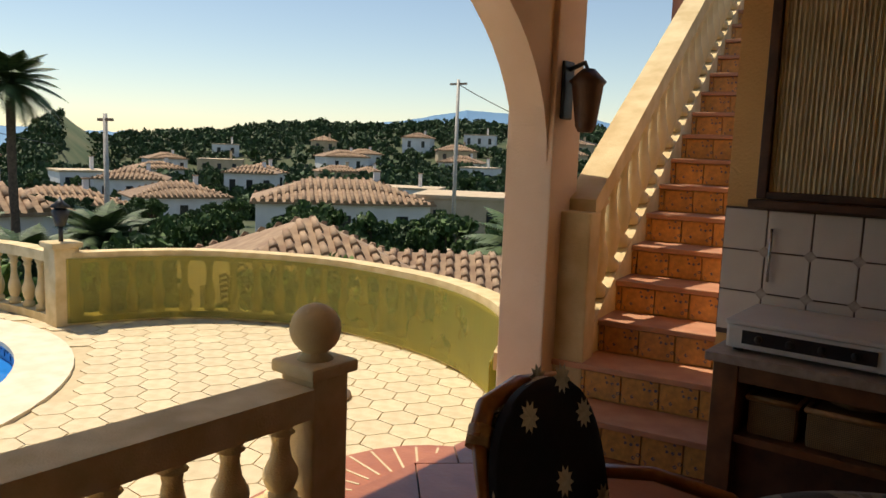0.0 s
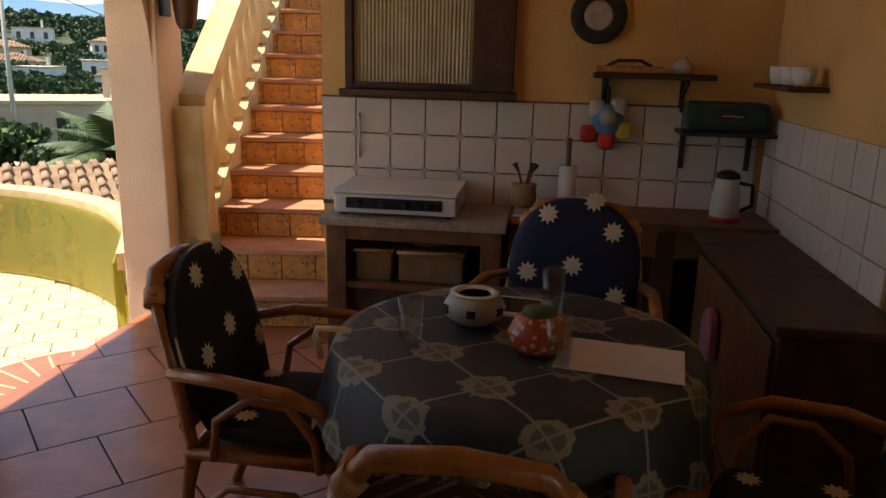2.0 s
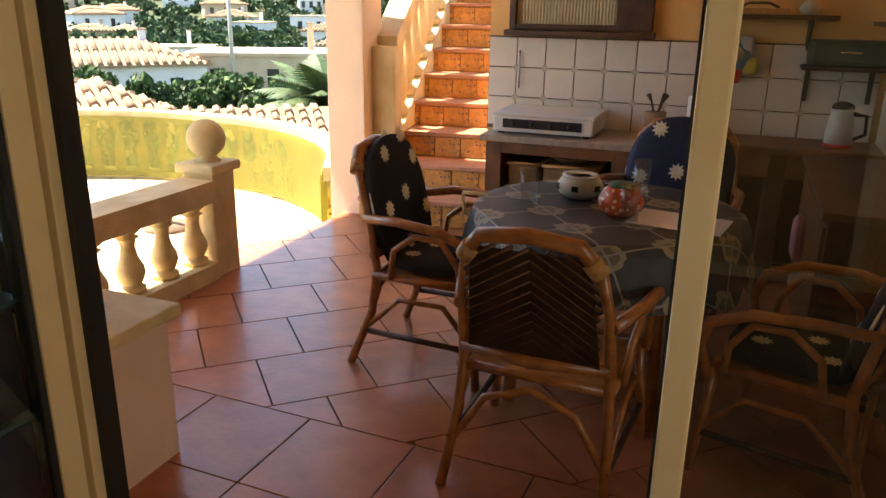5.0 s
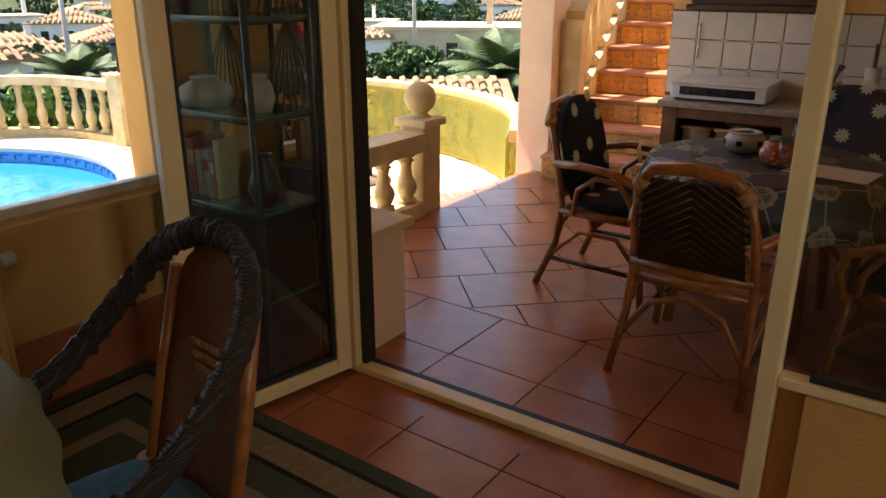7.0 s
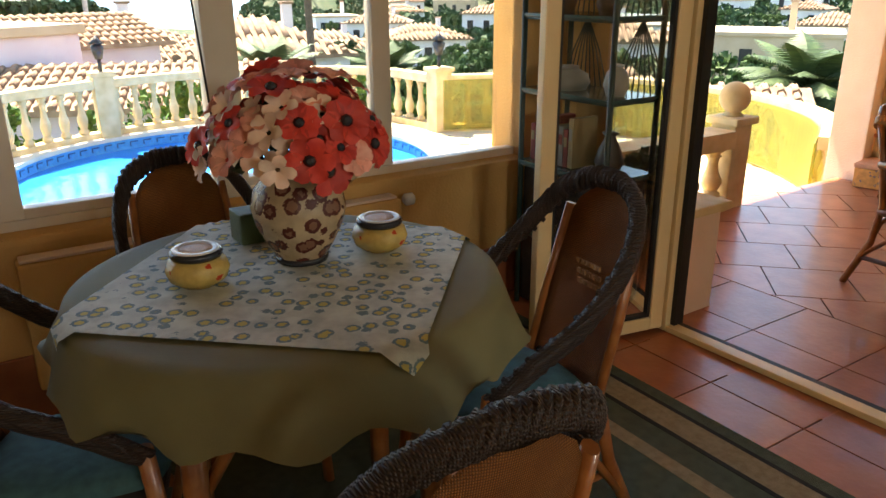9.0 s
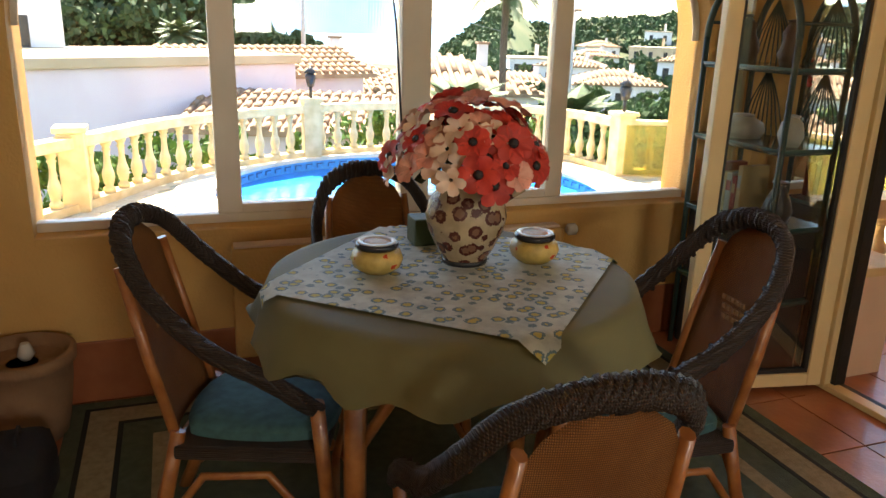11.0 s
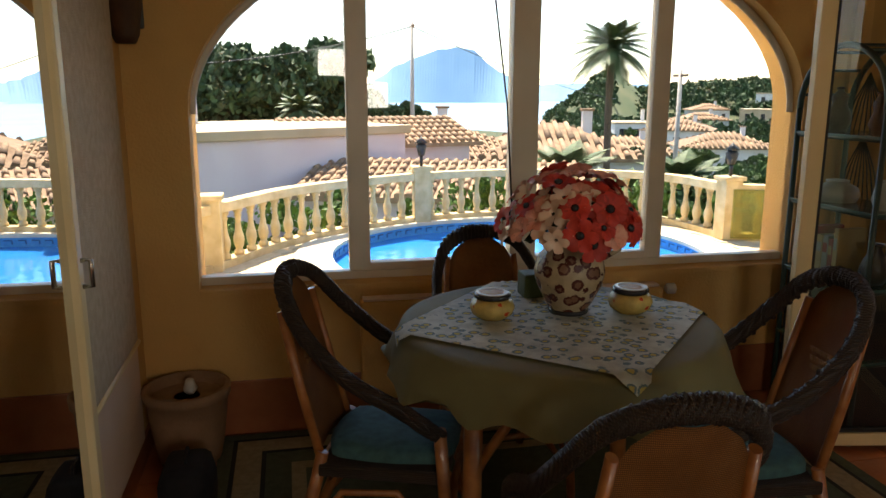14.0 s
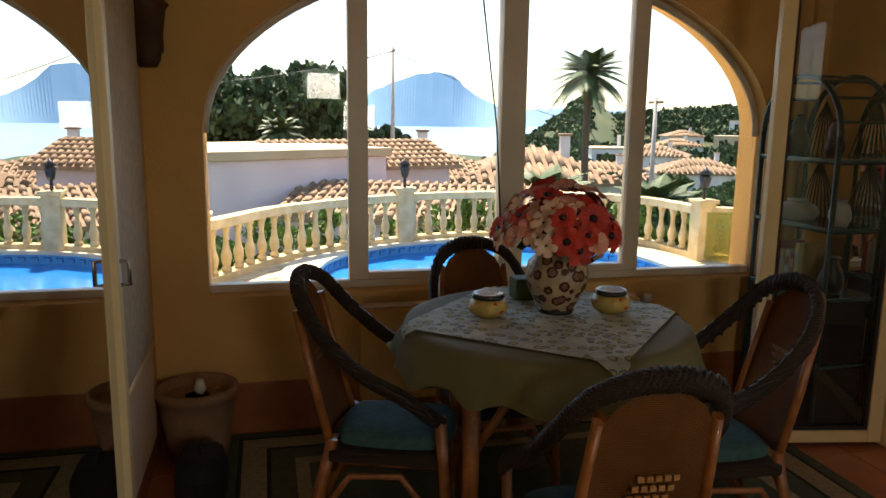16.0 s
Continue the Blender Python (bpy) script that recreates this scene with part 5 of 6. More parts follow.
tumbler(1.60, 2.92, TT, 0.13, 0.034)
solid("paper_sheet", box(-0.15, 0.15, -0.105, 0.105, 0, 0.002), M["paper"], "white printed sheet lying on the tablecloth", "paper", m=Matrix.Translation((1.75, 3.01, TT + 0.001)) @ Matrix.Rotation(radians(-8), 4, "Z"))
tr = thing("tablet", "white-framed tablet with a black screen on the table", "tablet", Matrix.Translation((1.46, 3.33, TT)) @ Matrix.Rotation(radians(-6), 4, "Z") @ Matrix.Rotation(radians(8), 4, "X"))
part("casing", box(-0.11, 0.11, -0.06, 0.06, 0.004, 0.014, 0.004), M["white_enamel"], tr)
part("screen", box(-0.08, 0.085, -0.045, 0.045, 0.0145, 0.016), M["rim_dark"], tr)
co = thing("coaster", "round brown wooden coaster on the tablecloth", "coaster", Matrix.Translation((1.53, 3.17, TT)))
part("disc", lathe([(0.055, 0), (0.055, 0.008), (0.05, 0.009)], 22), M["oak"], co)
clip = solid("cloth_clip", tube([(-0.03, 0, -0.07), (-0.045, 0, -0.01), (-0.04, 0, 0.012), (0.0, 0, 0.014), (0.05, 0, 0.013)], 0.008, 6), M["frame"], "beige tablecloth clip on the table edge", "clip", m=Matrix.Translation((TX - TR + 0.0, TY - 0.1, TZ + 0.01)))

# ---- porch kitchen ----
KV = 3.165
kw = thing("window_4", "brown wooden kitchen window with a pale net curtain", "window", PORCH, kind="structure")
for a in ((0.13, 0.17, 1.24, 2.2), (0.75, 0.95, 1.24, 2.2), (0.17, 0.75, 1.24, 1.27), (0.17, 0.75, 2.12, 2.2)):
    part("window_frame", box(a[0], a[1], KV - 0.05, KV + 0.01, a[2], a[3], 0.006), M["oak_dark"], kw)
part("window_sill", box(0.11, 0.97, KV - 0.09, KV - 0.005, 1.205, 1.237, 0.006), M["oak_dark"], kw)
bm = bmesh.new()
n = 150
for i in range(n):
    x0, x1 = 0.17 + 0.58 * i / n, 0.17 + 0.58 * (i + 1) / n
    y0, y1 = KV - 0.02 - 0.006 * math.sin(i * 1.3), KV - 0.02 - 0.006 * math.sin((i + 1) * 1.3)
    bm.faces.new([bm.verts.new(p) for p in ((x0, y0, 1.271), (x1, y1, 1.271), (x1, y1, 2.12), (x0, y0, 2.12))])
part("curtain", bm, M["curtain"], kw, "pale finely pleated net curtain")
tile_me = mesh_of("wall_tile", box(0.003, 0.172, -0.012, 0, 0.003, 0.172, 0.003), M["white_tile"])
motif_me = mesh_of("tile_motif", box(-0.018, 0.018, -0.0135, -0.002, -0.018, 0.018), M["motif"])
TI = Matrix.Translation((0, 0, 0))
splash = thing("tile_splashback", "cream wall tiles with grey corner motifs above the counter", "tiles", PORCH @ Matrix.Translation((0.0, KV, 0.03)), kind="structure")
part("tile_bed", box(0, 2.10, -0.004, 0.003, 0.62, 1.17), M["grout"], splash)
for r in range(3):
    for c in range(12):
        shared("wall_tile", tile_me, splash, Matrix.Translation((0.002 + c * 0.175, -0.003, 0.64 + r * 0.175)))
        if r < 2 and c:
            shared("tile_motif", motif_me, splash, Matrix.Translation((c * 0.175, -0.003, 0.815 + r * 0.175)) @ Matrix.Rotation(radians(45), 4, "Y"))
splash2 = thing("tile_splashback", "cream wall tiles on the end wall of the porch", "tiles", PORCH @ Matrix.Translation((2.145, 3.15, 0)) @ Matrix.Rotation(radians(-90), 4, "Z"), kind="structure")
for r in range(3):
    for c in range(8):
        shared("wall_tile", tile_me, splash2, Matrix.Translation((c * 0.175, -0.0, 0.64 + r * 0.175)))

kc = thing("kitchen_stand", "wooden cooker stand with an open shelf for baskets", "cabinet", PORCH)
CU0, CU1, CV, CT = 0.16, 0.95, 2.66, 0.69
part("worktop", box(CU0 - 0.03, CU1 + 0.02, CV - 0.02, KV - 0.02, CT - 0.035, CT, 0.006), M["counter"], kc)
for u in (CU0, CU1 - 0.09):
    part("side_post", box(u, u + 0.09, CV, KV - 0.02, 0, CT - 0.036, 0.004), M["oak"], kc)
part("front_rail", box(CU0 + 0.09, CU1 - 0.09, CV + 0.005, CV + 0.03, CT - 0.10, CT - 0.036, 0.003), M["oak"], kc)
part("shelf", box(CU0 + 0.09, CU1 - 0.09, CV + 0.01, KV - 0.03, 0.36, 0.39, 0.003), M["oak"], kc)
part("lower_panel", box(CU0 + 0.09, CU1 - 0.09, CV + 0.05, CV + 0.07, 0.02, 0.35), M["oak_dark"], kc)
part("back_panel", box(CU0 + 0.09, CU1 - 0.09, KV - 0.045, KV - 0.03, 0.39, CT - 0.04), M["oak_dark"], kc)
for u0, u1, lab in ((CU0 + 0.12, CU0 + 0.29, "small"), (CU0 + 0.32, CU0 + 0.62, "wide")):
    bk = thing("basket", lab + " woven cane basket on the shelf", "basket", PORCH @ Matrix.Translation((0, 0, 0.39)), "shelf baskets")
    part("basket_body", box(u0, u1, CV + 0.05, CV + 0.33, 0, 0.14, 0.02), M["basket"], bk)
    part("basket_rim", tube([(u0, CV + 0.05, 0.14), (u1, CV + 0.05, 0.14), (u1, CV + 0.33, 0.14), (u0, CV + 0.33, 0.14)], 0.011, 6, True), M["cane_light"], bk)
bk = thing("bread_basket", "flat cane dish stacked on the baskets", "basket", PORCH @ Matrix.Translation((CU0 + 0.45, CV + 0.2, 0.54)))
part("dish", lathe([(0.08, 0), (0.13, 0.03), (0.125, 0.033), (0.07, 0.006)], 20), M["basket"], bk)

ck = thing("gas_cooker", "white table-top gas cooker with a dark control panel", "cooker", PORCH @ Matrix.Translation((CU0 + 0.02, CV + 0.03, CT + 0.001)))
part("body", box(0.0, 0.56, 0.02, 0.42, 0.012, 0.10, 0.012), M["white_enamel"], ck)
part("lid", box(-0.005, 0.565, 0.015, 0.425, 0.101, 0.118, 0.006), M["white_enamel"], ck)
part("control_panel", box(0.06, 0.50, 0.012, 0.021, 0.035, 0.085, 0.003), M["rim_dark"], ck)
for i in range(4):
    part("knob", moved(lathe([(0.014, 0), (0.012, 0.018), (0.004, 0.02)], 12), Matrix.Translation((0.12 + i * 0.105, 0.012, 0.06)) @ Matrix.Rotation(radians(90), 4, "X")), M["seal"], ck)
for x in (0.04, 0.52):
    for y in (0.06, 0.38):
        part("foot", box(x - 0.015, x + 0.015, y - 0.015, y + 0.015, 0, 0.011), M["seal"], ck)

k2 = thing("kitchen_counter", "brown wooden kitchen counter with tiled worktop", "counter", PORCH)
part("worktop", box(CU1 + 0.03, 2.13, CV + 0.08, KV - 0.02, CT - 0.01, CT + 0.025, 0.006), M["oak"], k2)
part("tile_strip", box(CU1 + 0.04, 1.35, CV + 0.10, KV - 0.03, CT + 0.0251, CT + 0.032), M["white_tile"], k2)
part("counter_apron", box(CU1 + 0.03, 2.13, CV + 0.10, CV + 0.12, CT - 0.13, CT - 0.011), M["oak"], k2)
for u in (CU1 + 0.04, 1.62, 2.03):
    part("side_post", box(u, u + 0.09, CV + 0.10, KV - 0.05, 0, CT - 0.011, 0.004), M["oak_dark"], k2)
part("counter_back", box(CU1 + 0.14, 2.02, KV - 0.06, KV - 0.05, 0.02, CT - 0.02), M["oak_dark"], k2)
rc = thing("side_cabinet", "brown wooden base cabinet on the end wall", "cabinet", PORCH)
part("body", box(1.80, 2.12, 1.55, CV + 0.02, 0.0, CT - 0.02, 0.008), M["oak_dark"], rc)
part("door", box(1.785, 1.799, 1.58, CV - 0.02, 0.06, CT - 0.06, 0.004), M["oak"], rc)
part("worktop", box(1.77, 2.13, 1.5, CV + 0.06, CT - 0.019, CT + 0.012, 0.006), M["oak_dark"], rc)

# things on the counter and walls
def on_counter(u, v):
    return PORCH @ Matrix.Translation((u, v, CT + 0.026))
cr = thing("utensil_crock", "brown clay crock holding cooking spoons", "crock", on_counter(1.03, KV - 0.2) @ Matrix.Translation((0, 0, 0.008)))
part("crock", lathe([(0.045, 0), (0.06, 0.03), (0.055, 0.09), (0.06, 0.105), (0.05, 0.105)], 18), M["planter"], cr)
for i, (dx, dy) in enumerate(((-0.04, 0.0), (0.045, -0.01), (0.03, 0.03))):
    part("spoon", tube([(0, 0, 0.06), (dx * 0.7, dy * 0.7, 0.16), (dx * 1.2, dy, 0.20)], 0.007, 6, taper=[0.8, 0.8, 2.0]), M["oak_dark"], cr)
pr = thing("kitchen_roll", "upright white kitchen roll on a wooden pin", "kitchen roll", on_counter(1.23, KV - 0.16))
part("roll", lathe([(0.042, 0.012), (0.042, 0.20), (0.03, 0.20)], 18), M["paper"], pr)
part("pin", tube([(0, 0, 0), (0, 0, 0.33)], 0.011, 8), M["oak"], pr)
part("base", lathe([(0.06, 0), (0.06, 0.011), (0.05, 0.012)], 18), M["oak"], pr)
kt = thing("coffee_pot", "glass coffee pot with a dark lid and handle on the counter", "coffee pot", on_counter(1.93, KV - 0.26))
part("pot_body", lathe([(0.05, 0), (0.065, 0.02), (0.06, 0.12), (0.05, 0.17), (0.052, 0.19)], 18), M["stone_white"], kt)
part("lid", lathe([(0.053, 0.191), (0.05, 0.21), (0.02, 0.225)], 18), M["seal"], kt)
part("handle", tube([(0.05, 0, 0.17), (0.11, 0, 0.16), (0.115, 0, 0.07), (0.06, 0, 0.04)], 0.010, 6), M["seal"], kt)
part("foot_band", lathe([(0.068, 0.0), (0.07, 0.018), (0.066, 0.02)], 18), M["red"], kt)
tp = thing("wall_plaque", "decorated round dark plate hanging on the wall", "plate", PORCH @ Matrix.Translation((1.33, KV - 0.005, 1.60)) @ Matrix.Rotation(radians(90), 4, "X"))
part("plate", lathe([(0.07, 0.0), (0.13, 0.02), (0.125, 0.026), (0.07, 0.008)], 26), M["black_metal"], tp)
part("plate_centre", lathe([(0.068, 0.009), (0.06, 0.011), (0.02, 0.011)], 22), M["motif"], tp)
sh = thing("wall_shelf", "dark wooden wall shelf on iron brackets", "shelf", PORCH)
part("board", box(1.32, 1.86, KV - 0.16, KV - 0.004, 1.32, 1.345, 0.004), M["oak_dark"], sh)
for u in (1.38, 1.74):
    part("bracket", tube([(u, KV - 0.008, 1.17), (u, KV - 0.03, 1.25), (u, KV - 0.14, 1.318)], 0.009, 6), M["black_metal"], sh)
    part("bracket_plate", box(u - 0.012, u + 0.012, KV - 0.012, KV - 0.001, 1.15, 1.318), M["black_metal"], sh)
bx = thing("wooden_board", "pale wooden board lying on the wall shelf", "board", PORCH @ Matrix.Translation((1.48, KV - 0.08, 1.346)))
part("plank", box(-0.15, 0.15, -0.05, 0.05, 0, 0.03, 0.006), M["cane_light"], bx)
part("plank_handle", tube([(-0.1, 0, 0.03), (-0.05, 0, 0.055), (0.05, 0, 0.055), (0.1, 0, 0.03)], 0.008, 6), M["oak_dark"], bx)
jar("small_bowl", *(PORCH @ Vector((1.72, KV - 0.08, 1.346))), [(0.03, 0), (0.05, 0.03), (0.03, 0.06), (0.015, 0.075)], "stone_white", "pale lidded bowl on the wall shelf", "bowl")
sh2 = thing("wall_shelf", "black shelf with a dark bread bin", "shelf", PORCH)
part("board", box(1.72, 2.13, KV - 0.22, KV - 0.004, 1.08, 1.10, 0.004), M["black_metal"], sh2)
for u in (1.76, 2.06):
    part("bracket", box(u - 0.012, u + 0.012, KV - 0.03, KV - 0.014, 0.91, 1.08), M["black_metal"], sh2)
bb = thing("bread_bin", "dark green metal bread bin on the shelf", "bread bin", PORCH @ Matrix.Translation((1.93, KV - 0.12, 1.101)))
part("bin", box(-0.19, 0.17, -0.08, 0.08, 0, 0.13, 0.03), M["green_metal"], bb)
part("bin_handle", tube([(-0.05, -0.082, 0.07), (-0.04, -0.1, 0.07), (0.04, -0.1, 0.07), (0.05, -0.082, 0.07)], 0.006, 6), M["chrome"], bb)
sh3 = thing("wall_shelf", "small shelf with white cups on the end wall", "shelf", PORCH)
part("board", box(2.0, 2.146, 2.45, 2.95, 1.30, 1.32, 0.004), M["oak_dark"], sh3)
for i in range(3):
    cp = thing("cup", "white cup standing on the end-wall shelf", "cup", PORCH @ Matrix.Translation((2.07, 2.52 + 0.15 * i, 1.321)), "shelf cups")
    part("cup_body", lathe([(0.03, 0), (0.042, 0.03), (0.045, 0.07), (0.04, 0.07)], 16), M["white_enamel"], cp)
    part("cup_handle", tube([(0, -0.04, 0.055), (0, -0.065, 0.045), (0, -0.06, 0.02), (0, -0.038, 0.018)], 0.005, 6), M["white_enamel"], cp)
ov = thing("oven_mitt_bunch", "hanging blue, yellow and red cloth ornament", "ornament", PORCH @ Matrix.Translation((1.40, KV - 0.06, 1.13)))
part("blue_pad", moved(lathe([(0.02, -0.02), (0.07, -0.012), (0.075, 0.0), (0.07, 0.012), (0.02, 0.02)], 18), Matrix.Rotation(radians(90), 4, "X")), M["blue_cloth"], ov)
part("pale_patch", moved(lathe([(0.035, 0), (0.04, 0.006), (0.01, 0.012)], 12), Matrix.Translation((0, -0.018, 0.01)) @ Matrix.Rotation(radians(90), 4, "X")), M["stone_white"], ov)
for x, z, c in ((-0.085, -0.07, "red"), (0.08, -0.05, "yellow_cloth"), (0.0, -0.1, "red"), (0.05, 0.06, "stone_white"), (-0.05, 0.05, "stone_white")):
    part("cloth_pad", moved(cushion(0.075, 0.085, 0.03, 0.0, 6), Matrix.Translation((x, 0, z)) @ Matrix.Rotation(radians(90), 4, "X")), M[c], ov)
part("loop", tube([(0, 0, 0.07), (0.005, 0.02, 0.12), (0, 0.045, 0.15)], 0.004, 5), M["black_metal"], ov)
hb = thing("hanging_bag", "pink plastic bag hanging by the end-wall cabinet", "bag", PORCH @ Matrix.Translation((1.76, 2.2, 0.42)))
part("bag", moved(cushion(0.14, 0.2, 0.05, 0.4, 8), Matrix.Rotation(radians(90), 4, "Z") @ Matrix.Rotation(radians(90), 4, "X")), M["pink_plastic"], hb)
fl = solid("cooker_lighter", tube([(0, 0, 0), (0, 0, 0.22)], 0.006, 6), M["chrome"], "thin metal cooker lighter hanging on the tiles", "lighter", m=PORCH @ Matrix.Translation((0.2, KV - 0.03, 0.90)))

# ---- sunroom things ----
def wicker_chair(m, label):
    """Wicker armchair: thick dark braided rim running over the back into the arms, cane back panel; faces local +y."""
    ob = thing("wicker_chair", label, "chair", m @ Matrix.Diagonal((0.73, 0.92, 0.955, 1)), "chairs round the sunroom table")
    W = 0.27
    rim = [(-0.29, 0.20, 0.52), (-0.30, 0.08, 0.60), (-0.295, -0.08, 0.68), (-0.27, -0.22, 0.80), (-0.20, -0.30, 0.905), (-0.09, -0.335, 0.95), (0.0, -0.34, 0.958)]
    rim = rim + [(-x, y, z) for x, y, z in rim[-2::-1]]
    pts = spline([Vector(p) for p in rim], 4)
    part("braided_rim", tube(pts, 0.025, 10, taper=[0.8] + [1.0 + 0.07 * (i % 2) for i in range(len(pts) - 2)] + [0.8]), M["wicker_dark"], ob, "dark braided wicker rim")
    for ph in (0, 2.1, 4.2):
        hel = []
        for i, p in enumerate(spline([Vector(q) for q in rim], 10)):
            hel.append(p + Vector((0.014 * math.cos(i * 0.9 + ph), 0.023 * math.sin(i * 0.9 + ph), 0.023 * math.cos(i * 0.9 + ph))))
        part("braid_strand", tube(hel, 0.010, 5), M["wicker_dark"], ob)
    bm = bmesh.new()
    n = 12
    rows = []
    for j in range(n + 1):
        t = j / n
        z = 0.40 + 0.53 * t
        y = -0.20 - 0.14 * t
        w = 0.20 * (1 - 0.12 * t) if t < 0.75 else 0.182 * math.sqrt(max(0.02, 1 - ((t - 0.75) / 0.27) ** 2))
        rows.append([bm.verts.new((w * (2 * k / 8 - 1), y - 0.02 * (1 - (2 * k / 8 - 1) ** 2), z)) for k in range(9)])
    for A, B in zip(rows, rows[1:]):
        for k in range(8):
            bm.faces.new((A[k], A[k + 1], B[k + 1], B[k])).smooth = True
    bmesh.ops.solidify(bm, geom=bm.faces[:], thickness=0.014)
    bp = part("back_panel", bm, M["wicker"], ob, "orange woven cane back panel")
    for k, (dx, dz) in enumerate([(a * 0.028 + b * 0.014, b * 0.026) for b in range(-1, 2) for a in range(-2, 3)]):
        for yy in (0.016, -0.016):
            part("woven_emblem", box(dx - 0.010, dx + 0.010, -0.297 + yy + 0.0 - (dz) * 0.2 - 0.003, -0.297 + yy - dz * 0.2 + 0.003, 0.69 + dz - 0.007, 0.69 + dz + 0.007), M["cane_light"], bp)
    for sx in (-1, 1):
        part("back_post", tube([(sx * 0.21, -0.19, 0.36), (sx * 0.205, -0.26, 0.62), (sx * 0.185, -0.32, 0.86)], 0.017, 8), M["cane"], ob)
        part("back_leg", tube([(sx * 0.25, -0.33, 0), (sx * 0.235, -0.24, 0.2), (sx * 0.22, -0.19, 0.42)], 0.021, 8), M["cane"], ob)
        part("front_leg", tube([(sx * 0.26, 0.25, 0), (sx * 0.255, 0.22, 0.25), (sx * 0.28, 0.20, 0.54)], 0.021, 8), M["cane"], ob)
        part("side_hoop", tube([(sx * 0.255, -0.27, 0.10), (sx * 0.255, -0.12, 0.30), (sx * 0.255, 0.06, 0.31), (sx * 0.26, 0.23, 0.10)], 0.013, 7), M["cane"], ob)
        part("stretcher", tube([(sx * 0.24, -0.27, 0.16), (sx * 0.255, 0.23, 0.16)], 0.012, 7), M["cane"], ob)
    part("front_hoop", tube([(-0.25, 0.24, 0.12), (-0.12, 0.23, 0.31), (0.12, 0.23, 0.31), (0.25, 0.24, 0.12)], 0.013, 7), M["cane"], ob)
    part("back_hoop", tube([(-0.24, -0.28, 0.12), (-0.12, -0.24, 0.31), (0.12, -0.24, 0.31), (0.24, -0.28, 0.12)], 0.013, 7), M["cane"], ob)
    part("seat", box(-0.255, 0.255, -0.20, 0.22, 0.345, 0.385, 0.012), M["wicker_dark"], ob)
    part("seat_cushion", moved(cushion(0.48, 0.43, 0.07), Matrix.Translation((0, 0.02, 0.415))), M["cushion_teal"], ob, "dark teal seat cushion")
    return ob

CX, CY, CR, CZ = 0.92, -0.10, 0.445, 0.815
wicker_chair(face(0.98, 0.45, 0.92, -0.3), "dark wicker armchair with a cane back beside the glass door")
wicker_chair(face(1.45, -0.14, 0.88, -0.10), "dark wicker armchair with a glowing cane back and woven emblem")
wicker_chair(face(0.68, -0.55, 0.86, -0.05), "dark wicker armchair with teal cushion near the blind")
wicker_chair(face(0.37, -0.10, 0.9, -0.08), "dark wicker armchair tucked under the table by the window")

it = thing("round_table", "round cane-legged sunroom table under an olive cloth", "table", Matrix.Translation((CX, CY, 0)))
part("tabletop", lathe([(CR - 0.01, CZ - 0.04), (CR, CZ - 0.02), (CR - 0.005, CZ - 0.006)], 40), M["oak"], it)
for i in range(4):
    a = math.pi / 4 + i * math.pi / 2 - 0.25
    part("leg", tube([(0.34 * math.cos(a), 0.34 * math.sin(a), 0), (0.33 * math.cos(a), 0.33 * math.sin(a), CZ - 0.041)], 0.026, 9), M["cane"], it)
    part("leg_brace", tube([(0.34 * math.cos(a), 0.34 * math.sin(a), 0.45), (0.24 * math.cos(a + 0.25), 0.24 * math.sin(a + 0.25), 0.62), (0.12 * math.cos(a + 0.4), 0.12 * math.sin(a + 0.4), CZ - 0.045)], 0.014, 7), M["cane"], it)
solid("tablecloth", draped_round(CR + 0.01, CZ, 0.09, 0.05, 96, 0.016), M["cloth_green"], "olive green tablecloth with a scalloped hem", "tablecloth", m=Matrix.Translation((CX, CY, 0)))
# square floral topper whose corners fall over the edge
bm = bmesh.new()
n, hs = 30, 0.345
grid = []
for i in range(n + 1):
    row = []
    for j in range(n + 1):
        x, y = (2 * i / n - 1) * hs, (2 * j / n - 1) * hs
        r = math.hypot(x, y)
        z = CZ + 0.006
        if r > CR + 0.006:
            over = r - CR - 0.006
            x, y = x / r * (CR + 0.022), y / r * (CR + 0.022)
            z -= over + 0.012
        row.append(bm.verts.new((x, y, z)))
    grid.append(row)
for i in range(n):
    for j in range(n):
        bm.faces.new((grid[i][j], grid[i + 1][j], grid[i + 1][j + 1], grid[i][j + 1])).smooth = True
solid("table_topper", bm, M["cloth_floral"], "square pale floral cloth laid over the olive tablecloth", "tablecloth", m=Matrix.Translation((CX, CY, 0)) @ Matrix.Rotation(radians(-42), 4, "Z"))
CT2 = CZ + 0.008

# vase with artificial flowers
VX, VY = 0.87, -0.05
vs = thing("vase", "cream jug vase painted with dark red flowers", "vase", Matrix.Translation((VX, VY, CT2)) @ Matrix.Diagonal((0.95, 0.95, 0.95, 1)))
part("jug_body", lathe([(0.055, 0), (0.058, 0.012), (0.075, 0.04), (0.10, 0.09), (0.108, 0.13), (0.10, 0.17), (0.075, 0.20), (0.062, 0.215), (0.068, 0.23), (0.058, 0.23)], 30), M["vase"], vs)
part("jug_handle", tube([(0.03, 0.095, 0.17), (0.045, 0.14, 0.20), (0.045, 0.135, 0.235), (0.03, 0.07, 0.225)], 0.009, 7), M["vase"], vs)
part("foot_band", lathe([(0.0595, 0.0), (0.062, 0.01), (0.059, 0.014)], 30), M["rim_dark"], vs)
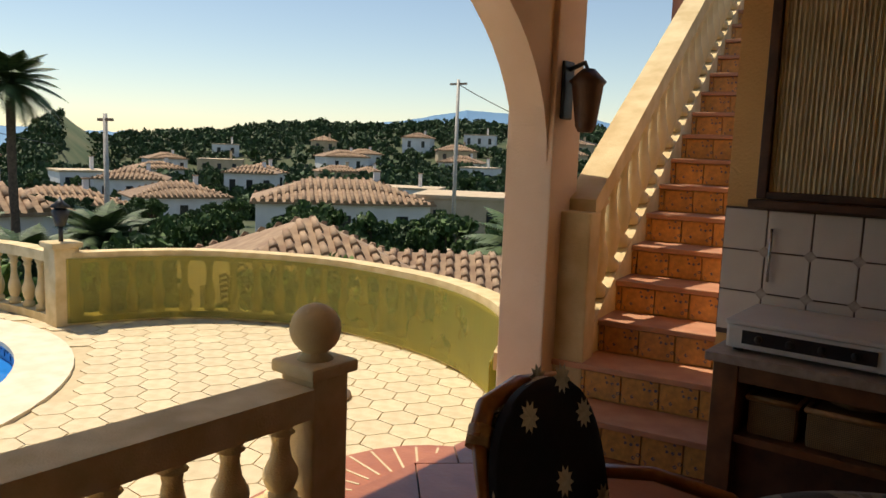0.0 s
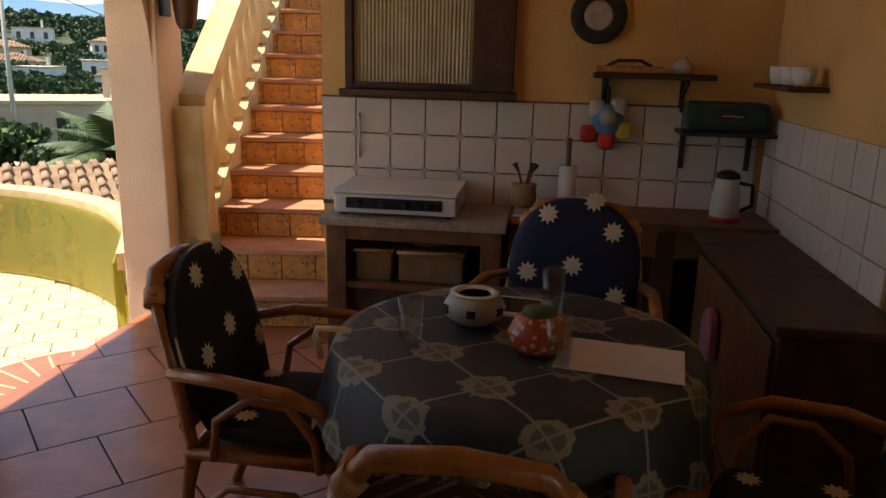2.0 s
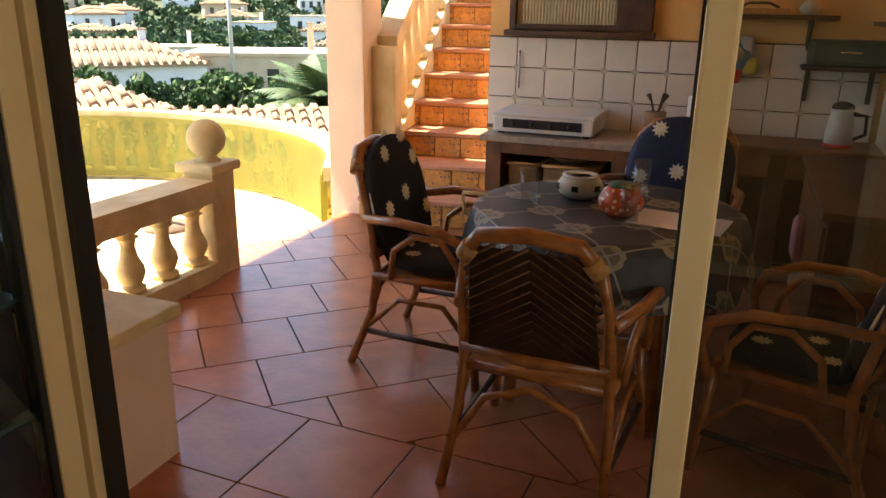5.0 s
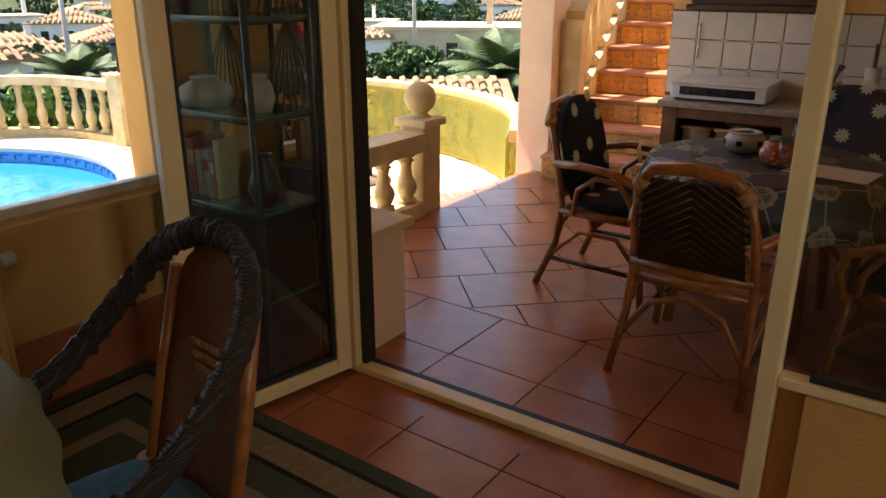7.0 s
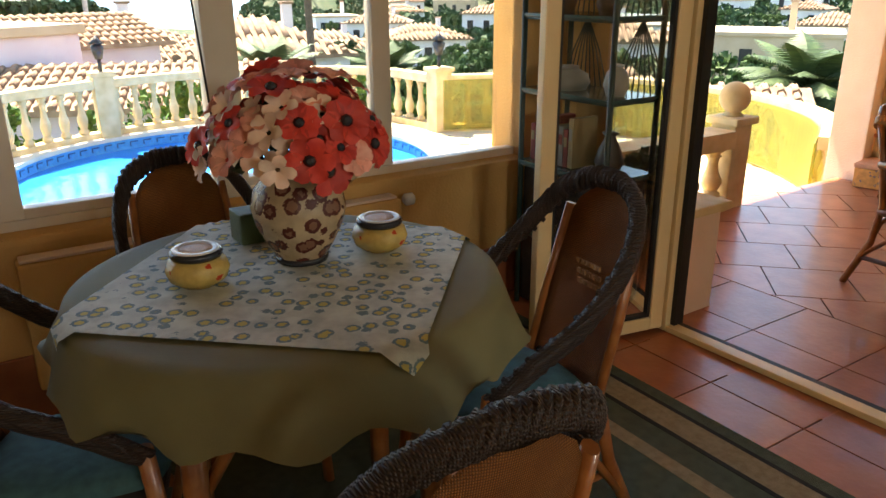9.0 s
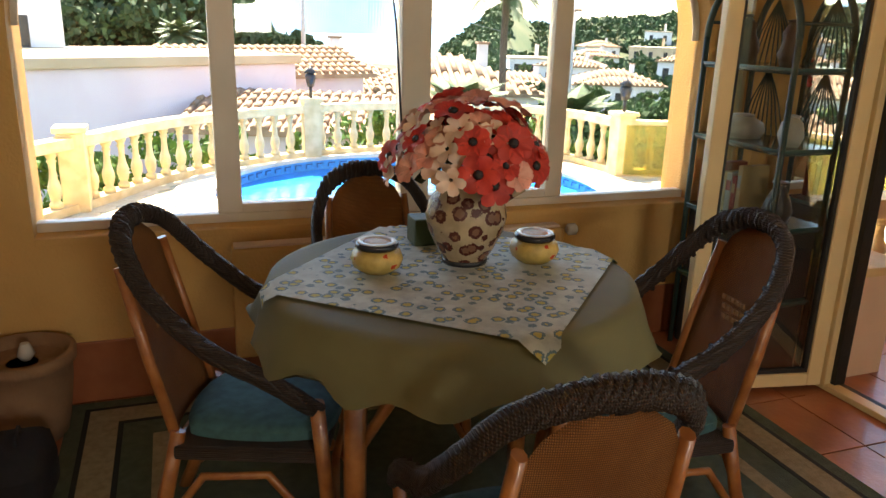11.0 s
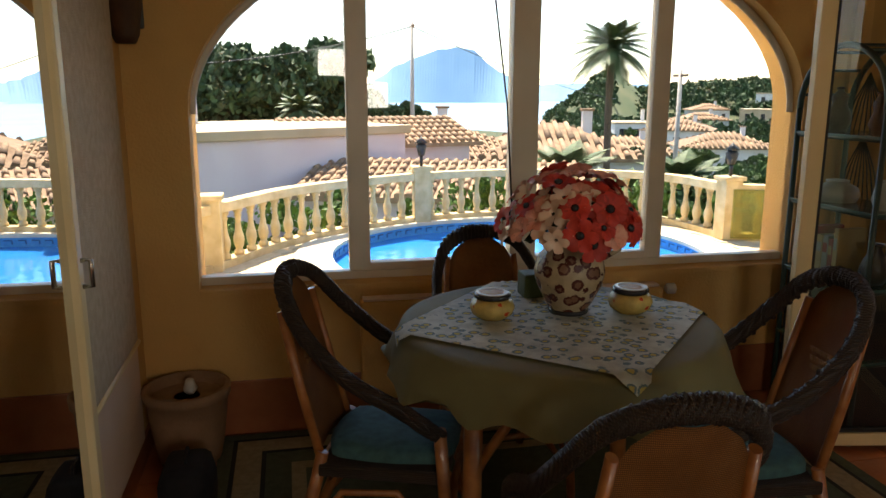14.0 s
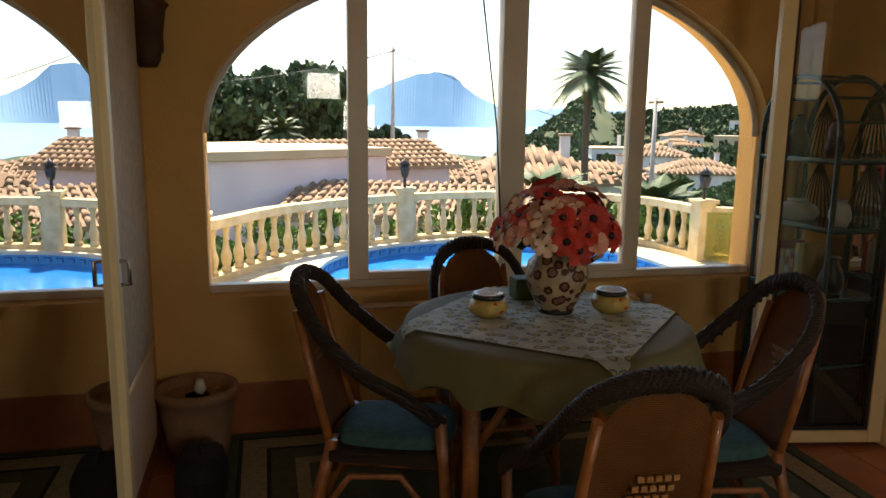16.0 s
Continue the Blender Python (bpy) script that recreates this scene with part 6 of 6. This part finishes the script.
def flower_mesh(name, petals, r, cup, material, seed):
    bm = bmesh.new()
    q = random.Random(seed)
    for k in range(petals):
        a = 2 * math.pi * k / petals + q.uniform(-0.1, 0.1)
        ca, sa = math.cos(a), math.sin(a)
        rows = []
        for t, w in ((0.12, 0.10), (0.45, 0.34), (0.8, 0.36), (1.0, 0.14)):
            z = cup * r * math.sin(t * 1.7) - 0.25 * r * t * t
            rows.append([bm.verts.new((ca * r * t - sa * r * w * s, sa * r * t + ca * r * w * s, z + 0.08 * r * abs(s))) for s in (-1, 0, 1)])
        for A, B in zip(rows, rows[1:]):
            for s in range(2):
                bm.faces.new((A[s], A[s + 1], B[s + 1], B[s])).smooth = True
    return mesh_of(name, bm, M[material])
FL = [flower_mesh("flower", 6, 0.062, 0.5, "red", 1), flower_mesh("flower", 7, 0.055, 0.6, "pink", 2), flower_mesh("flower", 5, 0.05, 0.7, "pale", 3), flower_mesh("flower", 8, 0.06, 0.45, "red", 4)]
heart_me = mesh_of("flower_heart", lathe([(0.013, 0), (0.016, 0.008), (0.006, 0.016)], 8), M["rim_dark"])
fb = thing("flower_bouquet", "full bouquet of red, pink and cream artificial flowers", "flowers", Matrix.Translation((VX, VY, CT2 + 0.19)) @ Matrix.Diagonal((0.86, 0.86, 0.82, 1)))
q = random.Random(21)
for i in range(84):
    z = 0.02 + 0.95 * ((i + 0.5) / 84)
    a = i * 2.399963
    rr = math.sqrt(max(0, 1 - (z * 0.98) ** 2))
    d = Vector((rr * math.cos(a), rr * math.sin(a), z))
    p = Vector((d.x * 0.20, d.y * 0.205, 0.05 + d.z * 0.20)) * q.uniform(0.86, 1.08)
    rot = (d + Vector((q.uniform(-0.3, 0.3), q.uniform(-0.3, 0.3), q.uniform(-0.2, 0.2)))).to_track_quat("Z", "Y").to_matrix().to_4x4()
    side = d.y < -0.25
    me = FL[q.choice([1, 2, 1, 0] if side else [0, 0, 3, 3, 1, 2])]
    s = q.uniform(0.7, 1.0)
    fo = shared("flower", me, fb, Matrix.Translation(p) @ rot @ Matrix.Diagonal((s, s, s, 1)))
    if me in (FL[0], FL[3]):
        shared("flower_heart", heart_me, fo, Matrix.Translation((0, 0, 0.01)))
stems = bmesh.new()
for i in range(26):
    a = i * 2.4
    add_tube(stems, [(0, 0, -0.05), (0.04 * math.cos(a), 0.04 * math.sin(a), 0.03), (0.13 * math.cos(a), 0.13 * math.sin(a), 0.10 + 0.004 * i)], 0.003, 4)
part("stems", stems, M["leaf_dark"], fb)
lv = bmesh.new()
leaf_cloud(lv, 130, [((0.1 * math.cos(k), 0.1 * math.sin(k), 0.06 + 0.02 * (k % 4)), 0.08) for k in range(9)], 0.022, q)
part("leaves", lv, M["leaf_dark"], fb)

def candle_pot(x, y, label):
    ob = thing("candle_pot", label, "pot", Matrix.Translation((x, y, CT2)) @ Matrix.Diagonal((0.82, 0.82, 0.76, 1)), "yellow pots on the sunroom table")
    part("pot_body", lathe([(0.045, 0), (0.07, 0.02), (0.078, 0.045), (0.07, 0.07), (0.055, 0.078)], 26), M["pot_yellow"], ob)
    part("pot_rim", lathe([(0.060, 0.078), (0.064, 0.085), (0.064, 0.093), (0.06, 0.098), (0.05, 0.098), (0.05, 0.08)], 26), M["rim_dark"], ob)
    part("rim_top", lathe([(0.058, 0.0985), (0.056, 0.102), (0.044, 0.102), (0.042, 0.0985)], 26), M["rim_white"], ob)
    part("candle_wax", lathe([(0.041, 0.085), (0.041, 0.099), (0.02, 0.0995)], 20), M["cane_light"], ob)
candle_pot(0.89, -0.285, "yellow glazed candle pot with red dots")
candle_pot(0.91, 0.125, "plain yellow glazed candle pot with a dark rim")
gb = thing("small_box", "small dark green box behind the vase", "box", Matrix.Translation((0.68, -0.10, CT2)))
part("box_body", box(-0.04, 0.04, -0.035, 0.035, 0, 0.075, 0.006), M["box_green"], gb)

# rug with bands
rg = thing("rug", "olive green rug with cream border bands", "rug")
RX0, RX1, RY0, RY1 = -0.23, 2.7, -1.16, 1.31
part("rug_field", box(RX0, RX1, RY0, RY1, 0.0, 0.008), M["rug"], rg)
def rug_ring(name, inset, w, material, z):
    x0, x1, y0, y1 = RX0 + inset, RX1 - inset, RY0 + inset, RY1 - inset
    for q in ((x0, x1, y0, y0 + w), (x0, x1, y1 - w, y1), (x0, x0 + w, y0 + w, y1 - w), (x1 - w, x1, y0 + w, y1 - w)):
        part(name, box(*q, 0.0081, z), M[material], rg)
rug_ring("dark_line", 0.055, 0.018, "rug_line", 0.0098)
rug_ring("wide_band", 0.073, 0.10, "rug_band", 0.0095)
rug_ring("dark_line", 0.173, 0.018, "rug_line", 0.0098)
rug_ring("fine_band", 0.29, 0.055, "rug_band", 0.0095)

pl = thing("planter", "round clay planter with dry soil in the corner", "plant pot", Matrix.Translation((-0.07, -1.265, 0)))
part("pot", lathe([(0.115, 0), (0.13, 0.06), (0.15, 0.2), (0.155, 0.27), (0.168, 0.275), (0.17, 0.31), (0.15, 0.315), (0.142, 0.27)], 28), M["planter"], pl)
part("soil", lathe([(0.14, 0.25), (0.142, 0.262), (0.05, 0.27)], 20), M["soil"], pl)
part("dry_plant", moved(lathe([(0.01, 0.26), (0.03, 0.29), (0.015, 0.33)], 7), Matrix.Translation((-0.02, 0.01, 0))), M["rim_white"], pl)
rd = thing("radiator", "cream panel radiator under the arched window", "radiator")
part("panel", box(WX + 0.02, WX + 0.09, -0.56, 0.81, 0.14, 0.58, 0.012), M["plaster_in"], rd)
part("grille", box(WX + 0.025, WX + 0.085, -0.55, 0.80, 0.581, 0.592, 0.003), M["plaster_pale"], rd)
part("valve", moved(lathe([(0.016, 0), (0.026, 0.01), (0.026, 0.04), (0.012, 0.05)], 12), Matrix.Translation((WX + 0.07, 0.84, 0.565)) @ Matrix.Rotation(radians(-90), 4, "X")), M["rim_white"], rd, "white thermostat valve")
part("pipe", tube([(WX + 0.055, 0.825, 0.565), (WX + 0.055, 0.825, 0.02)], 0.010, 7), M["plaster_in"], rd)
bg = thing("bag", "black crumpled bag on the floor by the wall", "bag", Matrix.Translation((0.35, -1.22, 0)) @ Matrix.Diagonal((0.8, 0.8, 0.8, 1)))
part("bag_body", moved(cushion(0.34, 0.24, 0.26, 0.3, 10), Matrix.Translation((0, 0, 0.13))), M["cushion_dark"], bg)
part("bag_handle", tube([(-0.06, 0, 0.2), (-0.04, 0, 0.29), (0.04, 0, 0.29), (0.06, 0, 0.2)], 0.009, 6), M["cushion_dark"], bg)

# iron etagere with ornaments behind the open leaf
ET = Matrix.Translation((0.10, 1.54, 0)) @ Matrix.Rotation(radians(1), 4, "Z")
et = thing("etagere", "dark iron etagere with glass shelves and arched top", "shelf unit", ET)
EW, ED = 0.25, 0.13
for sx in (-1, 1):
    for sy in (-1, 1):
        part("upright", tube([(sx * EW, sy * ED, 0), (sx * EW, sy * ED, 1.38)], 0.012, 7), M["green_metal"], et)
for sy in (-1, 1):
    part("top_arch", tube([(EW * math.cos(t), sy * ED, 1.38 + 0.26 * math.sin(t)) for t in [math.pi * k / 20 for k in range(21)]], 0.014, 7), M["green_metal"], et)
for k in range(7):
    t = math.pi * (k + 0.5) / 7
    part("arch_rung", tube([(EW * math.cos(t), -ED, 1.38 + 0.26 * math.sin(t)), (EW * math.cos(t), ED, 1.38 + 0.26 * math.sin(t))], 0.007, 5), M["green_metal"], et)
SHELVES = (0.35, 0.66, 0.97, 1.27)
for z in SHELVES:
    part("shelf", box(-EW - 0.01, EW + 0.01, -ED - 0.01, ED + 0.01, z, z + 0.012, 0.003), M["shelf_glass"], et)
    part("shelf_rim", tube([(-EW, -ED, z - 0.004), (EW, -ED, z - 0.004), (EW, ED, z - 0.004), (-EW, ED, z - 0.004)], 0.009, 5, True), M["green_metal"], et)
for z0, z1 in ((0.982, 1.27), (1.282, 1.54)):
    for cx in (-0.15, 0.15):
        for k in range(9):
            x = cx + (k - 4) * 0.032
            part("fan_bar", tube([(cx, ED, z1 - 0.006), (cx + (x - cx) * 0.6, ED, (z0 + z1) / 2), (x, ED, z0)], 0.004, 4), M["green_metal"], et)
part("lower_panel", box(-EW + 0.012, EW - 0.012, -ED + 0.01, ED - 0.01, 0.02, 0.335, 0.006), M["black_metal"], et)
part("lower_panel", box(-EW + 0.012, EW - 0.012, -ED + 0.01, ED - 0.01, 0.364, 0.645, 0.006), M["black_metal"], et)
q = random.Random(4)
x = -0.235
for i in range(8):
    w, h = q.uniform(0.022, 0.04), q.uniform(0.15, 0.21)
    bk = thing("book", "upright " + ("red", "tan", "grey")[i % 3] + " book on the iron etagere", "book", ET @ Matrix.Translation((x, -0.02, 0.673)), "books on the etagere")
    part("cover", box(0, w, -0.07, 0.07, 0, h, 0.003), M[("book_a", "book_b", "book_c")[i % 3]], bk)
    part("spine_label", box(0.004, w - 0.004, -0.072, -0.0701, h * 0.55, h * 0.8), M[("book_b", "book_c", "book_a")[i % 3]], bk)
    x += w + 0.003
for sx, sz, prof, mm, nm, lab in ((0.16, 0.672, [(0.04, 0), (0.06, 0.05), (0.045, 0.10), (0.02, 0.15), (0.025, 0.16)], "black_metal", "ornament_vase", "small dark ornamental vase on the etagere"),
                                  (0.10, 1.282, [(0.03, 0), (0.045, 0.04), (0.03, 0.09), (0.035, 0.12), (0.015, 0.16)], "oak_dark", "figurine", "small dark wooden figurine on the etagere"),
                                  (-0.14, 1.282, [(0.04, 0), (0.055, 0.05), (0.05, 0.08), (0.03, 0.12), (0.035, 0.15), (0.01, 0.18)], "oak_dark", "figurine", "rounded dark figurine on the upper shelf"),
                                  (-0.10, 0.982, [(0.08, 0), (0.095, 0.03), (0.085, 0.06), (0.04, 0.085)], "stone_white", "ceramic_dish", "pale lidded ceramic dish on the shelf"),
                                  (0.17, 0.982, [(0.035, 0), (0.05, 0.04), (0.04, 0.09), (0.02, 0.11)], "stone_white", "small_jar", "pale small jar on the shelf")):
    o = thing(nm, lab, "ornament", ET @ Matrix.Translation((sx, -0.02, sz)))
    part("body", lathe(prof, 18), M[mm], o)
    part("collar", lathe([(prof[-1][0] + 0.006, prof[-1][1]), (prof[-1][0] + 0.008, prof[-1][1] + 0.008), (prof[-1][0] * 0.5, prof[-1][1] + 0.012)], 14), M[mm], o)

# porch potted plant on the low wall
pp = thing("potted_plant", "small leafy plant on the low wall cap", "plant", PORCH @ Matrix.Translation((-0.35, 0.17, 0.501)))
part("pot", lathe([(0.05, 0), (0.065, 0.08), (0.07, 0.085), (0.055, 0.085)], 16), M["planter"], pp)
bm = bmesh.new()
leaf_cloud(bm, 160, [((0, 0, 0.15), 0.09), ((0.05, 0.03, 0.12), 0.07), ((-0.05, 0, 0.12), 0.07)], 0.022, q)
part("leaves", bm, M["foliage"], pp)
us = thing("parasol_base", "round grey parasol base with a short tube on the deck", "parasol base", Matrix.Translation((-2.9, 5.6, DECK)))
part("base_plate", lathe([(0.22, 0), (0.22, 0.03), (0.05, 0.06)], 24), M["stone"], us)
part("base_tube", tube([(0, 0, 0.05), (0, 0, 0.34)], 0.03, 10), M["black_metal"], us)

# ---- floor tiles and pavers ----
TS = 0.372
tile_f = mesh_of("floor_tile", box(0.003, TS - 0.003, 0.003, TS - 0.003, -0.012, 0.0, 0.0015), M["terracotta"])
TP, ROW_Y = 0.40, 2.44
tile_p = mesh_of("floor_tile", box(0.003, TP - 0.003, 0.003, TP - 0.003, -0.012, 0.0, 0.0015), M["terracotta"])
def clip_poly(poly, nx, ny, c):
    """The part of a plan polygon where nx*x + ny*y >= c."""
    out = []
    for p, q in zip(poly, poly[1:] + poly[:1]):
        dp, dq = nx * p[0] + ny * p[1] - c, nx * q[0] + ny * q[1] - c
        if dp >= 0:
            out.append(p)
        if dp * dq < 0:
            t = dp / (dp - dq)
            out.append((p[0] + (q[0] - p[0]) * t, p[1] + (q[1] - p[1]) * t))
    return out
def poly_tile(poly):
    area = 0.5 * abs(sum(p[0] * q[1] - q[0] * p[1] for p, q in zip(poly, poly[1:] + poly[:1])))
    if len(poly) > 2 and area > 0.004:
        part("floor_tile", prism(poly, -0.012, 0.0), M["terracotta"], porch_floor)
for i in range(-2, 5):
    for j in range(2):
        x, y = 0.26 + i * TP, ROW_Y - (j + 1) * TP
        if j == 0:
            shared("floor_tile", tile_p, porch_floor, Matrix.Translation((x, y, 0.0)))
        else:
            poly = [(x + 0.003, y + 0.003), (x + TP - 0.003, y + 0.003), (x + TP - 0.003, y + TP - 0.003), (x + 0.003, y + TP - 0.003)]
            poly_tile(clip_poly(poly, -0.026, 1.0, 1.83))
hp, gp = 0.39, 0.0035
for i in range(-6, 8):
    for j in range(-4, 9):
        a0, b0 = 2.95 / math.sqrt(2) + i * hp + (0.5 * hp if j % 2 else 0.0), 1.97 / math.sqrt(2) + j * hp
        q4 = [(a0 + gp, b0 + gp), (a0 + hp - gp, b0 + gp), (a0 + hp - gp, b0 + hp - gp), (a0 + gp, b0 + hp - gp)]
        poly = [((p - r) / math.sqrt(2), (p + r) / math.sqrt(2)) for p, r in q4]
        for nx, ny, c in ((0, 1, ROW_Y + 0.003), (0, -1, -4.93), (1, 0, -0.62), (-1, 0, -2.55)):
            poly = clip_poly(poly, nx, ny, c) if poly else poly
        if poly:
            poly_tile(poly)
for i in range(0, 14):
    for j in range(0, 9):
        x, y = WX + i * TS, SY + j * TS
        if y + TS < 1.69 and x < 4.6:
            shared("floor_tile", tile_f, floor, Matrix.Translation((x, y, -0.002)))
row_me = mesh_of("floor_tile", box(0.003, TS - 0.003, 0.003, 0.24, -0.012, 0.0, 0.0015), M["terracotta"])
for i in range(0, 14):
    shared("floor_tile", row_me, floor, Matrix.Translation((WX + i * TS, SY + 8 * TS, -0.0022)))
strip = mesh_of("floor_tile", box(0.003, TS - 0.003, 0.003, 0.20, -0.012, 0.0, 0.0015), M["terracotta"])
for i in range(-2, 9):
    shared("floor_tile", strip, porch_floor, PORCH @ Matrix.Translation((i * TS + 0.1, -0.17, -0.0025)))

HEX = 0.16
bm = bmesh.new()
vs = [(0.965 * HEX * math.cos(math.pi / 3 * k), 0.965 * HEX * math.sin(math.pi / 3 * k)) for k in range(6)]
hex_me = mesh_of("paver", prism(vs, -0.012, 0.0), M["paver"])
from_inside = [Vector(p) for p in outline]
def inside(x, y):
    c = False
    for a, b in zip(from_inside, from_inside[1:] + from_inside[:1]):
        if (a.y > y) != (b.y > y) and x < (b.x - a.x) * (y - a.y) / (b.y - a.y) + a.x:
            c = not c
    return c
near, rest_v, rest_f = 0, [], []
cells = []
for i in range(-42, 2):
    for j in range(-14, 28):
        x = i * HEX * 1.5
        y = (j + 0.5 * (i % 2)) * HEX * math.sqrt(3)
        if not inside(x, y) or ((x - pool_c.x) / (pool_a + 0.50)) ** 2 + ((y - pool_c.y) / (pool_b + 0.50)) ** 2 < 1:
            continue
        cells.append((math.hypot(x + 2.2, y - 4.4), x, y))
cells.sort()
for k, (_, x, y) in enumerate(cells):
    if k < 290:
        shared("paver", hex_me, deck, Matrix.Translation((x, y, DECK)))
    else:
        b = len(rest_v)
        for z in (DECK - 0.012, DECK):
            rest_v += [(x + p, y + q2, z) for p, q2 in vs]
        rest_f += [tuple(range(b + 6, b + 12))] + [(b + s, b + (s + 1) % 6, b + 6 + (s + 1) % 6, b + 6 + s) for s in range(6)]
me = bpy.data.meshes.new("pavers")
me.from_pydata(rest_v, [], rest_f)
me.materials.append(M["paver"])
pv = new("pavers", me)
pv.parent = deck
pv["kind"] = "stuff"
